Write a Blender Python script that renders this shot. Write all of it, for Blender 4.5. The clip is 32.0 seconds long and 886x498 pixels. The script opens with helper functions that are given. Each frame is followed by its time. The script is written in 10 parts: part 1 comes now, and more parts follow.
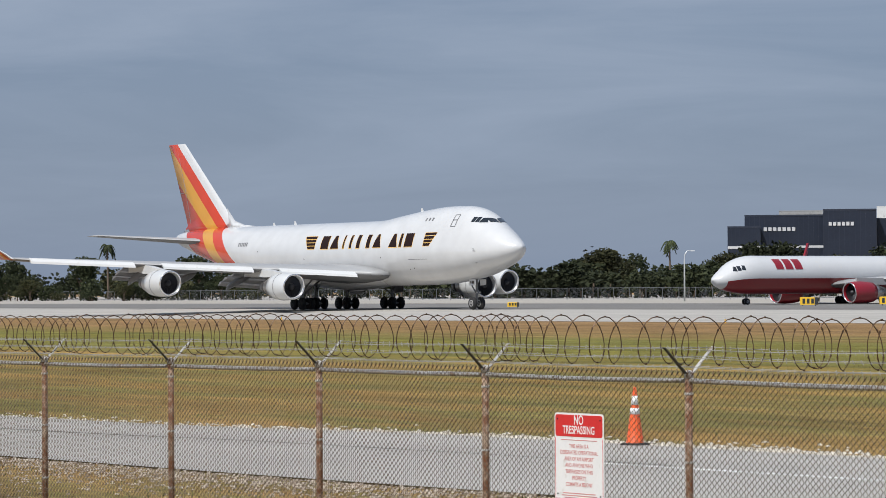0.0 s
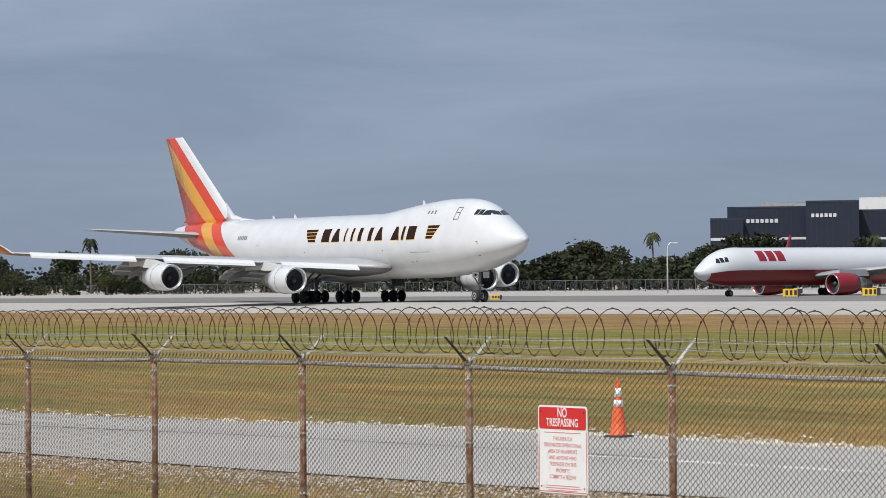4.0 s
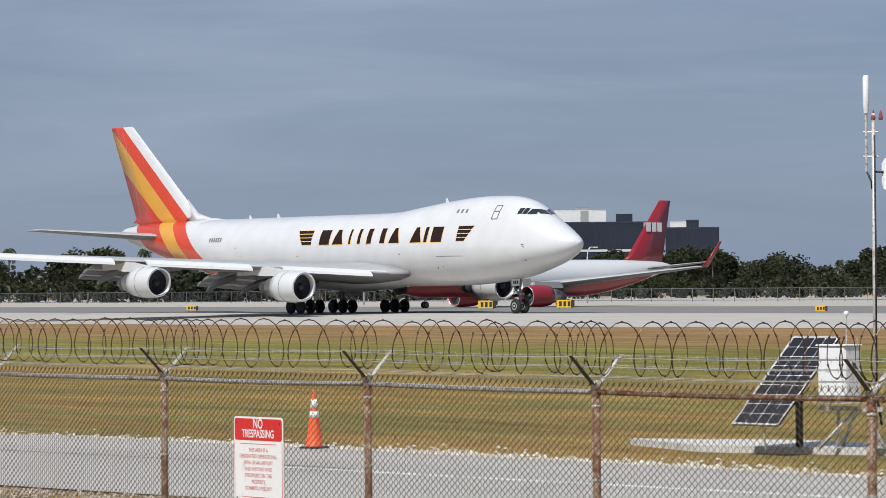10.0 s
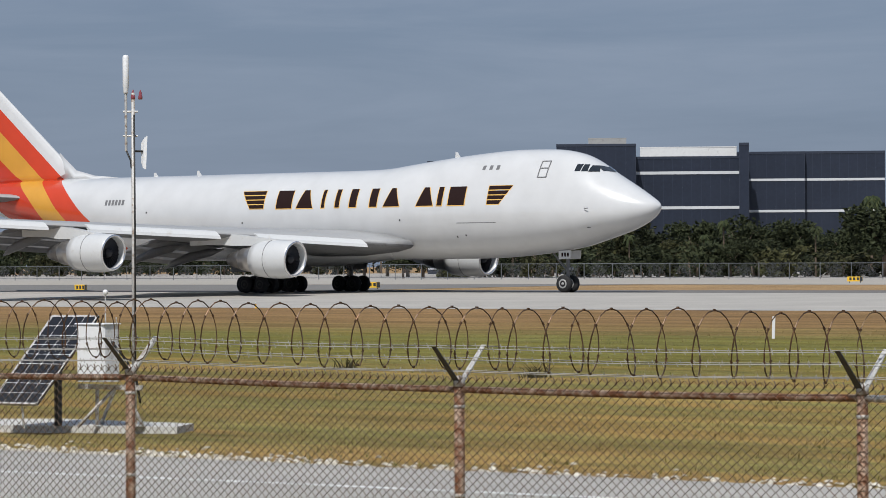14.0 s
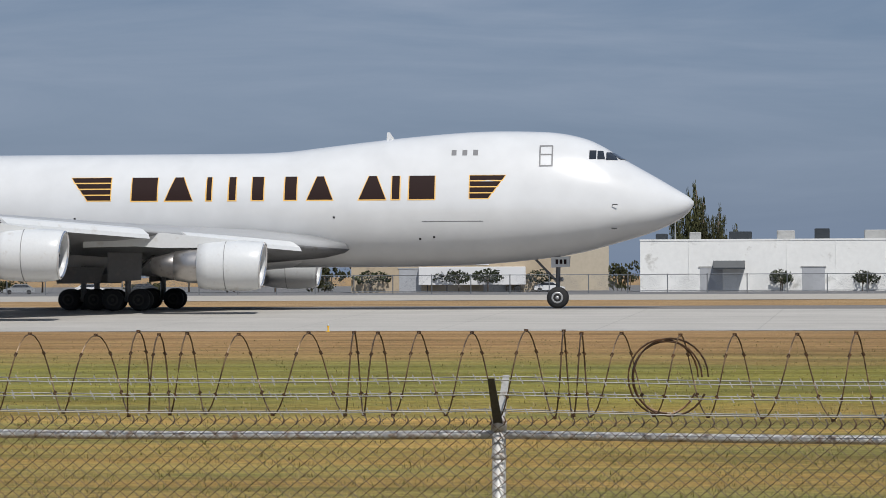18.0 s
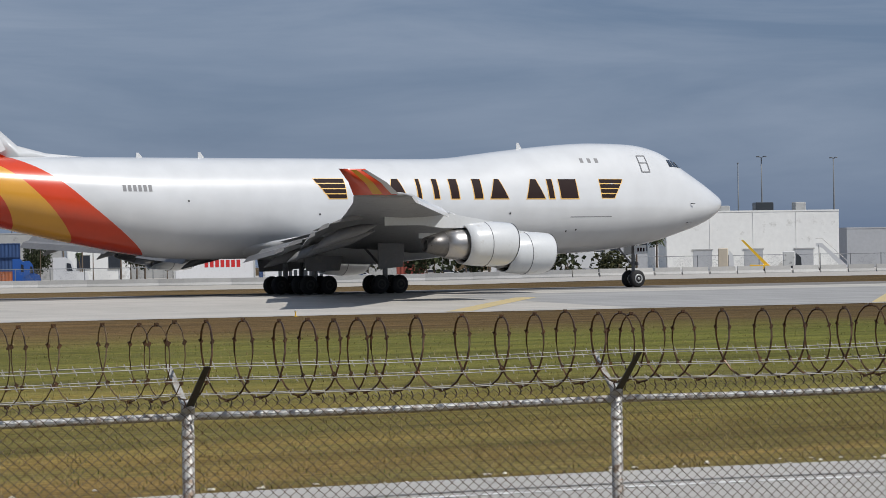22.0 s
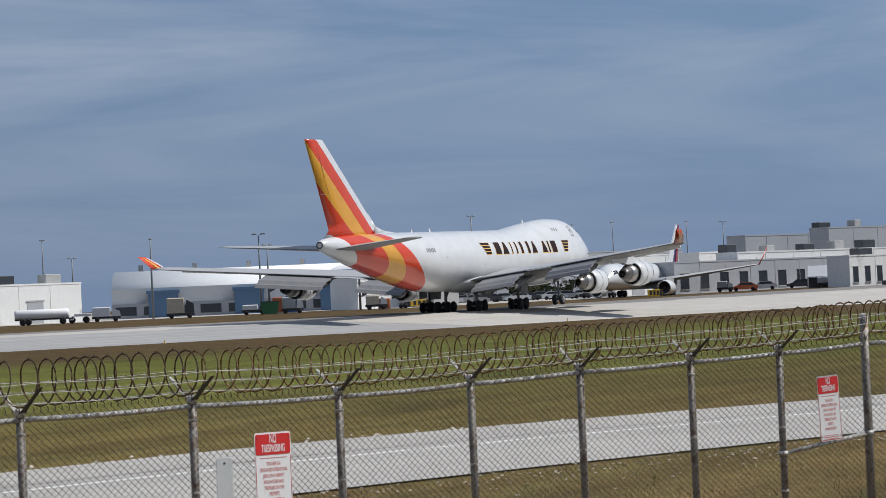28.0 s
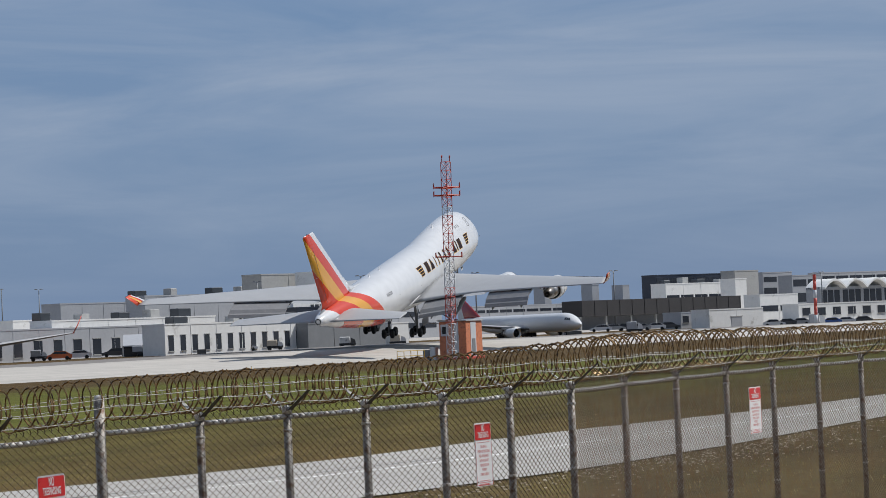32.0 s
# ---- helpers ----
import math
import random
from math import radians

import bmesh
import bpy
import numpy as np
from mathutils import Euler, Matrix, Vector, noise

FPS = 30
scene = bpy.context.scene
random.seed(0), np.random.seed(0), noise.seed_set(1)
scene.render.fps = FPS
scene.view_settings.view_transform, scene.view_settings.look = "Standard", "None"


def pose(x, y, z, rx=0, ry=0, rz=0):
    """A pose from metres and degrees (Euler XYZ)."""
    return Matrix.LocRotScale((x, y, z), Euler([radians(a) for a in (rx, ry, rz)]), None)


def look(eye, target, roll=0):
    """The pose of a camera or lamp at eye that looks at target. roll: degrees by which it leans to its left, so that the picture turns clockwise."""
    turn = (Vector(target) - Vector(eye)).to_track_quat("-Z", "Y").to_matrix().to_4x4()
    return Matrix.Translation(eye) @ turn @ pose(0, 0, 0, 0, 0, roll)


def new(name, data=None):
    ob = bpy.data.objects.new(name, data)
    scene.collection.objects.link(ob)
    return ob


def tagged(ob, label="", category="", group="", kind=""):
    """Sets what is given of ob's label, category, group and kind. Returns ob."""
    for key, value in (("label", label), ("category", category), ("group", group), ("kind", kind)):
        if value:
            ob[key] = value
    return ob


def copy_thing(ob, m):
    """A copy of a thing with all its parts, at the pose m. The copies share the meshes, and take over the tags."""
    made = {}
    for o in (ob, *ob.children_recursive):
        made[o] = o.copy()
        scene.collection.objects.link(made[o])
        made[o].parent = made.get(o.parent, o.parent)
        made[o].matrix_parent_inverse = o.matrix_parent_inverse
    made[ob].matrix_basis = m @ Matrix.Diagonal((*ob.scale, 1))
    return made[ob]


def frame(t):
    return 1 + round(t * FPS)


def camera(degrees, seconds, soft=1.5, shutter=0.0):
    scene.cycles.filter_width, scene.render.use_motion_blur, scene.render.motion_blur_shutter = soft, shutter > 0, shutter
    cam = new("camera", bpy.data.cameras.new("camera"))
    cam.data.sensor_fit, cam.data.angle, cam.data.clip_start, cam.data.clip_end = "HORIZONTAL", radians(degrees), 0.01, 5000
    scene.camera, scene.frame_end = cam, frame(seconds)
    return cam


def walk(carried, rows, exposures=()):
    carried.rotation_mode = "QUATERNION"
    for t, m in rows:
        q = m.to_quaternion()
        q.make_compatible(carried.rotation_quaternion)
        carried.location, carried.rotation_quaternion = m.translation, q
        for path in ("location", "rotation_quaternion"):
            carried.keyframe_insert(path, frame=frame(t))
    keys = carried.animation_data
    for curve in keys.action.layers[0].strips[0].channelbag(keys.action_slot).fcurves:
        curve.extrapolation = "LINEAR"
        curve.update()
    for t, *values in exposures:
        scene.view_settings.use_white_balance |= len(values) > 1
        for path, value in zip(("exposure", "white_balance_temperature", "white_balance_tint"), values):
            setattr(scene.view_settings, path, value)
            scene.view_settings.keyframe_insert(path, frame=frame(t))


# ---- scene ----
# ---- camera ----
EYE = 2.0          # height of the lens above the runway's crown
cam = camera(16.07, 32.0, soft=0.7)
# seconds, x, y, yaw, pitch, roll
CAM_ROWS = [
    (0, 0.00, -0.00, 53.581, 0.741, 0.378),
    (0.5, 0.00, -0.00, 53.572, 0.697, 0.352),
    (1, 0.00, -0.00, 53.539, 0.639, 0.450),
    (1.5, 0.00, -0.00, 53.535, 0.670, 0.521),
    (2, 0.00, -0.00, 53.541, 0.664, 0.598),
    (2.5, 0.00, -0.00, 53.549, 0.625, 0.574),
    (4.5, 0.00, -0.00, 52.999, 0.551, 0.567),
    (5, 0.00, -0.00, 52.628, 0.475, 0.507),
    (5.5, 0.00, -0.00, 52.307, 0.520, 0.495),
    (6, 0.00, -0.00, 52.031, 0.551, 0.460),
    (6.5, 0.00, -0.00, 51.748, 0.533, 0.425),
    (7, 0.00, -0.00, 51.402, 0.488, 0.410),
    (7.5, 0.00, -0.00, 50.988, 0.464, 0.426),
    (8, 0.00, -0.00, 50.471, 0.504, 0.421),
    (8.5, 0.00, -0.00, 49.983, 0.513, 0.450),
    (9, 0.00, -0.00, 49.384, 0.561, 0.361),
    (9.5, 0.00, -0.00, 48.622, 0.681, 0.368),
    (10, 0.00, -0.00, 47.735, 0.766, 0.394),
    (10.5, 0.00, -0.00, 46.710, 0.818, 0.423),
    (11, 0.00, -0.00, 45.453, 0.752, 0.364),
    (11.5, 0.00, -0.00, 44.030, 0.676, 0.378),
    (12, 0.00, -0.00, 42.374, 0.619, 0.304),
    (12.5, -0.00, 0.00, 40.498, 0.607, 0.255),
    (13, -0.00, 0.00, 38.608, 0.570, 0.262),
    (13.5, -0.00, 0.00, 36.577, 0.447, 0.213),
    (14, -0.00, 0.00, 34.275, 0.296, 0.305),
    (14.5, -0.00, 0.00, 31.163, 0.204, 0.292),
    (15, -0.00, 0.00, 27.449, 0.153, 0.384),
    (15.5, -0.00, 0.00, 23.820, 0.140, 0.205),
    (17.5, -0.00, 0.00, 4.895, 0.396, 0.176),
    (18, -0.00, 0.00, 0.126, 0.466, 0.241),
    (18.5, -0.00, 0.00, -5.597, 0.343, 0.258),
    (19, -0.00, 0.00, -11.783, 0.347, 0.267),
    (19.5, -0.00, 0.00, -17.981, 0.335, 0.303),
    (20, -0.00, 0.00, -23.973, 0.283, 0.579),
    (20.5, -0.00, 0.00, -30.074, 0.288, 0.619),
    (21, -0.00, 0.00, -35.526, 0.322, 0.758),
    (21.5, -0.00, 0.00, -39.734, 0.360, 0.809),
    (22, -0.00, 0.00, -43.661, 0.246, 0.868),
    (22.5, -0.00, 0.00, -47.364, 0.121, 0.996),
    (23, -0.00, 0.00, -51.299, 0.081, 1.198),
    (23.5, -0.00, 0.00, -55.662, 0.016, 1.542),
    (24, -0.00, 0.00, -59.694, 0.035, 1.766),
    (24.5, -0.00, 0.00, -63.267, 0.164, 1.861),
    (25, -0.00, 0.00, -66.409, 0.337, 2.119),
    (25.5, -0.00, 0.00, -69.165, 0.485, 2.350),
    (26, -0.00, 0.00, -71.645, 0.501, 2.630),
    (26.5, -0.00, 0.00, -74.031, 0.462, 2.729),
    (28.5, 3.63, -0.18, -81.127, 0.957, 2.450),
    (29, 4.02, -0.20, -82.863, 0.958, 2.469),
    (29.5, 4.40, -0.22, -84.735, 0.995, 2.512),
    (30, 5.81, -0.29, -86.136, 1.209, 2.446),
    (30.5, 7.02, -0.35, -87.637, 1.331, 2.512),
    (31, 8.03, -0.40, -89.050, 1.456, 2.510),
    (31.5, 8.84, -0.44, -90.640, 1.480, 2.523),
    (32, 9.66, -0.48, -91.897, 1.570, 2.456),
]
CAM_PATH = [(t, pose(x, y, EYE, 90 + p, r, a)) for t, x, y, a, p, r in CAM_ROWS]
# the clip's camera stops down a little as the bright fuselage fills its picture
EXPOSURE = [(0, 0.0), (7, 0.07), (12, 0.06), (13, -0.13), (15, -0.2), (18, -0.14), (19, -0.06), (20, -0.02), (21, -0.17), (23, -0.15), (25, -0.21), (26, -0.09), (29, 0.04), (32, 0.03)]
walk(cam, CAM_PATH, EXPOSURE)

# ---- sky and sun ----
SUN_AZ, SUN_EL = 162.0, 52.0
SUN_DIR = Vector((math.sin(radians(SUN_AZ)) * math.cos(radians(SUN_EL)), math.cos(radians(SUN_AZ)) * math.cos(radians(SUN_EL)), math.sin(radians(SUN_EL))))
scene.view_settings.exposure = 0.0


def build_world():
    w = bpy.data.worlds.new("sky")
    w.use_nodes = True
    scene.world = w
    nt = w.node_tree
    nt.nodes.clear()
    out = nt.nodes.new("ShaderNodeOutputWorld")
    bg = nt.nodes.new("ShaderNodeBackground")
    sky = nt.nodes.new("ShaderNodeTexSky")
    sky.sky_type = 'NISHITA'
    sky.sun_disc = False
    sky.sun_elevation = radians(SUN_EL)
    sky.sun_rotation = radians(SUN_AZ)
    sky.air_density, sky.dust_density, sky.ozone_density = 1.0, 1.0, 1.5
    co = nt.nodes.new("ShaderNodeTexCoord")
    # thin cloud layer: stretched noise over the dome
    mp = nt.nodes.new("ShaderNodeMapping")
    mp.inputs["Scale"].default_value = (6.0, 6.0, 42.0)
    n1 = nt.nodes.new("ShaderNodeTexNoise")
    n1.inputs["Scale"].default_value, n1.inputs["Detail"].default_value, n1.inputs["Roughness"].default_value = 1.0, 6.0, 0.58
    n1.inputs["Distortion"].default_value = 0.5
    rp = nt.nodes.new("ShaderNodeValToRGB")
    rp.color_ramp.elements[0].position, rp.color_ramp.elements[1].position = 0.36, 0.74
    rp.color_ramp.elements[0].color, rp.color_ramp.elements[1].color = (0, 0, 0, 1), (1, 1, 1, 1)
    # cloud cover thins out to one side of the sky, thickens with height
    sx = nt.nodes.new("ShaderNodeSeparateXYZ")
    mr = nt.nodes.new("ShaderNodeMapRange")
    mr.inputs["From Min"].default_value, mr.inputs["From Max"].default_value = -0.01, 0.075
    mr.inputs["To Min"].default_value, mr.inputs["To Max"].default_value = 0.12, 1.0
    mx = nt.nodes.new("ShaderNodeMath")
    mx.operation = 'MULTIPLY'
    veil = nt.nodes.new("ShaderNodeMath")
    veil.operation = 'MULTIPLY_ADD'
    veil.inputs[1].default_value, veil.inputs[2].default_value = 0.8, 0.04
    grade = nt.nodes.new("ShaderNodeMix")
    grade.data_type = 'RGBA'
    grade.inputs["Factor"].default_value = 0.78
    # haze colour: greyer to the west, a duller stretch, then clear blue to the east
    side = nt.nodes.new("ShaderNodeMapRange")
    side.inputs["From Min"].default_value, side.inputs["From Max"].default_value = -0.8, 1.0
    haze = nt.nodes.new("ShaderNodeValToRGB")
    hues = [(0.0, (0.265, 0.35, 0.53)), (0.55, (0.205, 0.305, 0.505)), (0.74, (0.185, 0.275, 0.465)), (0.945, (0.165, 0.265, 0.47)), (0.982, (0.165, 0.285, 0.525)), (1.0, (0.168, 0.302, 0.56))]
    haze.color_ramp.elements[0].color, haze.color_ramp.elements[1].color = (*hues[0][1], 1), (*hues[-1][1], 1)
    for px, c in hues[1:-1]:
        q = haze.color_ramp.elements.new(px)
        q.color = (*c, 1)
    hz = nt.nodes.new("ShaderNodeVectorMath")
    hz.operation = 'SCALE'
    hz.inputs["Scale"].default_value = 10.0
    mix = nt.nodes.new("ShaderNodeMix")
    mix.data_type = 'RGBA'
    mix.inputs["B"].default_value = (4.4, 5.3, 6.8, 1)
    L = nt.links.new
    L(co.outputs["Generated"], mp.inputs["Vector"])
    L(mp.outputs["Vector"], n1.inputs["Vector"])
    L(n1.outputs["Fac"], rp.inputs["Fac"])
    L(co.outputs["Generated"], sx.inputs["Vector"])
    L(sx.outputs["Z"], mr.inputs["Value"])
    L(rp.outputs["Color"], mx.inputs[0])
    L(mr.outputs["Result"], mx.inputs[1])
    L(mx.outputs["Value"], veil.inputs[0])
    L(sky.outputs["Color"], grade.inputs["A"])
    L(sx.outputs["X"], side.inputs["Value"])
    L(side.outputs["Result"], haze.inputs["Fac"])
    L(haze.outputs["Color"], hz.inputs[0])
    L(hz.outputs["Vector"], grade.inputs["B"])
    L(grade.outputs["Result"], mix.inputs["A"])
    L(veil.outputs["Value"], mix.inputs["Factor"])
    L(mix.outputs["Result"], bg.inputs["Color"])
    bg.inputs["Strength"].default_value = 0.075
    L(bg.outputs["Background"], out.inputs["Surface"])


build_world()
sun = new("sun", bpy.data.lights.new("sun", 'SUN'))
sun.data.energy, sun.data.angle, sun.data.color = 4.2, radians(0.6), (1.0, 0.975, 0.94)
sun.matrix_basis = look(SUN_DIR * 100, (0, 0, 0))


# ---- materials ----
def mat_new(name):
    m = bpy.data.materials.new(name)
    m.use_nodes = True
    nt = m.node_tree
    return m, nt, nt.nodes["Principled BSDF"], nt.links.new


def plain(name, col, rough=0.5, metal=0.0, var=0.12, scale=2.0, bump=0.0, bscale=30.0, coat=0.0, stain=0.0, stain_col=None, random_tint=0.0):
    """A surface with variation at two scales, an optional stain colour and fine relief."""
    m, nt, b, L = mat_new(name)
    co = nt.nodes.new("ShaderNodeTexCoord")
    n1 = nt.nodes.new("ShaderNodeTexNoise")
    n1.inputs["Scale"].default_value, n1.inputs["Detail"].default_value = scale, 5
    n2 = nt.nodes.new("ShaderNodeTexNoise")
    n2.inputs["Scale"].default_value, n2.inputs["Detail"].default_value = scale * 9, 4
    L(co.outputs["Object"], n1.inputs["Vector"])
    L(co.outputs["Object"], n2.inputs["Vector"])
    add = nt.nodes.new("ShaderNodeMath")
    add.operation = 'ADD'
    L(n1.outputs["Fac"], add.inputs[0])
    L(n2.outputs["Fac"], add.inputs[1])
    mr = nt.nodes.new("ShaderNodeMapRange")
    mr.inputs["From Min"].default_value, mr.inputs["From Max"].default_value = 0.55, 1.45
    mr.inputs["To Min"].default_value, mr.inputs["To Max"].default_value = 1 - var, 1 + var
    L(add.outputs["Value"], mr.inputs["Value"])
    mul = nt.nodes.new("ShaderNodeMix")
    mul.data_type, mul.blend_type = 'RGBA', 'MULTIPLY'
    mul.inputs["Factor"].default_value = 1
    mul.inputs["A"].default_value = (*col, 1)
    L(mr.outputs["Result"], mul.inputs["B"])
    last = mul.outputs["Result"]
    if stain > 0:
        rp = nt.nodes.new("ShaderNodeValToRGB")
        rp.color_ramp.elements[0].position, rp.color_ramp.elements[1].position = 0.62 - stain * 0.3, 0.72 - stain * 0.2
        n3 = nt.nodes.new("ShaderNodeTexNoise")
        n3.inputs["Scale"].default_value, n3.inputs["Detail"].default_value, n3.inputs["Roughness"].default_value = scale * 2.3, 8, 0.65
        L(co.outputs["Object"], n3.inputs["Vector"])
        L(n3.outputs["Fac"], rp.inputs["Fac"])
        sm = nt.nodes.new("ShaderNodeMix")
        sm.data_type = 'RGBA'
        sm.inputs["B"].default_value = (*(stain_col or tuple(c * 0.4 for c in col)), 1)
        L(rp.outputs["Color"], sm.inputs["Factor"])
        L(last, sm.inputs["A"])
        last = sm.outputs["Result"]
    if random_tint > 0:
        oi = nt.nodes.new("ShaderNodeObjectInfo")
        m2 = nt.nodes.new("ShaderNodeMapRange")
        m2.inputs["To Min"].default_value, m2.inputs["To Max"].default_value = 1 - random_tint, 1 + random_tint
        L(oi.outputs["Random"], m2.inputs["Value"])
        rm = nt.nodes.new("ShaderNodeMix")
        rm.data_type, rm.blend_type = 'RGBA', 'MULTIPLY'
        rm.inputs["Factor"].default_value = 1
        L(last, rm.inputs["A"])
        L(m2.outputs["Result"], rm.inputs["B"])
        last = rm.outputs["Result"]
    L(last, b.inputs["Base Color"])
    b.inputs["Roughness"].default_value, b.inputs["Metallic"].default_value = rough, metal
    b.inputs["Coat Weight"].default_value = coat
    b.inputs["Coat Roughness"].default_value = 0.12
    if bump > 0:
        n4 = nt.nodes.new("ShaderNodeTexNoise")
        n4.inputs["Scale"].default_value, n4.inputs["Detail"].default_value = bscale, 6
        L(co.outputs["Object"], n4.inputs["Vector"])
        bp = nt.nodes.new("ShaderNodeBump")
        bp.inputs["Strength"].default_value, bp.inputs["Distance"].default_value = bump, 0.02
        L(n4.outputs["Fac"], bp.inputs["Height"])
        L(bp.outputs["Normal"], b.inputs["Normal"])
    return m


def add_gain(nt, socket, k):
    g = nt.nodes.new("ShaderNodeMath")
    g.operation = 'MULTIPLY'
    g.inputs[1].default_value = k
    nt.links.new(socket, g.inputs[0])
    return g


def grass_material():
    m, nt, b, L = mat_new("mown_grass")
    at = nt.nodes.new("ShaderNodeAttribute")
    at.attribute_name = "across"
    al = nt.nodes.new("ShaderNodeAttribute")
    al.attribute_name = "along"
    co = nt.nodes.new("ShaderNodeTexCoord")
    n1 = nt.nodes.new("ShaderNodeTexNoise")
    n1.inputs["Scale"].default_value, n1.inputs["Detail"].default_value = 0.06, 7
    L(co.outputs["Object"], n1.inputs["Vector"])
    # mown streaks run along the runway
    cmb = nt.nodes.new("ShaderNodeCombineXYZ")
    ma = nt.nodes.new("ShaderNodeMath")
    ma.operation = 'MULTIPLY'
    ma.inputs[1].default_value = 0.22
    L(al.outputs["Fac"], ma.inputs[0])
    L(ma.outputs["Value"], cmb.inputs["X"])
    L(at.outputs["Fac"], cmb.inputs["Y"])
    n2 = nt.nodes.new("ShaderNodeTexNoise")
    n2.inputs["Scale"].default_value, n2.inputs["Detail"].default_value, n2.inputs["Roughness"].default_value = 0.34, 8, 0.68
    L(cmb.outputs["Vector"], n2.inputs["Vector"])
    n3 = nt.nodes.new("ShaderNodeTexNoise")
    n3.inputs["Scale"].default_value, n3.inputs["Detail"].default_value, n3.inputs["Roughness"].default_value = 4.5, 9, 0.8
    L(co.outputs["Object"], n3.inputs["Vector"])
    # shift of the bands by noise
    sh = nt.nodes.new("ShaderNodeMath")
    sh.operation = 'MULTIPLY_ADD'
    sh.inputs[1].default_value = 16.0
    L(n1.outputs["Fac"], sh.inputs[0])
    L(at.outputs["Fac"], sh.inputs[2])
    mr = nt.nodes.new("ShaderNodeMapRange")
    mr.inputs["From Min"].default_value, mr.inputs["From Max"].default_value = -180.0, -10.0
    L(sh.outputs["Value"], mr.inputs["Value"])
    rp = nt.nodes.new("ShaderNodeValToRGB")
    e = rp.color_ramp.elements
    stops = [(0.0, (0.27, 0.175, 0.085)), (0.16, (0.29, 0.183, 0.068)), (0.3, (0.296, 0.190, 0.058)), (0.37, (0.314, 0.198, 0.063)), (0.43, (0.19, 0.162, 0.036)),
             (0.55, (0.175, 0.155, 0.036)), (0.61, (0.235, 0.157, 0.06)), (0.69, (0.245, 0.15, 0.066)), (0.83, (0.25, 0.15, 0.07)), (1.0, (0.33, 0.215, 0.11))]
    e[0].position, e[0].color = stops[0][0], (*stops[0][1], 1)
    e[1].position, e[1].color = stops[-1][0], (*stops[-1][1], 1)
    for p, c in stops[1:-1]:
        q = e.new(p)
        q.color = (*c, 1)
    L(mr.outputs["Result"], rp.inputs["Fac"])
    # further along the field the grass is greener
    gr = nt.nodes.new("ShaderNodeMapRange")
    gr.inputs["From Min"].default_value, gr.inputs["From Max"].default_value = 1025.0, 1125.0
    gr.inputs["To Min"].default_value, gr.inputs["To Max"].default_value = 0.0, 0.85
    L(al.outputs["Fac"], gr.inputs["Value"])
    gm = nt.nodes.new("ShaderNodeMix")
    gm.data_type = 'RGBA'
    gm.inputs["B"].default_value = (0.235, 0.255, 0.045, 1)
    # only on the mown band, not on the bare verge
    bd = nt.nodes.new("ShaderNodeValToRGB")
    bd.color_ramp.elements[0].position, bd.color_ramp.elements[0].color = 0.12, (0.1, 0.1, 0.1, 1)
    bd.color_ramp.elements[1].position, bd.color_ramp.elements[1].color = 0.70, (0.0, 0.0, 0.0, 1)
    for px, v in ((0.23, 0.35), (0.31, 1.0), (0.58, 1.0)):
        q = bd.color_ramp.elements.new(px)
        q.color = (v, v, v, 1)
    # the bare verge widens along the field
    wd = nt.nodes.new("ShaderNodeMapRange")
    wd.inputs["From Min"].default_value, wd.inputs["From Max"].default_value = 1120.0, 1210.0
    wd.inputs["To Min"].default_value, wd.inputs["To Max"].default_value = 0.0, 0.14
    L(al.outputs["Fac"], wd.inputs["Value"])
    ws = nt.nodes.new("ShaderNodeMath")
    ws.operation = 'ADD'
    L(mr.outputs["Result"], ws.inputs[0])
    L(wd.outputs["Result"], ws.inputs[1])
    L(ws.outputs["Value"], bd.inputs["Fac"])
    gf = nt.nodes.new("ShaderNodeMath")
    gf.operation = 'MULTIPLY'
    L(gr.outputs["Result"], gf.inputs[0])
    L(bd.outputs["Color"], gf.inputs[1])
    L(gf.outputs["Value"], gm.inputs["Factor"])
    # and the verges are bare brown earth
    ea = nt.nodes.new("ShaderNodeMix")
    ea.data_type = 'RGBA'
    ea.inputs["B"].default_value = (0.17, 0.112, 0.045, 1)
    L(gr.outputs["Result"], ea.inputs["Factor"])
    L(rp.outputs["Color"], ea.inputs["A"])
    L(ea.outputs["Result"], gm.inputs["A"])
    v2 = nt.nodes.new("ShaderNodeMapRange")
    v2.inputs["From Min"].default_value, v2.inputs["From Max"].default_value = 0.28, 0.72
    v2.inputs["To Min"].default_value, v2.inputs["To Max"].default_value = 0.48, 1.5
    L(n2.outputs["Fac"], v2.inputs["Value"])
    v3 = nt.nodes.new("ShaderNodeMapRange")
    v3.inputs["From Min"].default_value, v3.inputs["From Max"].default_value = 0.3, 0.7
    v3.inputs["To Min"].default_value, v3.inputs["To Max"].default_value = 0.45, 1.5
    L(n3.outputs["Fac"], v3.inputs["Value"])
    p1 = nt.nodes.new("ShaderNodeMath")
    p1.operation = 'MULTIPLY'
    L(v2.outputs["Result"], p1.inputs[0])
    L(v3.outputs["Result"], p1.inputs[1])
    fin = nt.nodes.new("ShaderNodeMix")
    fin.data_type, fin.blend_type = 'RGBA', 'MULTIPLY'
    fin.inputs["Factor"].default_value = 1
    # patches of greener turf
    n5 = nt.nodes.new("ShaderNodeTexNoise")
    n5.inputs["Scale"].default_value, n5.inputs["Detail"].default_value, n5.inputs["Roughness"].default_value = 0.3, 9, 0.7
    L(cmb.outputs["Vector"], n5.inputs["Vector"])
    pr = nt.nodes.new("ShaderNodeMapRange")
    pr.inputs["From Min"].default_value, pr.inputs["From Max"].default_value = 0.42, 0.58
    pr.inputs["To Min"].default_value, pr.inputs["To Max"].default_value = 0.0, 0.85
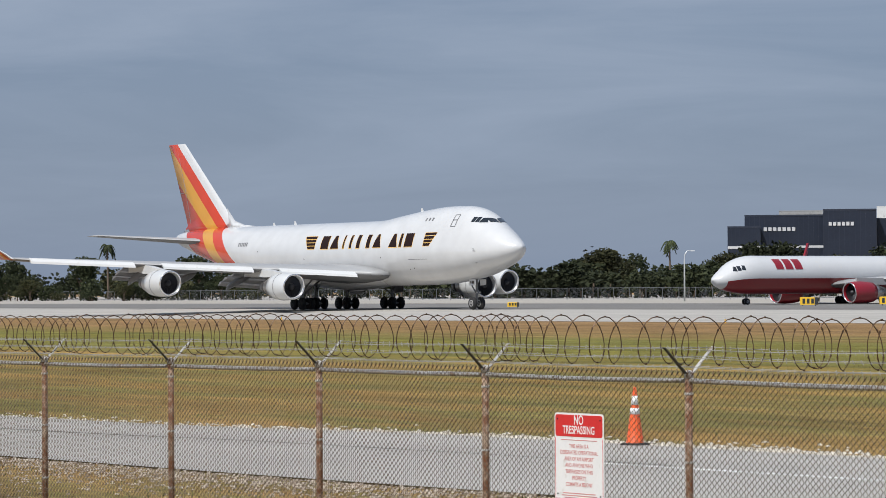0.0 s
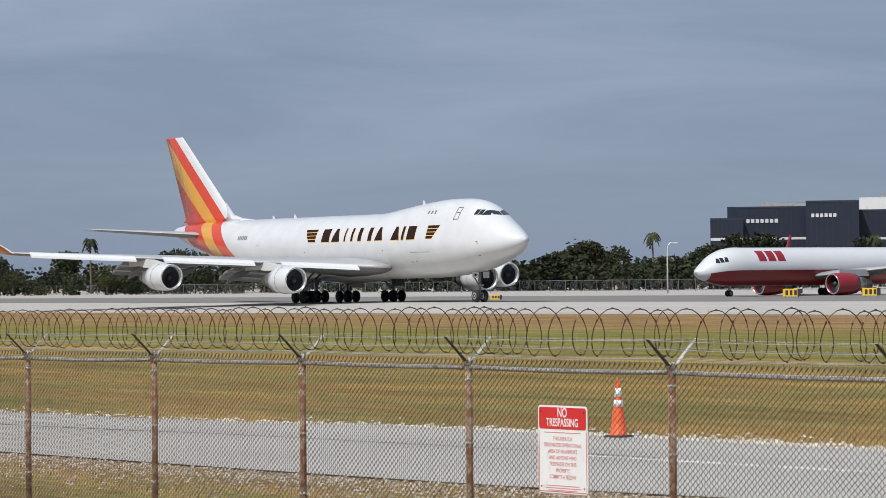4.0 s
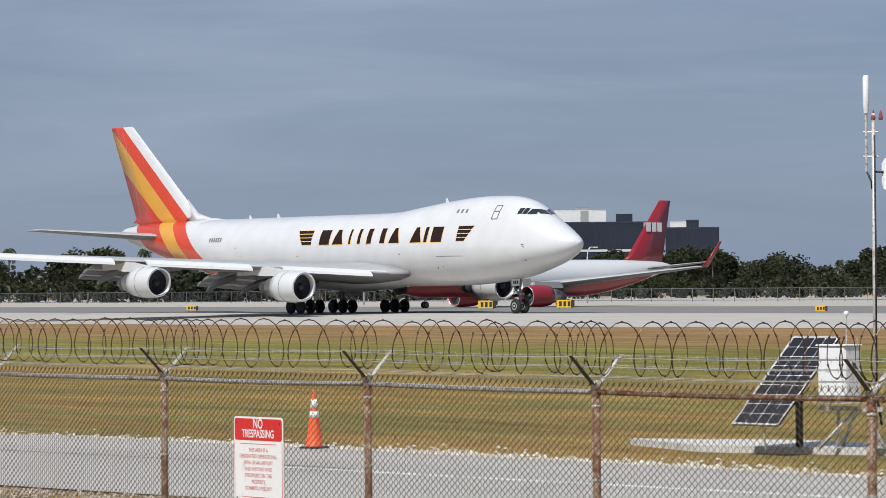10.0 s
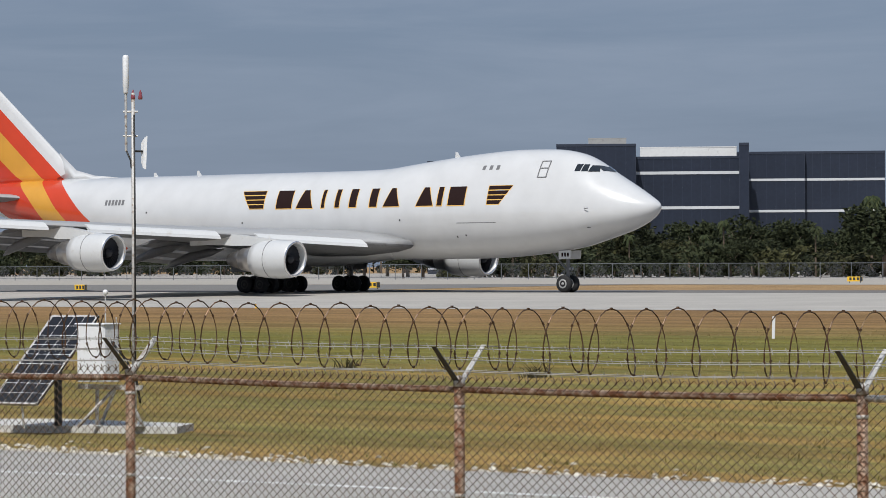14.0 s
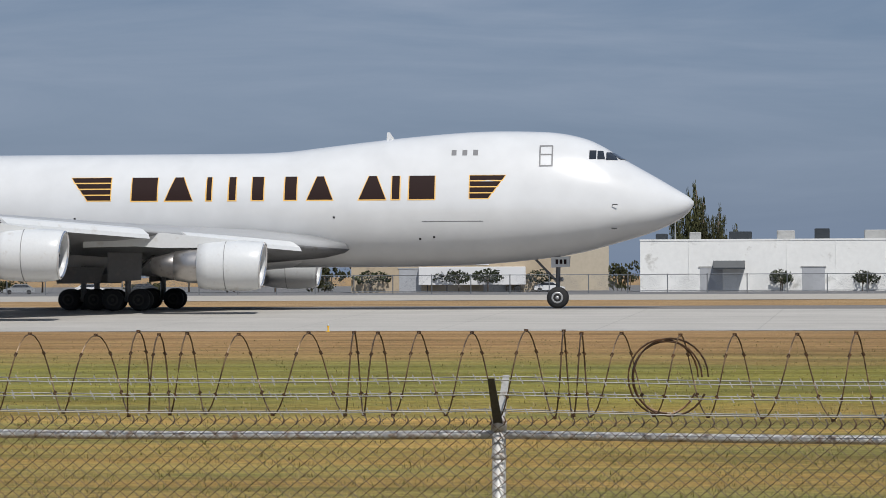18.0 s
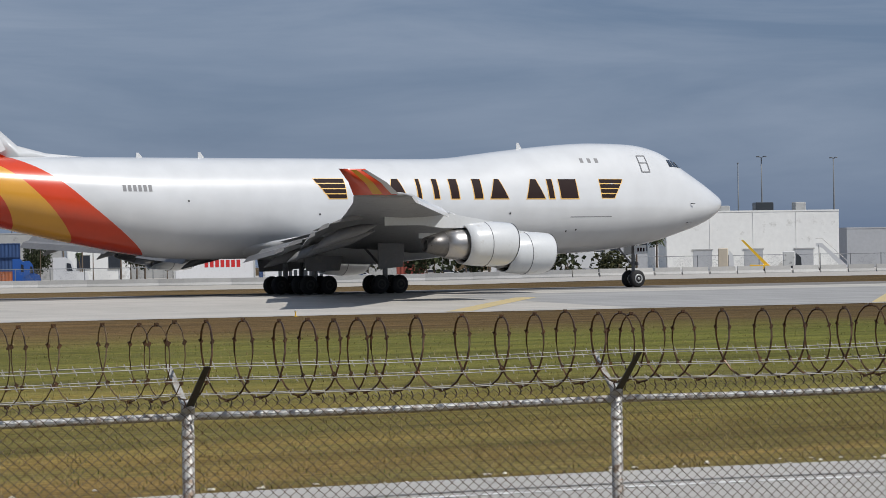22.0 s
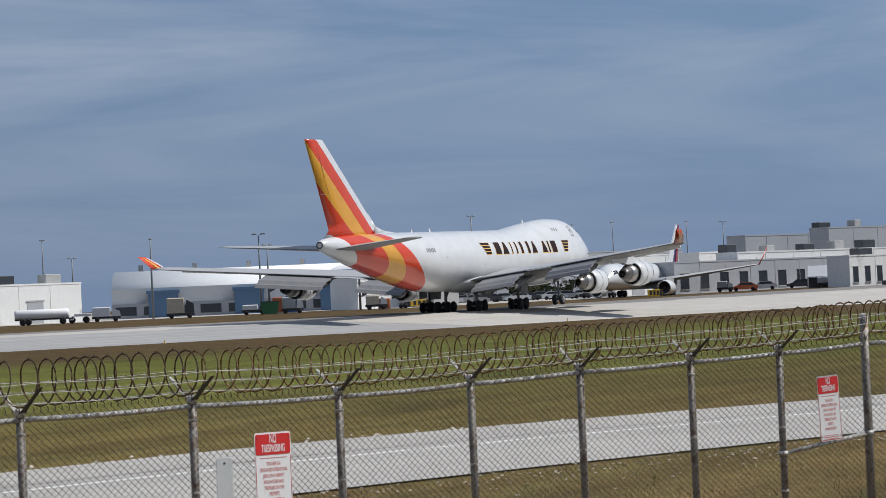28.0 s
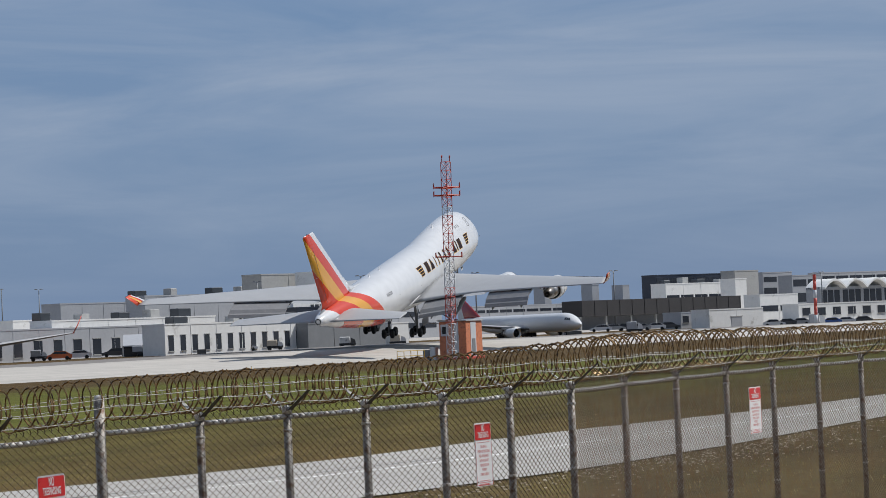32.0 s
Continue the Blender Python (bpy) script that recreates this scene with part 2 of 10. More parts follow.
    L(n5.outputs["Fac"], pr.inputs["Value"])
    pm = nt.nodes.new("ShaderNodeMix")
    pm.data_type = 'RGBA'
    pm.inputs["B"].default_value = (0.165, 0.158, 0.05, 1)
    few = nt.nodes.new("ShaderNodeMath")
    few.operation = 'MULTIPLY_ADD'
    few.inputs[1].default_value, few.inputs[2].default_value = -0.85, 1.0
    L(gr.outputs["Result"], few.inputs[0])
    pf = nt.nodes.new("ShaderNodeMath")
    pf.operation = 'MULTIPLY'
    # hardly any on the dry verge beside the runway
    dry = nt.nodes.new("ShaderNodeMapRange")
    dry.inputs["From Min"].default_value, dry.inputs["From Max"].default_value = 0.56, 0.68
    dry.inputs["To Min"].default_value, dry.inputs["To Max"].default_value = 1.0, 0.12
    L(mr.outputs["Result"], dry.inputs["Value"])
    pd = nt.nodes.new("ShaderNodeMath")
    pd.operation = 'MULTIPLY'
    L(pr.outputs["Result"], pd.inputs[0])
    L(dry.outputs["Result"], pd.inputs[1])
    L(pd.outputs["Value"], pf.inputs[0])
    L(few.outputs["Value"], pf.inputs[1])
    L(pf.outputs["Value"], pm.inputs["Factor"])
    L(gm.outputs["Result"], pm.inputs["A"])
    L(pm.outputs["Result"], fin.inputs["A"])
    L(p1.outputs["Value"], fin.inputs["B"])
    # backlit look further along the field, multiplied into the grass colour as darkening
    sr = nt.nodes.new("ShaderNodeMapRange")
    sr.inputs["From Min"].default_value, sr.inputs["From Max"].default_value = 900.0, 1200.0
    # beyond the runway this painted darkening sets in further along
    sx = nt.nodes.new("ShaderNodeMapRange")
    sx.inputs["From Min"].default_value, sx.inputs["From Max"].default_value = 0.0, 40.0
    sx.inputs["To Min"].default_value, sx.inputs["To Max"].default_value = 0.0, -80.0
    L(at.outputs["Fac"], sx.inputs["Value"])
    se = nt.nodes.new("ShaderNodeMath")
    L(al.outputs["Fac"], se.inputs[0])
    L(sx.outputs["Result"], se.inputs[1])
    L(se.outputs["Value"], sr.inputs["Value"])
    backlit = nt.nodes.new("ShaderNodeFloatCurve")
    cv = backlit.mapping.curves[0]
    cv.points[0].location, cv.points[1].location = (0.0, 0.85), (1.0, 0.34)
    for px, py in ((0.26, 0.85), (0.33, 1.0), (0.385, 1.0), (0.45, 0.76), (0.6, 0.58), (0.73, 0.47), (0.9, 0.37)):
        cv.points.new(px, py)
    backlit.mapping.update()
    L(sr.outputs["Result"], backlit.inputs["Value"])
    backlit = add_gain(nt, backlit.outputs["Value"], 1.29)
    backlit_mix = nt.nodes.new("ShaderNodeMix")
    backlit_mix.data_type, backlit_mix.blend_type = 'RGBA', 'MULTIPLY'
    backlit_mix.inputs["Factor"].default_value = 1
    L(fin.outputs["Result"], backlit_mix.inputs["A"])
    L(backlit.outputs["Value"], backlit_mix.inputs["B"])
    L(backlit_mix.outputs["Result"], b.inputs["Base Color"])
    b.inputs["Roughness"].default_value = 0.95
    b.inputs["Specular IOR Level"].default_value = 0.1
    bp = nt.nodes.new("ShaderNodeBump")
    bp.inputs["Strength"].default_value, bp.inputs["Distance"].default_value = 0.7, 0.08
    L(n3.outputs["Fac"], bp.inputs["Height"])
    L(bp.outputs["Normal"], b.inputs["Normal"])
    return m


def pavement_material(name, col, joint=6.0, dark=0.75, streak=0.25):
    """Concrete or asphalt in slabs, with tyre streaks along its length."""
    m, nt, b, L = mat_new(name)
    at = nt.nodes.new("ShaderNodeAttribute")
    at.attribute_name = "across"
    al = nt.nodes.new("ShaderNodeAttribute")
    al.attribute_name = "along"
    co = nt.nodes.new("ShaderNodeTexCoord")
    n1 = nt.nodes.new("ShaderNodeTexNoise")
    n1.inputs["Scale"].default_value, n1.inputs["Detail"].default_value = 0.25, 8
    L(co.outputs["Object"], n1.inputs["Vector"])
    n3 = nt.nodes.new("ShaderNodeTexNoise")
    n3.inputs["Scale"].default_value, n3.inputs["Detail"].default_value = 9.0, 6
    L(co.outputs["Object"], n3.inputs["Vector"])
    cmb = nt.nodes.new("ShaderNodeCombineXYZ")
    ma = nt.nodes.new("ShaderNodeMath")
    ma.operation = 'MULTIPLY'
    ma.inputs[1].default_value = 0.015
    L(al.outputs["Fac"], ma.inputs[0])
    L(ma.outputs["Value"], cmb.inputs["X"])
    L(at.outputs["Fac"], cmb.inputs["Y"])
    n2 = nt.nodes.new("ShaderNodeTexNoise")
    n2.inputs["Scale"].default_value, n2.inputs["Detail"].default_value = 0.8, 6
    L(cmb.outputs["Vector"], n2.inputs["Vector"])
    lines = []
    for src in (at, al):
        md = nt.nodes.new("ShaderNodeMath")
        md.operation = 'PINGPONG'
        md.inputs[1].default_value = joint / 2
        L(src.outputs["Fac"], md.inputs[0])
        gt = nt.nodes.new("ShaderNodeMath")
        gt.operation = 'LESS_THAN'
        gt.inputs[1].default_value = 0.03
        L(md.outputs["Value"], gt.inputs[0])
        lines.append(gt)
    mxl = nt.nodes.new("ShaderNodeMath")
    mxl.operation = 'MAXIMUM'
    L(lines[0].outputs["Value"], mxl.inputs[0])
    L(lines[1].outputs["Value"], mxl.inputs[1])
    s = nt.nodes.new("ShaderNodeMath")
    s.operation = 'ADD'
    L(n1.outputs["Fac"], s.inputs[0])
    L(n3.outputs["Fac"], s.inputs[1])
    v = nt.nodes.new("ShaderNodeMapRange")
    v.inputs["From Min"].default_value, v.inputs["From Max"].default_value = 0.6, 1.4
    v.inputs["To Min"].default_value, v.inputs["To Max"].default_value = 0.85, 1.13
    L(s.outputs["Value"], v.inputs["Value"])
    v2 = nt.nodes.new("ShaderNodeMapRange")
    v2.inputs["From Min"].default_value, v2.inputs["From Max"].default_value = 0.3, 0.7
    v2.inputs["To Min"].default_value, v2.inputs["To Max"].default_value = 1 - streak, 1 + streak * 0.5
    L(n2.outputs["Fac"], v2.inputs["Value"])
    p = nt.nodes.new("ShaderNodeMath")
    p.operation = 'MULTIPLY'
    L(v.outputs["Result"], p.inputs[0])
    L(v2.outputs["Result"], p.inputs[1])
    jl = nt.nodes.new("ShaderNodeMath")
    jl.operation = 'MULTIPLY_ADD'
    jl.inputs[1].default_value, jl.inputs[2].default_value = dark - 1, 1.0
    L(mxl.outputs["Value"], jl.inputs[0])
    p2 = nt.nodes.new("ShaderNodeMath")
    p2.operation = 'MULTIPLY'
    L(p.outputs["Value"], p2.inputs[0])
    L(jl.outputs["Value"], p2.inputs[1])
    fin = nt.nodes.new("ShaderNodeMix")
    fin.data_type, fin.blend_type = 'RGBA', 'MULTIPLY'
    fin.inputs["Factor"].default_value = 1
    fin.inputs["A"].default_value = (*col, 1)
    L(p2.outputs["Value"], fin.inputs["B"])
    L(fin.outputs["Result"], b.inputs["Base Color"])
    b.inputs["Roughness"].default_value = 0.9
    return m


M_GRASS = grass_material()
M_RUNWAY = pavement_material("runway_concrete", (0.43, 0.405, 0.365), 7.5, 0.8, 0.14)
M_TAXI = pavement_material("taxiway_concrete", (0.42, 0.385, 0.33), 7.5, 0.8, 0.15)
M_ROAD = pavement_material("service_road_asphalt", (0.40, 0.38, 0.345), 5.0, 0.85, 0.10)
M_APRON = pavement_material("apron_concrete", (0.42, 0.39, 0.35), 7.5, 0.8, 0.2)
M_LOT = pavement_material("lot_asphalt", (0.16, 0.155, 0.15), 9.0, 0.9, 0.2)
M_PAINT_WHITE = plain("road_paint_white", (0.75, 0.75, 0.72), 0.7, var=0.15, scale=1.5, stain=0.5, stain_col=(0.35, 0.34, 0.32))
M_PAINT_YELLOW = plain("road_paint_yellow", (0.52, 0.41, 0.20), 0.7, var=0.15, scale=1.5, stain=0.35, stain_col=(0.4, 0.33, 0.2))
M_GALV = plain("galvanised_steel", (0.56, 0.55, 0.53), 0.6, 0.3, var=0.3, scale=7.0, stain=0.35, stain_col=(0.30, 0.22, 0.16))
M_RUST = plain("rusty_galvanised_steel", (0.47, 0.35, 0.26), 0.7, 0.2, var=0.35, scale=5.0, stain=0.74, stain_col=(0.23, 0.095, 0.045))
M_OLDSTEEL = plain("dark_weathered_steel", (0.29, 0.27, 0.245), 0.6, 0.35, var=0.35, scale=5.0, stain=0.4, stain_col=(0.11, 0.06, 0.035))
# near arms show their shadow side: that shade is put into the steel colour
M_ARMSHADE = plain("dull_dark_steel_arm", (0.075, 0.075, 0.078), 0.6, 0.3, var=0.3, scale=6.0)
M_ARMPALE = plain("dull_pale_steel_arm", (0.33, 0.325, 0.31), 0.8, 0.1, var=0.25, scale=6.0, stain=0.3, stain_col=(0.2, 0.15, 0.11))
M_WIRE = plain("chain_link_wire", (0.13, 0.098, 0.07), 0.6, 0.25, var=0.35, scale=3.0, stain=0.5, stain_col=(0.13, 0.07, 0.04))
M_BARB = plain("galvanised_barbed_wire", (0.36, 0.35, 0.325), 0.75, 0.15, var=0.2, scale=9.0)
M_RAZOR = plain("rusted_razor_coil", (0.085, 0.048, 0.026), 0.42, 0.5, var=0.45, scale=6.0, stain=0.4, stain_col=(0.15, 0.075, 0.035))
M_RAZORPALE = plain("tan_rusted_razor_coil", (0.16, 0.10, 0.05), 0.45, 0.4, var=0.5, scale=9.0, stain=0.5, stain_col=(0.05, 0.03, 0.018))
M_RAZORTAN = plain("golden_brown_razor_coil", (0.25, 0.15, 0.06), 0.42, 0.45, var=0.5, scale=9.0, stain=0.45, stain_col=(0.04, 0.024, 0.014))
M_DARKSTEEL = plain("dark_painted_steel", (0.03, 0.03, 0.033), 0.5, 0.3, var=0.2)
M_SIGN_WHITE = plain("sign_white_aluminium", (0.80, 0.80, 0.80), 0.35, var=0.05, scale=3.0, stain=0.12, stain_col=(0.62, 0.6, 0.56))
M_SIGN_RED = plain("sign_red_film", (0.62, 0.03, 0.03), 0.35, var=0.08, scale=3.0)
M_SIGN_GREY = plain("sign_plate_grey", (0.58, 0.60, 0.61), 0.4, 0.3, var=0.1)
M_ORANGE = plain("cone_orange_plastic", (0.85, 0.13, 0.035), 0.45, var=0.12, scale=5.0, stain=0.2, stain_col=(0.45, 0.1, 0.05))
M_BLACK = plain("black_rubber", (0.018, 0.018, 0.019), 0.75, var=0.25, scale=4.0)


# ---- mesh helpers ----
def obj(name, verts, faces, material, parent=None, smooth=False, label="", kind=""):
    me = bpy.data.meshes.new(name)
    me.from_pydata([tuple(v) for v in verts], [], [tuple(f) for f in faces])
    for m in (material if isinstance(material, (list, tuple)) else [material]):
        me.materials.append(m)
    if smooth:
        me.polygons.foreach_set("use_smooth", [True] * len(me.polygons))
    me.update()
    ob = new(name, me)
    if parent is not None:
        ob.parent = parent
    if label or kind:
        tagged(ob, label=label, kind=kind)
    return ob


class Mesh:
    """Collects simple solids into one mesh."""
    def __init__(self):
        self.v, self.f = [], []

    def add(self, vs, fs):
        n = len(self.v)
        self.v += [tuple(p) for p in vs]
        self.f += [tuple(i + n for i in f) for f in fs]
        return self

    def box(self, x0, y0, z0, x1, y1, z1, m=None):
        vs = [Vector(p) for p in ((x0, y0, z0), (x1, y0, z0), (x1, y1, z0), (x0, y1, z0), (x0, y0, z1), (x1, y0, z1), (x1, y1, z1), (x0, y1, z1))]
        if m is not None:
            vs = [m @ p for p in vs]
        return self.add(vs, [(0, 3, 2, 1), (4, 5, 6, 7), (0, 1, 5, 4), (1, 2, 6, 5), (2, 3, 7, 6), (3, 0, 4, 7)])

    def bevel_box(self, x0, y0, z0, x1, y1, z1, b=0.03, m=None):
        """A box whose upright and top edges are chamfered."""
        ring = lambda i, z: [(x0 + i + b, y0 + i, z), (x1 - i - b, y0 + i, z), (x1 - i, y0 + i + b, z), (x1 - i, y1 - i - b, z),
                             (x1 - i - b, y1 - i, z), (x0 + i + b, y1 - i, z), (x0 + i, y1 - i - b, z), (x0 + i, y0 + i + b, z)]
        rings = [ring(0, z0), ring(0, z1 - b), ring(b, z1)]
        return self.loft(rings, m=m)

    def loft(self, rings, closed=True, caps=True, m=None):
        k = len(rings[0])
        vs = [Vector(p) for r in rings for p in r]
        if m is not None:
            vs = [m @ p for p in vs]
        fs = []
        for i in range(len(rings) - 1):
            for j in range(k if closed else k - 1):
                a, b = i * k + j, i * k + (j + 1) % k
                fs.append((a, b, b + k, a + k))
        if caps:
            fs.append(tuple(range(k - 1, -1, -1)))
            fs.append(tuple(range((len(rings) - 1) * k, len(rings) * k)))
        return self.add(vs, fs)

    def tube(self, pts, r, n=6, caps=True, radii=None):
        """A round tube through points."""
        pts = [Vector(p) for p in pts]
        rings = []
        up = Vector((0, 0, 1))
        for i, p in enumerate(pts):
            d = (pts[min(i + 1, len(pts) - 1)] - pts[max(i - 1, 0)]).normalized()
            if abs(d.dot(up)) > 0.98:
                a = Vector((1, 0, 0))
            else:
                a = d.cross(up).normalized()
            c = a.cross(d)
            q = radii[i] if radii else r
            rings.append([p + a * (q * math.cos(2 * math.pi * j / n)) + c * (q * math.sin(2 * math.pi * j / n)) for j in range(n)])
        return self.loft(rings, caps=caps)

    def cyl(self, a, b, r, n=12, r2=None):
        return self.tube([a, b], r, n, radii=[r, r if r2 is None else r2])

    def disc_profile(self, axis_o, axis_d, profile, n=24):
        """A turned solid: profile of (along, radius) round an axis."""
        d = Vector(axis_d).normalized()
        a = d.orthogonal().normalized()
        c = d.cross(a)
        o = Vector(axis_o)
        rings = [[o + d * s + a * (r * math.cos(2 * math.pi * j / n)) + c * (r * math.sin(2 * math.pi * j / n)) for j in range(n)] for s, r in profile]
        return self.loft(rings)

    def prism(self, outline, axis, lo, hi, m=None):
        """A flat outline (2D) drawn out along an axis: 'x', 'y' or 'z'."""
        def p3(p, h):
            return {"x": (h, p[0], p[1]), "y": (p[0], h, p[1]), "z": (p[0], p[1], h)}[axis]
        return self.loft([[p3(p, lo) for p in outline], [p3(p, hi) for p in outline]], m=m)

    def to(self, name, material, parent=None, smooth=False, label="", kind=""):
        return obj(name, self.v, self.f, material, parent, smooth, label, kind)


def thing(name, label, category, m=None, group="", kind=""):
    ob = new(name)
    ob.empty_display_size = 0.5
    tagged(ob, label=label, category=category, group=group, kind=kind)
    if m is not None:
        ob.matrix_basis = m
    return ob


def spline(points, n=12):
    """Catmull-Rom curve through points (2D or 3D)."""
    P = [np.array(p, float) for p in points]
    P = [2 * P[0] - P[1]] + P + [2 * P[-1] - P[-2]]
    out = []
    for i in range(1, len(P) - 2):
        a, b, c, d = P[i - 1], P[i], P[i + 1], P[i + 2]
        for k in range(n):
            t = k / n
            out.append(0.5 * ((2 * b) + (c - a) * t + (2 * a - 5 * b + 4 * c - d) * t * t + (3 * b - a - 3 * c + d) * t ** 3))
    out.append(P[-2])
    return np.array(out)


def table(x, xs, ys):
    return float(np.interp(x, xs, ys))


def az_pos(az, r):
    """Place at a compass bearing from the origin (degrees, 0 is straight ahead)."""
    return r * math.sin(radians(az)), r * math.cos(radians(az))


# ---- plan: the runway's centre line, from which all strips are laid out ----
EDGE = spline([(-3200, 135), (-1500, 178), (-700, 192), (-283, 196), (-174, 197.5), (-120, 196), (-37, 190), (18, 182.6), (57, 176.2), (98, 168.5), (141, 159), (186, 147.5), (240, 130),
               (285, 110.5), (330, 83), (377, 47), (410, 19.5), (444, -10), (520, -76), (700, -230), (1200, -650), (2600, -1820)], 8)
_seg = np.hypot(*np.diff(EDGE, axis=0).T)
EDGE_S = np.concatenate([[0], np.cumsum(_seg)])
_tan = np.gradient(EDGE, EDGE_S, axis=0)
_tan /= np.hypot(*_tan.T)[:, None]
EDGE_N = np.stack([-_tan[:, 1], _tan[:, 0]], 1)      # points away from the camera
S0 = float(np.interp(0, EDGE[:, 0], EDGE_S)) - 1000.0


def crown(x):
    """Height of the runway's centre line: it climbs gently towards the far end."""
    return table(x, [300, 340, 377, 410, 444, 520, 700], [0, 0.08, 0.28, 0.68, 1.0, 1.3, 1.5])


def camber(x):
    return table(x, [50, 120, 183, 250, 310, 400], [0.66, 0.78, 0.88, 1.1, 1.2, 1.0])


def far_ground(x, y):
    az = math.degrees(math.atan2(x, y))
    return table(az, [-60, -33, -20, 30, 41, 47, 58, 70, 84, 88, 95, 110], [-0.38, -0.36, -0.6, -0.57, -0.6, -0.1, 0.05, 0.4, 0.6, 1.3, 1.9, 2.0])


ACROSS = [-460, -300, -230, -200, -185, -175, -165, -155, -148, -140, -130, -115, -100, -85, -70, -60, -52, -46, -42, -38, -30, -20, -10, 0, 10, 20, 30, 38, 44, 52, 64, 80, 100, 125, 150, 180, 205,
          240, 300, 400, 600, 1000, 1800, 3200]


def ground_z(across, x, y):
    """Ground height at a place and its distance from the centre line."""
    c, d = crown(x), camber(x)
    if abs(across) <= 38:
        return c - d * max(0.0, abs(across) - 10) / 28
    if across > 38:
        t = min(1.0, (across - 38) / 100)
        return (c - d) * (1 - t) + far_ground(x, y) * t
    t = min(1.0, (-38 - across) / 75)
    return (c - d) * (1 - t) - 0.74 * t


def across_of(x, y):
    """Distance of a place from the centre line, away from the camera, and its distance along it."""
    d = np.hypot(EDGE[:, 0] - x, EDGE[:, 1] - y)
    i = int(d.argmin())
    return float((np.array([x, y]) - EDGE[i]) @ EDGE_N[i]), float(EDGE_S[i] - S0)


def place(x, y):
    """A point on the ground."""
    a, _ = across_of(x, y)
    return Vector((x, y, ground_z(a, x, y)))


def strip(name, rows, material, lift=0.0, x0=-1e9, x1=1e9, label="", kind="structure"):
    """A band of the field between given distances across."""
    ids = [i for i in range(len(EDGE)) if x0 <= EDGE[i][0] <= x1]
    vs, ac, al = [], [], []
    for i in ids:
        for a in rows:
            p = EDGE[i] + EDGE_N[i] * a
            vs.append((p[0], p[1], ground_z(a, p[0], p[1]) + lift))
            ac.append(a)
            al.append(EDGE_S[i] - S0)
    k = len(rows)
    fs = [(i * k + j, (i + 1) * k + j, (i + 1) * k + j + 1, i * k + j + 1) for i in range(len(ids) - 1) for j in range(k - 1)]
    ob = obj(name, vs, fs, material, smooth=True)
    for key, data in (("across", ac), ("along", al)):
        ob.data.attributes.new(key, 'FLOAT', 'POINT').data.foreach_set("value", data)
    tagged(ob, label=label, kind=kind)
    return ob


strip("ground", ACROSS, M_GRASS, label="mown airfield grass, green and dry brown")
strip("runway", [-38.0, -30, -20, -10, 0, 10, 20, 30, 38], M_RUNWAY, 0.02, label="pale concrete runway beside the grass")
strip("runway_middle", [-8.0, 0, 10], pavement_material("rubbered_asphalt", (0.20, 0.185, 0.17), 7.5, 0.9, 0.35), 0.024, label="darker rubber-stained middle of the runway")
strip("runway_shoulder_east", [-37.6, -30, -20, -14], pavement_material("worn_grey_shoulder", (0.31, 0.305, 0.295), 7.5, 0.85, 0.2), 0.023, x0=140, x1=330, label="grey worn near shoulder of the runway")
strip("taxiway", [125.0, 150, 180, 205], M_TAXI, 0.03, x1=225, label="pale concrete taxiway behind the runway")
strip("shoulder_west", [38.0, 52, 64, 80, 100, 125], pavement_material("weathered_shoulder_asphalt", (0.20, 0.19, 0.175), 9.0, 0.9, 0.25), 0.022, x1=-185, label="grey asphalt shoulder between runway and taxiway")
strip("apron", [116.0, 125, 150, 180, 205, 240, 300, 400, 560], M_APRON, 0.025, x0=205, x1=410.01, label="wide concrete apron before the terminals")
strip("apron_east", [98.0, 105, 125, 150, 180, 205, 240, 300, 400, 560], M_APRON, 0.025, x0=409.99, label="concrete apron before the far halls")
strip("apron_west", [205.0, 240, 300, 400, 560], M_APRON, 0.024, x1=-190, label="concrete apron behind the taxiway")
strip("lot", [205.0, 240, 300, 400, 520], M_LOT, 0.024, x0=-190, x1=225, label="grey asphalt lot behind the far fence")


# ---- service road along the fence ----
ROAD_FAR = spline([(-300, 32.5), (-120, 32.8), (-61, 33.2), (-48, 34.8), (-36, 35), (-20.5, 34.2), (0, 33), (26.7, 28.4), (39.4, 23.2), (61, 14.1), (78, 1.5), (93, -6), (118, -19.2), (190, -48), (300, -95)], 8)
ROAD_NEAR = spline([(-300, 24.5), (-120, 24.7), (-61, 24.9), (-45, 25.1), (-33, 25.6), (-20.5, 27.2), (0, 26.4), (24, 23.2), (33, 17.2), (49.5, 8.2), (67, -3), (77, -8), (94, -15), (160, -42), (270, -92)], 8)


def road_between(name, a, b, lift, material, n=8, label=""):
    vs, ac, al = [], [], []
    s = 0.0
    for i in range(len(a)):
        if i:
            s += float(np.hypot(*(a[i] - a[i - 1])))
        for j in range(n + 1):
            p = a[i] * (1 - j / n) + b[i] * (j / n)
            vs.append((p[0], p[1], place(p[0], p[1]).z + lift))
            ac.append(j * 7.0 / n)
            al.append(s)
    k = n + 1
    ob = obj(name, vs, [(i * k + j, (i + 1) * k + j, (i + 1) * k + j + 1, i * k + j + 1) for i in range(len(a) - 1) for j in range(n)], material, smooth=True)
    for key, data in (("across", ac), ("along", al)):
        ob.data.attributes.new(key, 'FLOAT', 'POINT').data.foreach_set("value", data)
    return tagged(ob, label=label, kind="structure")


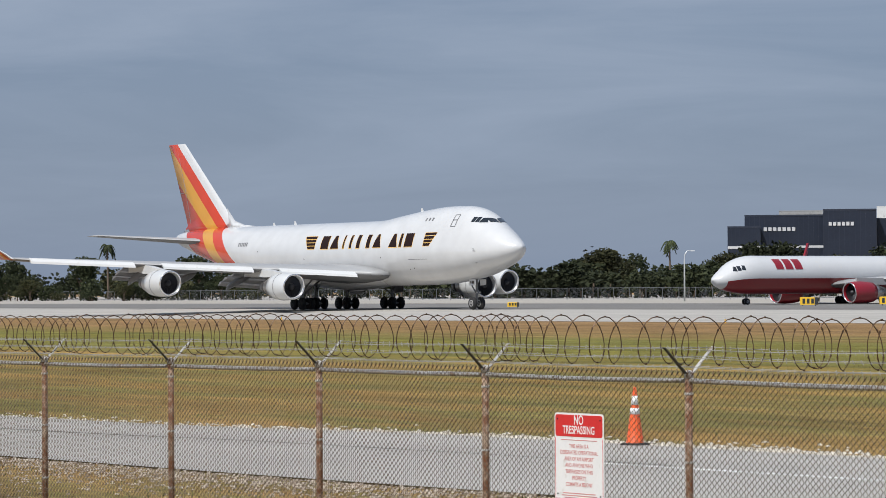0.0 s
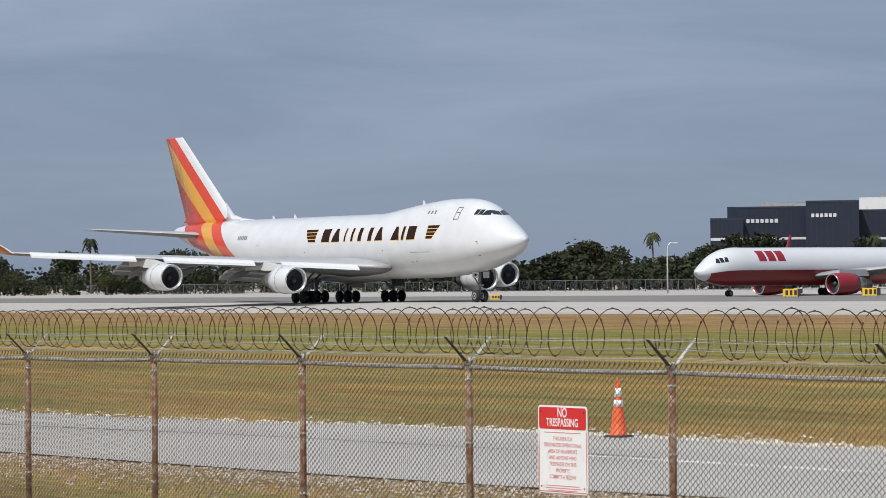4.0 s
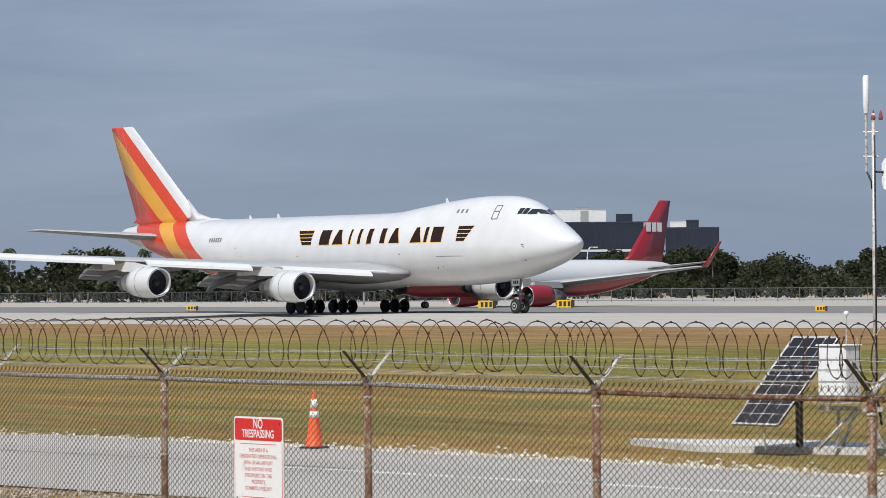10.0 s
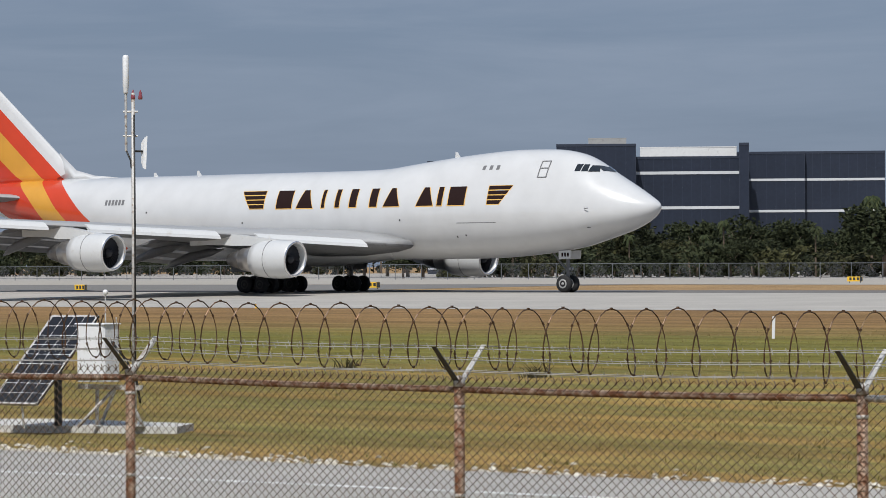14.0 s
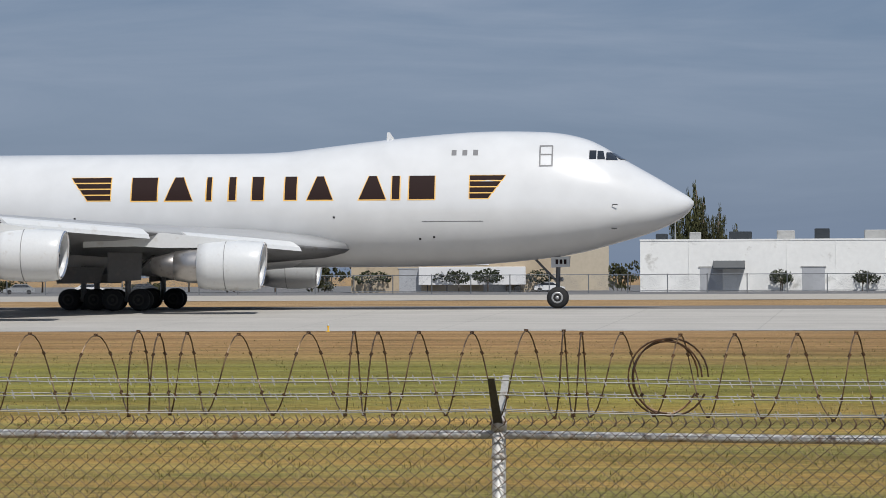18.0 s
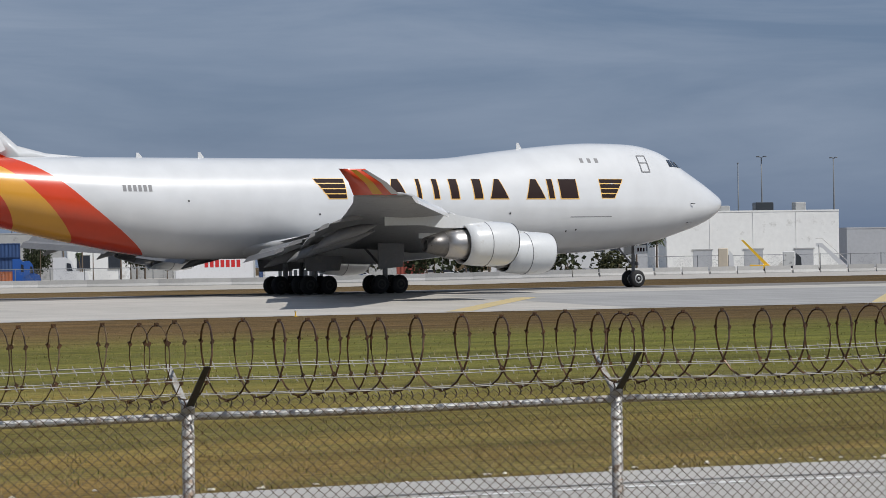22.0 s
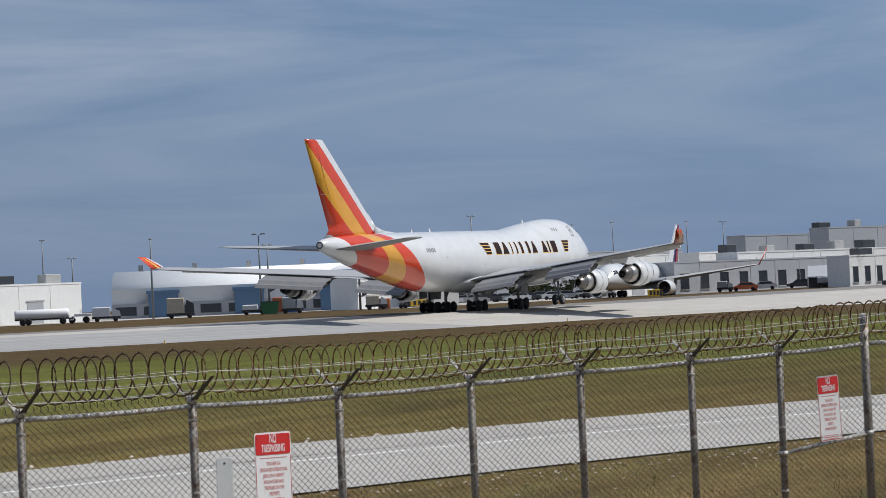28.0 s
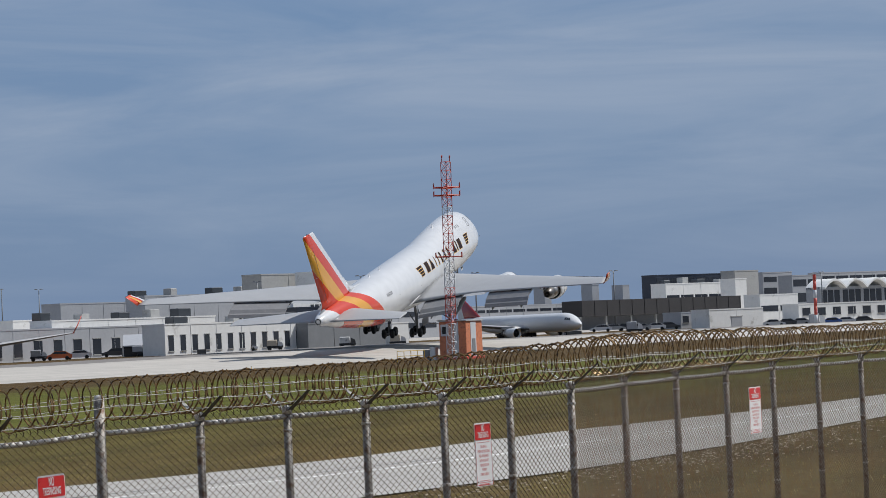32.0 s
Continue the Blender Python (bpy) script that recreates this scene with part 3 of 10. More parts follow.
def road_stripe(name, f, x0, x1, w, lift, material, label):
    """A narrow line painted or sealed along the road."""
    mid = ROAD_NEAR * (1 - f) + ROAD_FAR * f
    mid = np.array([p for p in mid if x0 <= p[0] <= x1])
    a, b = [], []
    for i in range(len(mid)):
        d = mid[min(i + 1, len(mid) - 1)] - mid[max(i - 1, 0)]
        d = d / np.hypot(*d)
        n = np.array((-d[1], d[0])) * w / 2
        a.append(mid[i] - n)
        b.append(mid[i] + n)
    return road_between(name, np.array(a), np.array(b), lift, material, 1, label)


road_stripe("road_line", 0.56, -38, 110, 0.22, 0.038, M_PAINT_WHITE, "thin worn white line along the road")
road_stripe("road_seam", 0.60, -75, -36, 0.10, 0.038, M_LOT, "dark tar seam along the road")
road_stripe("road_seam_east", 0.66, 20, 80, 0.16, 0.038, M_LOT, "dark tar seam along the road")
road_between("road", ROAD_NEAR, ROAD_FAR, 0.03, M_ROAD, label="grey asphalt service road with a thin white line")


# ---- chain-link fence ----
FIRST_POST = 7
POSTS = [(-55.17, 19.14), (-52.15, 19.12), (-49.13, 19.10), (-46.11, 19.08), (-43.09, 19.06), (-40.07, 19.04), (-37.05, 19.02), (-34.03, 19.00), (-31.01, 18.97), (-27.97, 18.97), (-24.93, 18.91), (-21.82, 18.89), (-18.74, 18.77), (-15.61, 18.62), (-12.42, 18.42), (-9.15, 18.21), (-6.13, 17.79), (-2.96, 17.34), (0.26, 16.87), (3.20, 16.35), (6.20, 15.75), (9.03, 15.15), (11.73, 14.50), (14.54, 13.66), (17.03, 12.96), (19.50, 12.04), (21.79, 11.05), (23.86, 10.09), (25.73, 9.10), (27.43, 8.02), (28.96, 6.97), (30.35, 5.98), (31.66, 5.00), (32.84, 4.13), (33.87, 3.16), (34.80, 2.35), (35.65, 1.52), (36.40, 0.73), (37.09, 0.00), (37.78, -0.69), (38.51, -1.41), (39.25, -2.06), (40.30, -2.72), (42.60, -3.45), (44.95, -4.25), (47.10, -5.08), (49.10, -5.92), (51.00, -6.78), (52.70, -7.64), (54.60, -8.60), (56.60, -9.60)]
RAIL_Z = [-0.87, -0.87, -0.87, -0.87, -0.87, -0.87, -0.87, -0.88, -0.86, -0.85, -0.85, -0.85, -0.86, -0.85, -0.88, -0.87, -0.87, -0.86, -0.86, -0.88, -0.89, -0.89, -0.89, -0.88, -0.88, -0.85, -0.88, -0.88, -0.88, -0.87, -0.86, -0.87, -0.84, -0.80, -0.77, -0.74, -0.69, -0.66, -0.65, -0.64, -0.62, -0.60, -0.60, -0.60, -0.60, -0.60, -0.60, -0.60, -0.60, -0.60, -0.60]


def fence():
    root = thing("chain_link_fence", "galvanised chain-link fence topped with barbed wire and rusty razor coil", "fence")
    n = len(POSTS)
    P = [Vector((x, y, z + EYE)) for (x, y), z in zip(POSTS, RAIL_Z)]
    HGT = 1.95
    rnd = random.Random(3)
    TERM = FIRST_POST + 29
    dirs = [(P[min(i + 1, n - 1)] - P[max(i - 1, 0)]).normalized() for i in range(n)]
    # posts with bands, caps and Y arms
    for i, p in enumerate(P):
        d = dirs[i]
        out = Vector((-d.y, d.x, 0)).normalized()
        sc = min(1.0, (P[min(i + 1, n - 1)] - P[max(i - 1, 0)]).length / 2 / 3.0)
        r = 0.037
        term = i == FIRST_POST + 29
        m = Mesh()
        top = p + Vector((0, 0, 0.27 if term else 0.05))
        m.tube([p - Vector((0, 0, HGT + 0.1)), p - Vector((0, 0, 0.9)), top], r * (1.25 if term else 1), 10)
        post = m.to("post", M_RUST if i < FIRST_POST + 9 else M_GALV if i < FIRST_POST + 20 else M_OLDSTEEL, root, True, "dull galvanised steel post")
        cap = Mesh()
        cap.disc_profile(top - Vector((0, 0, 0.03)), (0, 0, 1), [(0, 0.043), (0.05, 0.043), (0.07, 0.03), (0.08, 0.006)], 10)
        cap.to("cap", M_GALV, post, True)
        for k, dz in enumerate((-0.12, -0.75, -1.4)):
            b = Mesh()
            b.disc_profile(p + Vector((0, 0, dz)), (0, 0, 1), [(-0.012, 0.039), (-0.01, 0.042), (0.01, 0.042), (0.012, 0.039)], 10)
            b.to("tie_band", M_GALV, post, True)
        if not term:
            for sgn in (-1, 1):
                a = Mesh()
                tip = p + out * (0.29 * sgn) + Vector((0, 0, 0.31 * (0.6 + 0.4 * sc)))
                w = d * 0.022
                th = out * 0.006
                base = p + Vector((0, 0, 0.03))
                ring = lambda q, s: [q - w * s - th, q + w * s - th, q + w * s + th, q - w * s + th]
                a.loft([ring(base, 1.2), ring(base.lerp(tip, 0.5), 1.0), ring(tip, 0.8)])
                # near arm takes the shade-coloured steel, far arm the pale one
                a.to("barb_arm", M_ARMSHADE if sgn < 0 else M_ARMPALE if i > FIRST_POST + 8 else M_GALV, post, False, "steel angle arm")
    # rails, wires and mesh, one bay each
    coil = []
    for i in range(n - 1):
        a, b = P[i], P[i + 1]
        d = (b - a)
        L = d.length
        u = d / L
        out = Vector((-u.y, u.x, 0)).normalized()
        m = Mesh()
        sag = 0.008 * rnd.uniform(0.5, 1.5)
        m.tube([a.lerp(b, k / 6) - Vector((0, 0, sag * math.sin(math.pi * k / 6))) for k in range(7)], 0.024, 8)
        rail = m.to("top_rail", M_RUST if FIRST_POST + 5 <= i <= FIRST_POST + 7 else M_GALV, root, True, "horizontal steel top rail")
        for sgn in (-1, 1):
            for f in (0.36, 0.68, 0.97):
                w = Mesh()
                o = out * (0.28 * sgn * f)
                pts = []
                for k in range(9):
                    q = a.lerp(b, k / 8) + o + Vector((0, 0, 0.03 + 0.28 * f - 0.015 * math.sin(math.pi * k / 8)))
                    pts.append(q)
                w.tube(pts, 0.0032, 4)
                nb = max(6, int(L / 0.11))
                for k in range(nb):
                    q = a.lerp(b, (k + 0.5) / nb) + o + Vector((0, 0, 0.03 + 0.28 * f - 0.015 * math.sin(math.pi * (k + 0.5) / nb)))
                    w.cyl(q + Vector((0, 0, -0.016)) + u * 0.008, q + Vector((0, 0, 0.016)) - u * 0.008, 0.0035, 3)
                w.to("barbed_wire", M_BARB, root, False, "twisted barbed wire strand")
        # chain-link: zigzag wires hooked into one another
        nw = 2 * max(8, int(L / 0.074))
        amp = L / nw * 0.5
        nz = 62
        dz = HGT / nz
        r = 0.0034
        ks = np.arange(nz + 3)
        V, F, thick = [], [], []
        for wdx in range(nw):
            x0 = (wdx + 0.5) * L / nw
            zig = np.where((ks + wdx) % 2 == 0, -amp, amp) * 1.04
            xx = x0 + zig
            zz = -HGT + ks * dz + 0.03
            yy = np.where((ks + wdx) % 2 == 0, 0.005, -0.005)
            base = np.array(a)[None] + np.array(u)[None] * xx[:, None] + np.array(out)[None] * (yy - 0.043)[:, None]
            base[:, 2] = (a.z + (b.z - a.z) * xx / L) + zz
            n0 = len(V) * 3
            for k in range(nz + 3):
                V.append(base[k])
                thick.append(r)
            for k in range(nz + 2):
                q = n0 + k * 3
                for c in range(3):
                    F.append((q + c, q + (c + 1) % 3, q + 3 + (c + 1) % 3, q + 3 + c))
        # twisted wire ends that stand up above the rail
        for wdx in range(1, nw, 2):
            n0 = len(V) * 3
            q = a.lerp(b, wdx / nw)
            for hh, k in ((0.05, -0.006), (0.078, 0.005), (0.102, -0.007)):
                V.append(np.array((q.x - out.x * 0.043 + u.x * k, q.y - out.y * 0.043 + u.y * k, q.z + hh)))
                thick.append(0.0052)
            for k in range(2):
                for c in range(3):
                    F.append((n0 + k * 3 + c, n0 + k * 3 + (c + 1) % 3, n0 + k * 3 + 3 + (c + 1) % 3, n0 + k * 3 + 3 + c))
        B = np.array(V)
        off = np.stack([np.array(u) * math.cos(t) + np.array(out) * math.sin(t) for t in (0.3, 2.4, 4.5)])
        VV = (B[:, None, :] + off[None] * np.array(thick)[:, None, None]).reshape(-1, 3)
        obj("chain_link_mesh", VV, F, M_WIRE, root, False, "woven chain-link wire mesh", "stuff")
    # razor coil: a helix that lies in the arms
    slack = [max(0.0, min(1.0, ((P[min(i + 1, n - 1)] - P[max(i - 1, 0)]).length / 2 - 0.95) / 1.7)) for i in range(n)]
    P2 = [p + Vector((0, 0, (0.365 if i < FIRST_POST + 8 else 0.325) * (0.8 + 0.2 * k))) for i, (p, k) in enumerate(zip(P, slack))]
    for i in range(n - 1):
        a, b = P2[i], P2[i + 1]
        L = (b - a).length
        u = (b - a) / L
        out = Vector((-u.y, u.x, 0)).normalized()
        turns = int(11 + 2 * slack[i] + 0.5)
        k = turns * 18
        pts = []
        ph = 0.0
        R0 = 0.225 * (0.74 + 0.13 * (slack[i] + slack[i + 1]))
        gap = [rnd.choice((rnd.uniform(0.3, 0.7), rnd.uniform(0.7, 1.6), rnd.uniform(0.9, 1.3))) for _ in range(turns)]
        tot = sum(gap)
        acc = 0
        fat = 1.4 if i >= FIRST_POST + 14 else 1.0
        barbs = Mesh()
        for t in range(turns):
            rr = R0 * rnd.uniform(0.94, 1.06)
            lean = rnd.uniform(0.01, 0.035)
            for j in range(18):
                f = (acc + gap[t] * j / 18) / tot
                ang = 2 * math.pi * j / 18
                q = a + u * (L * f + lean * math.sin(ang)) - out * (rr * 0.75 * math.sin(ang)) + Vector((0, 0, -rr * math.cos(ang)))
                pts.append(q)
                if j % 3 == 0:
                    barbs.box(-0.011 * fat, -0.003, -0.008 * fat, 0.011 * fat, 0.003, 0.008 * fat, Matrix.Translation(q) @ Matrix.Rotation(ang, 4, 'Y'))
            acc += gap[t]
        pts.append(b + Vector((0, 0, -R0)))
        m = Mesh()
        pale = FIRST_POST + 8 <= i <= FIRST_POST + 14
        east = i > FIRST_POST + 22
        m.tube(pts, 0.0044 if pale else 0.0052 if i < FIRST_POST + 14 else 0.0068 if i < FIRST_POST + 22 else 0.0082, 4)
        c = m.to("razor_coil", M_RAZORTAN if east else M_RAZORPALE if pale else M_RAZOR, root, False, "rusty coil of razor wire")
        barbs.to("razor_barbing", M_RAZORTAN if east else M_RAZOR, c, False, "", "stuff")
    # one turn of the coil has sprung out and stands across the fence
    q = Mesh()
    for k, (rr, tilt) in enumerate(((0.195, 0.25), (0.185, -0.15), (0.2, 0.05))):
        q.tube([Vector((1.13 + 0.02 * k + rr * math.cos(a) * math.cos(tilt), 16.66 + rr * math.cos(a) * math.sin(tilt), 1.45 + rr * 1.03 * math.sin(a))) for a in [2 * math.pi * j / 28 for j in range(27 - 5 * (k == 1))]], 0.0055, 5)
    q.to("sprung_coil_turn", M_RAZOR, root, False, "sprung rusty turn of razor wire")
    return root


fence()


# ---- aircraft ----
M_WHITE = plain("white_aircraft_paint", (0.63, 0.637, 0.64), 0.3, var=0.035, scale=0.35, coat=0.5, stain=0.06, stain_col=(0.66, 0.65, 0.62))
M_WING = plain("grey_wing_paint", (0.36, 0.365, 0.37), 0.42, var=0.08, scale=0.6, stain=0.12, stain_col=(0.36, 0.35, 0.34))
# lower wing skin: a darker grey that holds the underside's shade
M_WINGSHADE = plain("grey_lower_wing_paint", (0.20, 0.203, 0.21), 0.5, var=0.12, scale=0.6, stain=0.2, stain_col=(0.14, 0.135, 0.13))
# flap, fairing and gear door grey, deepened to include the shade under the wing
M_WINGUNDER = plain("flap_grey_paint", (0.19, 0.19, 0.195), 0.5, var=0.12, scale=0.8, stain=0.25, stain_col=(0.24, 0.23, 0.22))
M_NACELLE = plain("nacelle_white_paint", (0.62, 0.63, 0.63), 0.3, var=0.05, scale=0.8, coat=0.5, stain=0.1, stain_col=(0.55, 0.54, 0.52))
M_LIP = plain("polished_inlet_lip", (0.75, 0.75, 0.76), 0.22, 0.9, var=0.06)
M_CORE = plain("exhaust_titanium", (0.47, 0.45, 0.43), 0.36, 0.9, var=0.12, scale=1.5, stain=0.08, stain_col=(0.3, 0.27, 0.24))
M_COREDARK = plain("sooty_exhaust_steel", (0.16, 0.152, 0.145), 0.42, 0.8, var=0.2, scale=1.5, stain=0.15, stain_col=(0.08, 0.07, 0.065))
M_DARKHOLE = plain("dark_engine_inside", (0.012, 0.012, 0.013), 0.6, var=0.2)
M_FAN = plain("fan_blade_metal", (0.035, 0.035, 0.04), 0.5, 0.4, var=0.2)
M_GEAR = plain("landing_gear_grey", (0.16, 0.163, 0.167), 0.45, 0.3, var=0.15, scale=3.0, stain=0.3, stain_col=(0.12, 0.11, 0.1))
M_TYRE = plain("aircraft_tyre", (0.016, 0.016, 0.017), 0.8, var=0.3, scale=3.0)
# main-wheel hubs: the wing's shadow is put into a darker hub colour
M_HUBSHADE = plain("brake_dusted_wheel_hub", (0.045, 0.043, 0.04), 0.6, 0.3, var=0.2, scale=5.0)
M_HUB = plain("wheel_hub", (0.42, 0.42, 0.42), 0.4, 0.5, var=0.15, scale=5.0)
M_GLASSDARK = plain("cockpit_glass", (0.015, 0.018, 0.022), 0.08, var=0.1, coat=1.0)
M_LETTER = plain("dark_brown_lettering", (0.022, 0.011, 0.010), 0.6, var=0.06)
M_LETTER.node_tree.nodes["Principled BSDF"].inputs["Specular IOR Level"].default_value = 0.12
M_GOLD = plain("gold_outline_paint", (0.78, 0.47, 0.13), 0.35, var=0.06)
M_SEAM = plain("panel_seam_grey", (0.17, 0.17, 0.175), 0.5, var=0.1)
M_RED = plain("red_orange_paint", (0.62, 0.06, 0.016), 0.3, var=0.06, scale=0.5, coat=0.4)
M_YEL = plain("golden_yellow_paint", (0.72, 0.36, 0.045), 0.3, var=0.06, scale=0.5, coat=0.4)


def livery_material():
    """White paint with the red, gold and red bands that run up the tail."""
    m, nt, b, L = mat_new("striped_livery_paint")
    co = nt.nodes.new("ShaderNodeTexCoord")
    sp = nt.nodes.new("ShaderNodeSeparateXYZ")
    L(co.outputs["Object"], sp.inputs["Vector"])
    n1 = nt.nodes.new("ShaderNodeTexNoise")
    n1.inputs["Scale"].default_value, n1.inputs["Detail"].default_value = 0.6, 6
    L(co.outputs["Object"], n1.inputs["Vector"])

    def edge(points):
        """1 where the place lies aft of the line given as (height, station)."""
        fc = nt.nodes.new("ShaderNodeFloatCurve")
        c = fc.mapping.curves[0]
        lo, hi, zlo, zhi = 40.0, 80.0, 0.0, 20.0
        pts = [((z - zlo) / (zhi - zlo), (s - lo) / (hi - lo)) for z, s in points]
        c.points[0].location, c.points[1].location = pts[0], pts[-1]
        for p in pts[1:-1]:
            c.points.new(*p)
        for p in c.points:
            p.handle_type = 'VECTOR' if p.location[0] > 0.44 else 'AUTO'
        fc.mapping.extend = 'EXTRAPOLATED'
        fc.mapping.update()
        d = nt.nodes.new("ShaderNodeMath")
        d.operation = 'DIVIDE'
        d.inputs[1].default_value = 20.0
        L(sp.outputs["Z"], d.inputs[0])
        L(d.outputs["Value"], fc.inputs["Value"])
        s = nt.nodes.new("ShaderNodeMath")
        s.operation = 'MULTIPLY_ADD'
        s.inputs[1].default_value, s.inputs[2].default_value = 40.0, 40.0 - 33.5
        L(fc.outputs["Value"], s.inputs[0])
        t = nt.nodes.new("ShaderNodeMath")
        t.operation = 'ADD'
        L(s.outputs["Value"], t.inputs[0])
        L(sp.outputs["X"], t.inputs[1])
        g = nt.nodes.new("ShaderNodeMath")
        g.operation = 'LESS_THAN'
        g.inputs[1].default_value = 0.0
        L(t.outputs["Value"], g.inputs[0])
        return g.outputs["Value"]

    e1 = edge([(0.0, 43.0), (2.4, 46.6), (3.2, 47.9), (5.5, 51.3), (8.2, 54.9), (9.2, 56.9), (14.2, 63.0), (20.0, 70.1)])
    e2 = edge([(0.0, 48.0), (2.4, 50.9), (4.35, 53.0), (6.5, 55.2), (8.2, 57.2), (9.2, 59.1), (14.0, 65.0), (20.0, 72.4)])
    e3 = edge([(0.0, 53.0), (2.4, 54.8), (4.6, 56.4), (7.2, 58.5), (8.4, 60.2), (9.4, 62.1), (14.3, 68.6), (20.0, 76.0)])
    e4 = edge([(0.0, 58.0), (4.6, 61.0), (6.0, 62.3), (7.2, 63.6), (8.4, 65.0), (9.0, 66.2), (9.1, 79.0), (20.0, 79.9)])
    col = None
    base = (0.63, 0.637, 0.64, 1)
    for fac, c in ((e1, (0.62, 0.055, 0.014, 1)), (e2, (0.68, 0.33, 0.04, 1)), (e3, (0.56, 0.045, 0.014, 1)), (e4, base)):
        mx = nt.nodes.new("ShaderNodeMix")
        mx.data_type = 'RGBA'
        L(fac, mx.inputs["Factor"])
        if col is None:
            mx.inputs["A"].default_value = base
        else:
            L(col, mx.inputs["A"])
        mx.inputs["B"].default_value = c
        col = mx.outputs["Result"]
    v = nt.nodes.new("ShaderNodeMapRange")
    v.inputs["From Min"].default_value, v.inputs["From Max"].default_value = 0.3, 0.7
    v.inputs["To Min"].default_value, v.inputs["To Max"].default_value = 0.95, 1.04
    L(n1.outputs["Fac"], v.inputs["Value"])
    f = nt.nodes.new("ShaderNodeMix")
    f.data_type, f.blend_type = 'RGBA', 'MULTIPLY'
    f.inputs["Factor"].default_value = 1
    L(col, f.inputs["A"])
    L(v.outputs["Result"], f.inputs["B"])
    L(f.outputs["Result"], b.inputs["Base Color"])
    b.inputs["Roughness"].default_value = 0.27
    b.inputs["Coat Weight"].default_value = 0.5
    b.inputs["Coat Roughness"].default_value = 0.1
    return m


M_LIVERY = livery_material()


def section(s, top, bot, half, mid, n=40, X0=33.5, shoulder=1.0):
    """A fuselage ring: widest at height mid, its upper part drawn up to the top."""
    ring = []
    for j in range(n):
        a = 2 * math.pi * j / n
        y = half * math.sin(a)
        c = math.cos(a)
        if c >= 0:
            z = mid + (top - mid) * c
            y *= 1 - (1 - shoulder) * c * abs(math.sin(a))
        else:
            z = mid + (mid - bot) * c
        ring.append((X0 - s, y, z))
    return ring


def fuselage(stations, X0, material, parent, name="fuselage", n=44, label=""):
    """stations: (s, top, bottom, half width, mid height, shoulder)."""
    ss = np.array(stations, float)
    m = Mesh()
    sp = spline([tuple(r) for r in ss], 6)
    m.loft([section(*r[:5], n=n, X0=X0, shoulder=r[5]) for r in sp])
    return m.to(name, material, parent, True, label)


def foil(le, te, z, thick, n=9):
    """Aerofoil ring between leading and trailing edge points (x, y), flat at height z."""
    ring = []
    up = [(0.0, 0.0), (0.015, 0.28), (0.08, 0.62), (0.25, 0.95), (0.45, 1.0), (0.7, 0.66), (0.9, 0.26), (1.0, 0.03)]
    for f, h in up:
        ring.append((le[0] + (te[0] - le[0]) * f, le[1] + (te[1] - le[1]) * f, z + thick * 0.6 * h))
    for f, h in reversed(up[1:-1]):
        ring.append((le[0] + (te[0] - le[0]) * f, le[1] + (te[1] - le[1]) * f, z - thick * 0.4 * h))
    return ring


def wing_surface(name, rows, X0, side, material, parent, label=""):
    """rows: (y, s leading, s trailing, z, thickness) from root to tip."""
    m = Mesh()
    m.loft([foil((X0 - a, y * side), (X0 - b, y * side), z, t) for y, a, b, z, t in rows])
    ob = m.to(name, [material, M_WINGSHADE], parent, True, label)
    # the last half of each foil ring is the lower skin, coloured as if shaded
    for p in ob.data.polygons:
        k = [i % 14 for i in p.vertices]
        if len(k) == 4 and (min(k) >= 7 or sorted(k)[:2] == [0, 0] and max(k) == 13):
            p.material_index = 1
    return ob


def wheel(parent, x, y, r, w, hub=None, name="wheel"):
    t = Mesh()
    t.disc_profile((x, y - w / 2, r), (0, 1, 0), [(0.0, r * 0.55), (0.02, r * 0.86), (w * 0.22, r * 0.985), (w * 0.5, r), (w * 0.78, r * 0.985), (w - 0.02, r * 0.86), (w, r * 0.55)], 24)
    ob = t.to(name, M_TYRE, parent, True, "black aircraft tyre")
    for q in (-1, 1):
        h = Mesh()
        h.disc_profile((x, y + q * (w / 2 - 0.02), r), (0, q, 0), [(0, r * 0.56), (0.03, r * 0.54), (0.035, r * 0.4), (0.0, r * 0.34), (0.0, r * 0.18), (0.07, r * 0.14), (0.075, 0.02)], 18)
        h.to("rim", hub or M_HUB, ob, True, "dull metal wheel rim")
    return ob


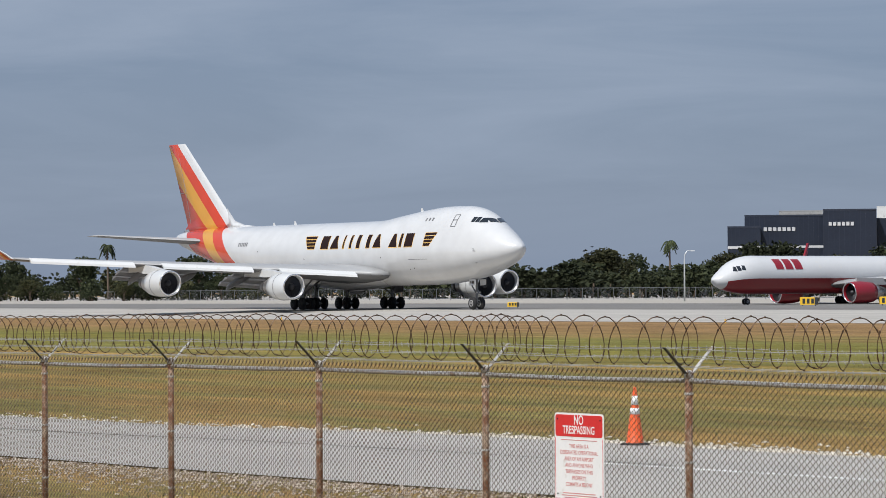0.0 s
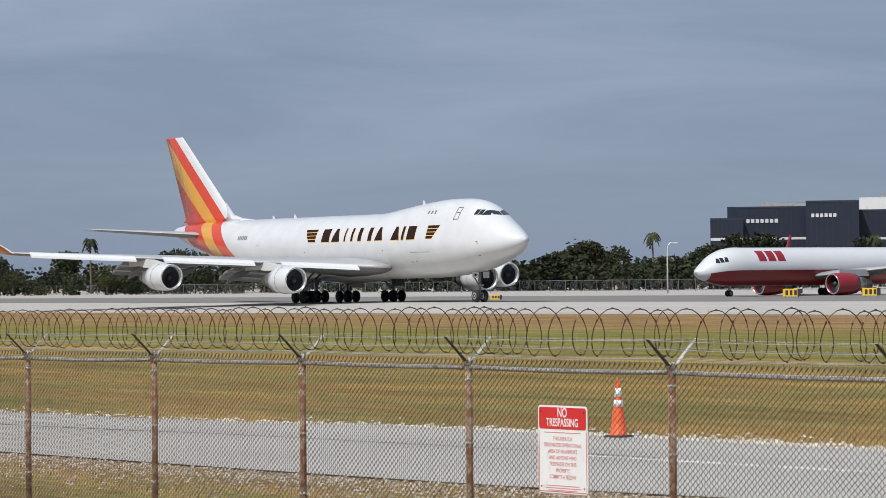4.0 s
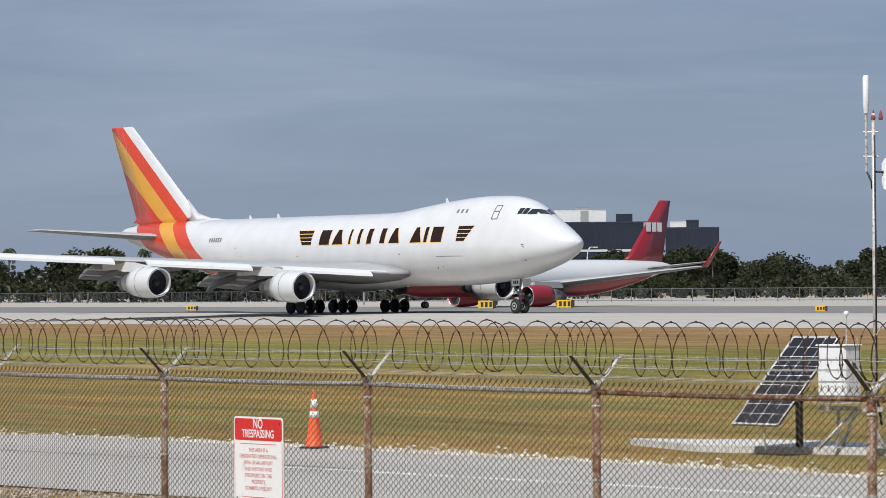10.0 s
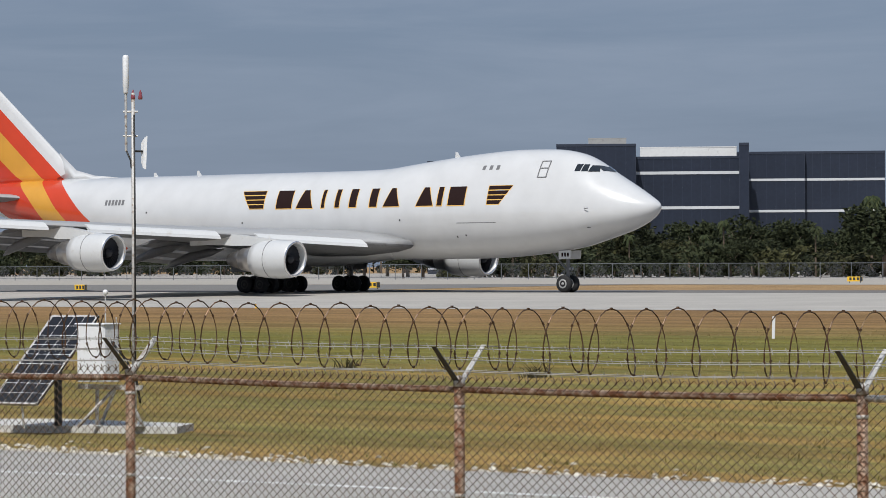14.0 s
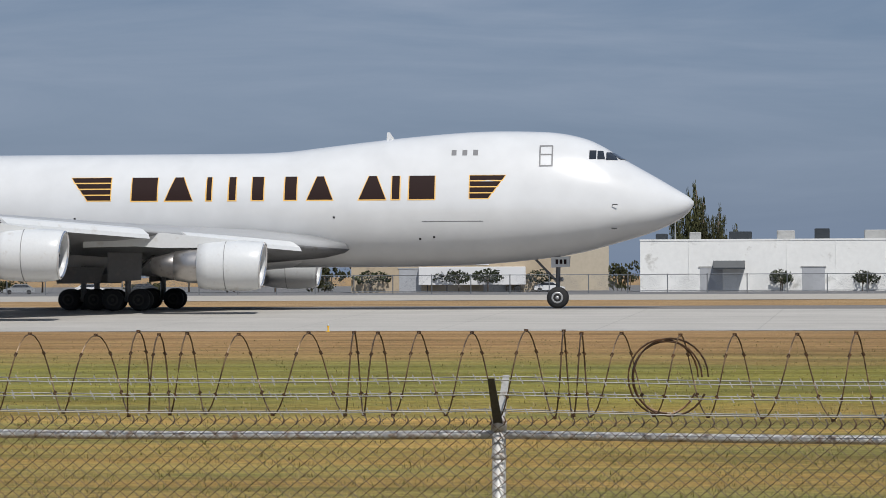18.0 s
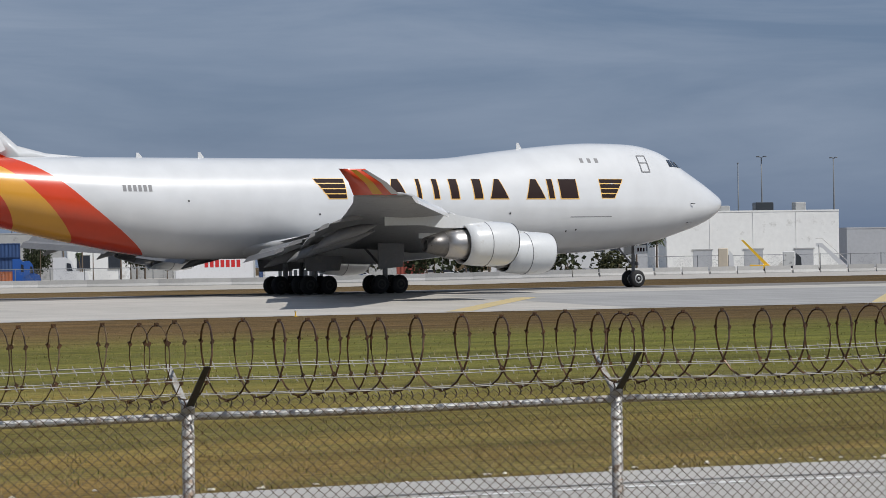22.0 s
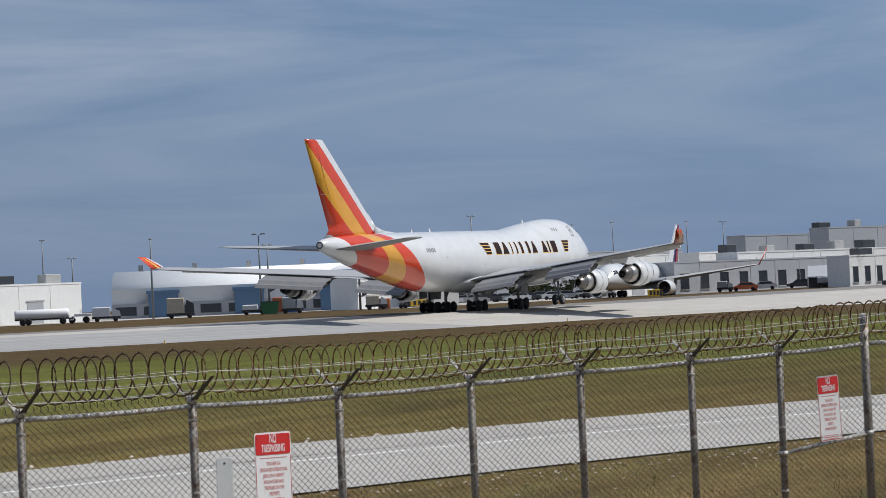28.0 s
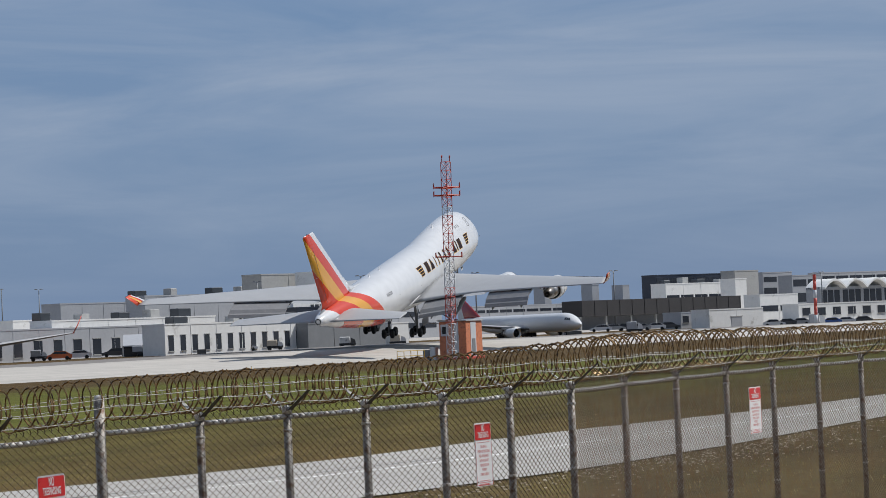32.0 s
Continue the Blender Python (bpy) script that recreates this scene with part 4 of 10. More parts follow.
def turbofan(parent, X0, s, y, z, R, L, tilt=0.0, cowl=None, name="engine"):
    """Nacelle with an open inlet, fan, spinner, core exhaust and plug."""
    cowl = cowl or M_NACELLE
    x = X0 - s
    m = Mesh()
    prof_out = [(0.0, R * 0.90), (-0.06, R * 0.945), (-0.2, R * 0.985), (-0.6, R * 1.02), (-L * 0.3, R * 1.05), (-L * 0.5, R * 1.03), (-L * 0.66, R * 0.99), (-L * 0.81, R * 0.92)]
    prof_in = [(-L * 0.81, R * 0.88), (-L * 0.7, R * 0.88), (-1.2, R * 0.86), (-0.35, R * 0.82), (-0.08, R * 0.85), (0.0, R * 0.90)]
    n = 36
    rings = []
    for a, r in prof_out + prof_in:
        # the inlet plane leans a little: its lower lip is set back
        rings.append([(x + a + (0.10 * R * (math.cos(2 * math.pi * j / n)) if a > -0.3 else 0), y + r * math.sin(2 * math.pi * j / n), z + r * math.cos(2 * math.pi * j / n)) for j in range(n)])
    m.loft(rings, caps=False)
    en = m.to(name, cowl, parent, True, "white engine nacelle")
    lip = Mesh()
    lp = [(-0.02, R * 0.962), (0.03, R * 0.925), (0.035, R * 0.90), (0.02, R * 0.87), (-0.05, R * 0.845)]
    lip.loft([[(x + a + 0.10 * R * math.cos(2 * math.pi * j / n), y + r * math.sin(2 * math.pi * j / n), z + r * math.cos(2 * math.pi * j / n)) for j in range(n)] for a, r in lp], caps=False)
    lip.to("inlet_lip", M_LIP, en, True, "bare metal inlet lip")
    fan = Mesh()
    fan.disc_profile((x - 0.6, y, z), (-1, 0, 0), [(0, R * 0.86), (0.06, R * 0.86)], 36)
    f = fan.to("fan_disc", M_DARKHOLE, en, False, "dark fan disc")
    bl = Mesh()
    for k in range(24):
        a = 2 * math.pi * k / 24
        c, q = math.cos(a), math.sin(a)
        c2, q2 = math.cos(a + 0.2), math.sin(a + 0.2)
        bl.add([(x - 0.58, y + q * R * 0.28, z + c * R * 0.28), (x - 0.58, y + q * R * 0.83, z + c * R * 0.83), (x - 0.48, y + q2 * R * 0.83, z + c2 * R * 0.83), (x - 0.52, y + q2 * R * 0.28, z + c2 * R * 0.28)], [(0, 1, 2, 3)])
    bl.to("fan", M_FAN, en, False, "dark fan blade ring", "stuff")
    spn = Mesh()
    spn.disc_profile((x - 0.58, y, z), (1, 0, 0), [(0, R * 0.28), (0.15, R * 0.23), (0.32, R * 0.12), (0.42, 0.01)], 20)
    spn.to("spinner", M_FAN, en, True)
    core = Mesh()
    core.disc_profile((x - L * 0.8, y, z), (-1, 0, 0), [(-L * 0.3, R * 0.7), (0.0, R * 0.72), (L * 0.12, R * 0.71), (L * 0.32, R * 0.61)], 30)
    core.to("exhaust_nozzle", M_CORE, en, True, "bare steel exhaust nozzle")
    tail = Mesh()
    tail.disc_profile((x - L * 1.12, y, z), (-1, 0, 0), [(-0.02, R * 0.585), (0.0, R * 0.6), (L * 0.3, R * 0.33), (L * 0.305, R * 0.29), (L * 0.2, R * 0.26)], 30)
    tail.to("tail_cone", M_COREDARK, en, True, "smoke-darkened steel tail cone")
    duct = Mesh()
    duct.disc_profile((x - L * 0.68, y, z), (-1, 0, 0), [(0, R * 0.872), (0.05, R * 0.872)], 30)
    duct.to("bypass_duct", M_DARKHOLE, en, False, "dark bypass duct")
    plug = Mesh()
    plug.disc_profile((x - L * 1.3, y, z), (-1, 0, 0), [(0, R * 0.26), (L * 0.1, R * 0.2), (L * 0.13, 0.02)], 20)
    plug.to("exhaust_plug", M_DARKHOLE, en, True)
    return en


def side_y(s, z, stations):
    """Half width of the fuselage at a station and height."""
    ss = np.array(stations, float)
    top, bot, half, mid = (float(np.interp(s, ss[:, 0], ss[:, k])) for k in (1, 2, 3, 4))
    q = (z - mid) / ((top - mid) if z > mid else (mid - bot))
    return half * math.sqrt(max(0.0, 1 - min(1, q * q)))


JUMBO = [  # station, top, bottom, half width, mid height, shoulder
    (0.02, 6.10, 5.92, 0.10, 6.0, 1), (0.35, 6.42, 5.45, 0.62, 5.93, 1), (1.0, 6.82, 4.98, 1.15, 5.85, 1), (2.0, 7.42, 4.50, 1.72, 5.75, 1), (3.05, 8.02, 4.13, 2.15, 5.7, 1),
    (4.2, 8.68, 3.80, 2.50, 5.7, 0.98), (5.1, 9.25, 3.55, 2.72, 5.7, 0.95), (6.1, 9.72, 3.28, 2.90, 5.72, 0.90), (7.5, 10.06, 3.02, 3.06, 5.75, 0.86), (9.2, 10.2, 2.80, 3.17, 5.78, 0.82),
    (12.2, 10.22, 2.55, 3.25, 5.8, 0.80), (15.3, 10.02, 2.45, 3.25, 5.8, 0.82), (18.6, 9.70, 2.42, 3.25, 5.8, 0.87), (21.4, 9.38, 2.42, 3.25, 5.8, 0.93), (23.8, 9.12, 2.42, 3.25, 5.8, 0.98),
    (27.0, 9.06, 2.42, 3.25, 5.8, 1), (36.0, 9.06, 2.42, 3.25, 5.8, 1), (44.0, 9.06, 2.45, 3.25, 5.8, 1), (47.5, 9.06, 2.75, 3.22, 5.9, 1), (51.0, 9.06, 3.35, 3.05, 6.2, 1),
    (55.0, 9.06, 4.15, 2.72, 6.6, 1), (59.0, 9.04, 5.05, 2.25, 7.05, 1), (63.0, 8.93, 5.95, 1.62, 7.45, 1), (66.0, 8.75, 6.7, 1.05, 7.75, 1), (67.8, 8.55, 7.2, 0.7, 7.92, 1), (68.6, 8.32, 7.55, 0.4, 7.95, 1)]


def jumbo_freighter():
    X0 = 33.5
    J = thing("cargo_jet", "white four-engined cargo jet with red and gold striped tail", "airplane")
    body = fuselage(JUMBO, X0, M_LIVERY, J, "fuselage", 56, "white humped fuselage with striped tail end")
    # belly fairing round the wing root
    fr = Mesh()
    rings = []
    for k in range(19):
        f = k / 18
        s = 17.0 + 29.5 * f
        e = math.sin(math.pi * min(f * 1.35, 1) / 2) ** 0.7 if f < 0.5 else math.sin(math.pi * (1 - f) ** 0.8 / 2) ** 0.8 if f < 1 else 0.0
        hw, cz, hh = 0.4 + 3.45 * e, 3.65 - 0.2 * e, 0.25 + 1.55 * e
        rings.append([(X0 - s, hw * math.sin(2 * math.pi * j / 28), cz + hh * math.cos(2 * math.pi * j / 28)) for j in range(28)])
    fr.loft(rings)
    fr.to("belly_fairing", M_WHITE, J, True, "white wing root fairing")
    # fin with rudder and the tail-cone outlet
    fin = Mesh()
    rows = [(8.6, 54.3, 67.6, 0.42), (9.4, 55.3, 66.4, 0.40), (10.2, 56.4, 66.75, 0.38), (14.5, 61.7, 68.8, 0.28), (18.6, 66.75, 70.8, 0.16), (18.76, 67.0, 70.83, 0.10)]
    rings = []
    for z, a, b, t in rows:
        up = [(0.0, 0.0), (0.02, 0.35), (0.1, 0.75), (0.35, 1.0), (0.65, 0.7), (1.0, 0.06)]
        rings.append([(X0 - (a + (b - a) * f), t * h, z) for f, h in up] + [(X0 - (a + (b - a) * f), -t * h, z) for f, h in reversed(up[1:])])
    fin.loft(rings)
    fo = fin.to("tail_fin", M_LIVERY, J, True, "tail fin with white, red and gold bands")
    dors = Mesh()
    dors.loft([[(X0 - 50.2, 0, 9.0), (X0 - 50.2, 0.02, 9.0), (X0 - 50.2, -0.02, 9.0)], [(X0 - 53.6, 0, 9.28), (X0 - 53.6, 0.3, 8.9), (X0 - 53.6, -0.3, 8.9)],
               [(X0 - 55.6, 0, 9.75), (X0 - 55.6, 0.42, 8.85), (X0 - 55.6, -0.42, 8.85)], [(X0 - 57.4, 0, 11.2), (X0 - 57.4, 0.4, 8.8), (X0 - 57.4, -0.4, 8.8)]])
    dors.to("dorsal_fillet", M_LIVERY, J, True)
    for q in (-1, 1):
        rs = Mesh()
        rs.tube([(X0 - 65.2, q * 0.29, 9.6), (X0 - 66.4, q * 0.235, 13.0), (X0 - 68.2, q * 0.14, 17.3), (X0 - 69.0, q * 0.11, 18.9)], 0.018, 4)
        rs.to("rudder_seam", M_SEAM, fo)
        rs = Mesh()
        rs.tube([(X0 - 67.0, q * 0.19, 13.1), (X0 - 68.1, q * 0.1, 13.15)], 0.02, 4)
        rs.to("rudder_seam", M_SEAM, fo)
    apu = Mesh()
    apu.disc_profile((X0 - 68.45, 0, 7.94), (-1, 0, 0), [(0, 0.40), (0.22, 0.36), (0.24, 0.30), (0.05, 0.26)], 18)
    apu.to("tail_outlet", M_DARKSTEEL, J, True, "dark round tail-cone outlet")
    for side, tail in ((1, "left"), (-1, "right")):
        W = [(2.6, 19.6, 38.2, 3.45, 2.0), (3.9, 21.6, 38.2, 3.62, 1.75), (8.0, 25.4, 38.6, 4.05, 1.35), (12.2, 29.1, 39.6, 4.42, 1.05), (20.8, 36.7, 43.9, 5.18, 0.75), (27.0, 42.2, 47.1, 5.72, 0.52), (30.6, 45.4, 49.2, 6.06, 0.4), (31.2, 46.1, 49.5, 6.14, 0.3)]
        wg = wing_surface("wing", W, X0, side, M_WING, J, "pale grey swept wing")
        # winglet
        wv = Mesh()
        wv.loft([[(X0 - (a + (b - a) * f), (y + w * h) * side, z) for f, h in ((0, 0), (0.2, 1), (0.6, 0.7), (1, 0.05), (0.98, -0.05), (0.6, -0.7), (0.2, -1))] for a, b, y, z, w in ((46.7, 49.6, 31.25, 6.1, 0.12), (47.8, 50.2, 31.75, 6.8, 0.09), (49.4, 51.1, 32.2, 7.55, 0.05))])
        wo = wv.to("winglet", M_RED, J, True, "red upswept winglet with a gold stripe")
        st = Mesh()
        st.loft([[(X0 - (a + (b - a) * f), (y + q) * side, z) for f, q in ((0.36, w), (0.58, w), (0.58, -w), (0.36, -w))] for a, b, y, z, w in ((46.75, 49.6, 31.27, 6.15, 0.125), (47.8, 50.2, 31.75, 6.8, 0.096), (49.35, 51.05, 32.18, 7.48, 0.06))])
        st.to("stripe", M_YEL, wo)
        st = Mesh()
        st.loft([[(X0 - (a + (b - a) * f), (y + q) * side, z) for f, q in ((-0.02, w), (0.15, w), (0.15, -w), (-0.02, -w))] for a, b, y, z, w in ((46.75, 49.6, 31.27, 6.15, 0.11), (47.8, 50.2, 31.75, 6.8, 0.09), (49.35, 51.05, 32.18, 7.48, 0.06))])
        st.to("leading_strip", M_WHITE, wo)
        # leading-edge flaps, drooped
        for y0, y1 in ((4.9, 10.7), (12.8, 19.8), (22.0, 30.2)):
            ks = [r[0] for r in W]
            q = Mesh()
            rr = []
            for y in (y0, (y0 + y1) / 2, y1):
                a = table(y, ks, [r[1] for r in W])
                z = table(y, ks, [r[3] for r in W])
                c = 0.75 if y < 12 else 0.6
                rr.append([(X0 - a + c * 0.62, y * side, z - 0.38), (X0 - a + c * 0.5, y * side, z - 0.15), (X0 - a, y * side, z + 0.12), (X0 - a - 0.25, y * side, z + 0.22), (X0 - a - 0.1, y * side, z), (X0 - a + c * 0.4, y * side, z - 0.36)])
            q.loft(rr)
            q.to("leading_edge_flap", M_NACELLE, J, False, "white drooped leading-edge flap")
        # trailing-edge flaps in two drooped pieces per span
        for y0, y1, ch in ((4.2, 9.6, 3.4), (13.6, 20.2, 2.5)):
            ks = [r[0] for r in W]
            for seg, (d0, d1, h0, h1) in enumerate(((-0.5, 0.42, -0.12, -0.55), (0.45, 0.8, -0.62, -1.05), (0.83, 1.05, -1.12, -1.5))):
                q = Mesh()
                rr = []
                for y in (y0, y1):
                    b = table(y, ks, [r[2] for r in W])
                    z = table(y, ks, [r[3] for r in W])
                    rr.append([(X0 - b - ch * d0, y * side, z + h0 + 0.12), (X0 - b - ch * (d0 + d1) / 2, y * side, z + (h0 + h1) / 2 + 0.2), (X0 - b - ch * d1, y * side, z + h1), (X0 - b - ch * d0, y * side, z + h0 - 0.12)])
                q.loft(rr)
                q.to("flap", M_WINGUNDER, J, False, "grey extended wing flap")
        q = Mesh()
        rr = []
        for y in (10.0, 13.2):
            b = table(y, [r[0] for r in W], [r[2] for r in W])
            z = table(y, [r[0] for r in W], [r[3] for r in W])
            rr.append([(X0 - b + 0.3, y * side, z + 0.05), (X0 - b - 0.9, y * side, z - 0.05), (X0 - b + 0.3, y * side, z - 0.1)])
        q.loft(rr)
        q.to("aileron", M_WING, J)
        for y, ln in ((5.7, 5.2), (9.3, 4.8), (14.6, 4.2), (19.0, 3.8)):
            b = table(y, [r[0] for r in W], [r[2] for r in W])
            z = table(y, [r[0] for r in W], [r[3] for r in W])
            c = Mesh()
            c.tube([(X0 - b + ln * 0.62, y * side, z - 0.5), (X0 - b + ln * 0.35, y * side, z - 0.75), (X0 - b, y * side, z - 1.05), (X0 - b - ln * 0.35, y * side, z - 1.55), (X0 - b - ln * 0.52, y * side, z - 1.95)], 0.3, 10, radii=[0.05, 0.3, 0.36, 0.26, 0.04])
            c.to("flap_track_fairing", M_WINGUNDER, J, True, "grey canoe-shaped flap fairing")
        # engines on pylons
        for y, s, z, R in ((11.7, 23.25, 2.60, 1.32), (20.8, 32.3, 3.26, 1.32)):
            en = turbofan(J, X0, s, y * side, z, R, 4.3)
            py = Mesh()
            le = table(y, [r[0] for r in W], [r[1] for r in W])
            wz = table(y, [r[0] for r in W], [r[3] for r in W])
            rr = []
            for f in range(7):
                g = f / 6
                sx = s + 1.1 + (le + 4.5 - s - 1.1) * g
                zt = z + R * 1.02 + (wz + 0.1 - z - R * 1.02) * min(1, g * 1.75)
                zb = z + R * 0.9 + (wz - 0.75 - z - R * 0.9) * g if g > 0.5 else z + R * 0.75
                w = 0.05 + 0.30 * math.sin(math.pi * min(1, g + 0.12)) ** 0.6
                rr.append([(X0 - sx, y * side + w, zt), (X0 - sx, y * side + w, zb), (X0 - sx, y * side - w, zb), (X0 - sx, y * side - w, zt)])
            py.loft(rr)
            py.to("pylon", M_NACELLE, en, False, "grey engine pylon")
            se = Mesh()
            se.disc_profile((X0 - s - 1.95, y * side, z), (-1, 0, 0), [(0, R * 1.054), (0.025, R * 1.054)], 36)
            se.to("cowl_seam", M_SEAM, en, False)
        # tailplane
        wing_surface("tailplane", [(0.9, 58.9, 66.9, 7.45, 0.75), (2.0, 59.8, 67.2, 7.55, 0.65), (10.75, 66.6, 70.3, 8.22, 0.25), (10.9, 67.0, 70.3, 8.24, 0.12)], X0, side, M_WING, J, "grey swept tailplane")
        # wing gear and body gear
        for s, y in ((31.9, 5.5), (35.2, 1.92)):
            g = thing("landing_gear", "", "")
            g.parent = J
            for k in list(g.keys()):
                del g[k]
            st = Mesh()
            st.tube([(X0 - s, y * side, 0.62), (X0 - s, y * side, 4.2)], 0.17, 12)
            st.tube([(X0 - s, y * side, 1.9), (X0 - s + 1.6, y * side * 0.95, 3.2)], 0.09, 8)
            st.tube([(X0 - s, y * side, 1.5), (X0 - s - 0.2, y * side * 0.6, 3.0)], 0.08, 8)
            st.tube([(X0 - s - 0.85, y * side, 0.62), (X0 - s + 0.85, y * side, 0.62)], 0.13, 10)
            for dx in (-0.74, 0.74):
                st.tube([(X0 - s + dx, y * side - 0.62, 0.62), (X0 - s + dx, y * side + 0.62, 0.62)], 0.09, 8)
            st.to("gear_strut", M_GEAR, g, False, "grey gear strut")
            for dx in (-0.74, 0.74):
                for dy in (-0.56, 0.56):
                    wheel(g, X0 - s + dx, y * side + dy, 0.62, 0.44, M_HUBSHADE)
            dr = Mesh()
            if y > 3:
                dr.prism([(X0 - s - 1.0, 1.6), (X0 - s + 0.9, 1.75), (X0 - s + 1.0, 3.3), (X0 - s - 1.0, 3.3)], "y", y * side + 0.78 * side, y * side + 0.83 * side)
            else:
                dr.prism([(X0 - s - 1.3, 1.55), (X0 - s + 1.2, 1.55), (X0 - s + 1.5, 2.5), (X0 - s - 1.5, 2.5)], "y", (y + 1.2) * side, (y + 1.25) * side)
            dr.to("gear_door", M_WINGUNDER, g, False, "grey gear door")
    # nose gear
    g = new("nose_gear")
    g.parent = J
    st = Mesh()
    st.tube([(X0 - 7.86, 0, 0.6), (X0 - 7.8, 0, 4.3)], 0.13, 12)
    st.tube([(X0 - 7.86, 0, 1.5), (X0 - 9.2, 0, 2.9)], 0.07, 8)
    st.tube([(X0 - 7.86, -0.6, 0.62), (X0 - 7.86, 0.6, 0.62)], 0.08, 8)
    st.box(X0 - 7.7, -0.22, 1.55, X0 - 7.55, 0.22, 1.8)
    st.to("gear_strut", M_GEAR, g, False, "grey gear strut")
    for dy in (-0.46, 0.46):
        wheel(g, X0 - 7.86, dy, 0.62, 0.42)
    for q in (-1, 1):
        dr = Mesh()
        dr.prism([(X0 - 8.2, 2.35), (X0 - 7.2, 2.4), (X0 - 7.15, 3.0), (X0 - 8.2, 2.95)], "y", q * 0.62, q * 0.66)
        d = dr.to("gear_door", M_WHITE, g, False, "white gear door")
        nb = Mesh()
        for k in range(3):
            nb.box(X0 - 7.95 + 0.24 * k, q * 0.665, 2.55, X0 - 7.80 + 0.24 * k, q * 0.672, 2.82)
        nb.to("marking_bars", M_LETTER, d)
        ll = Mesh()
        ll.disc_profile((X0 - 7.6, q * 0.17, 1.68), (1, 0, 0), [(0, 0.09), (0.05, 0.09), (0.06, 0.05)], 12)
        ll.to("taxi_light", M_HUB, g, True)
    # cockpit windows
    for side in (-1, 1):
        for k, (s0, s1, z0, z1, lean) in enumerate(((4.35, 5.0, 8.48, 8.92, 0.30), (5.06, 5.5, 8.50, 9.0, 0.12), (5.56, 5.95, 8.52, 9.02, 0.0))):
            q = Mesh()
            vs = []
            n = 3
            for a in range(n + 1):
                for b in range(n + 1):
                    s = s0 + (s1 - s0) * a / n + (lean * (b / n) if a == 0 else 0) * 1.0
                    z = z0 + (z1 - z0) * b / n
                    z = min(z, float(np.interp(s, [r[0] for r in JUMBO], [r[1] for r in JUMBO])) - 0.10)
                    vs.append((X0 - s + 0.025, side * (side_y(s, z, JUMBO) * (0.955 if s > 5 else 0.985) + 0.035), z + 0.02))
            q.add(vs, [(a * (n + 1) + b, (a + 1) * (n + 1) + b, (a + 1) * (n + 1) + b + 1, a * (n + 1) + b + 1) for a in range(n) for b in range(n)])
            q.to("cockpit_window", M_GLASSDARK, J, True, "dark cockpit window")
        q = Mesh()
        vs = []
        for a in range(4):
            for b in range(3):
                y = 0.06 + 0.26 * a
                s = 3.78 + 0.14 * a + 0.62 * b / 2
                top = float(np.interp(s, [r[0] for r in JUMBO], [r[1] for r in JUMBO]))
                hw = float(np.interp(s, [r[0] for r in JUMBO], [r[3] for r in JUMBO]))
                mid = 5.7
                z = mid + (top - mid) * math.sqrt(1 - min(0.99, (y / hw) ** 2))
                vs.append((X0 - s + 0.03, side * y, z + 0.035))
        q.add(vs, [(a * 3 + b, (a + 1) * 3 + b, (a + 1) * 3 + b + 1, a * 3 + b + 1) for a in range(3) for b in range(2)])
        q.to("windscreen", M_GLASSDARK, J, True, "dark windscreen pane")

    def decal(name, poly, side, mat, parent, off=0.012, nz=6, label=""):
        """A painted shape (station, height) laid on the fuselage's side."""
        s0, s1, z0, z1 = poly
        q = Mesh()
        vs = []
        for b in range(nz + 1):
            z = z0 + (z1 - z0) * b / nz
            a0 = s0[0] + (s0[1] - s0[0]) * b / nz
            a1 = s1[0] + (s1[1] - s1[0]) * b / nz
            for a in (a0, a1):
                yy = shoulder_y(a, z)
                vs.append((X0 - a, side * (yy + off), z))
        q.add(vs, [(2 * b, 2 * b + 1, 2 * b + 3, 2 * b + 2) for b in range(nz)])
        return q.to(name, mat, parent, True, label)

    def shoulder_y(s, z):
        ss = np.array(JUMBO, float)
        top, bot, half, mid, sho = (float(np.interp(s, ss[:, 0], ss[:, k])) for k in (1, 2, 3, 4, 5))
        if z > mid:
            c = min(1.0, (z - mid) / (top - mid))
            sn = math.sqrt(1 - c * c)
            return half * sn * (1 - (1 - sho) * c * sn)
        return side_y(s, z, JUMBO)

    # company title: plain blocks in place of the lettering, gold-edged, and a striped emblem at either end
    for side in (-1, 1):
        zb, zt = 6.28, 7.62
        S = lambda px: 32.13 - (px - 363) / 888.0 * (32.13 - 14.71)
        spans = [(363, 438), (462, 542), (563, 620), (650, 670), (697, 773), (793, 870), (880, 955), (1032, 1110), (1128, 1150), (1178, 1252)]
        shapes = [0, 1, 2, 0, 2, 2, 1, 1, 0, 0]
        for (p0, p1), kind in zip(spans, shapes):
            a0, a1 = S(p0), S(p1)
            lean = 0.0
            if kind == 2:
                a0, a1 = a0 - 0.42, a1 + 0.42
            if kind == 1:
                lean = 0.55
            decal("title_block", ((a0, a0 - lean), (a1, a1 + lean), zb, zt), side, M_LETTER, J, 0.016, label="dark gold-edged title block")
            decal("title_edge", ((a0 + 0.08, a0 - lean + 0.05), (a1 - 0.07, a1 + lean - 0.05), zb - 0.07, zt), side, M_GOLD, J, 0.008)
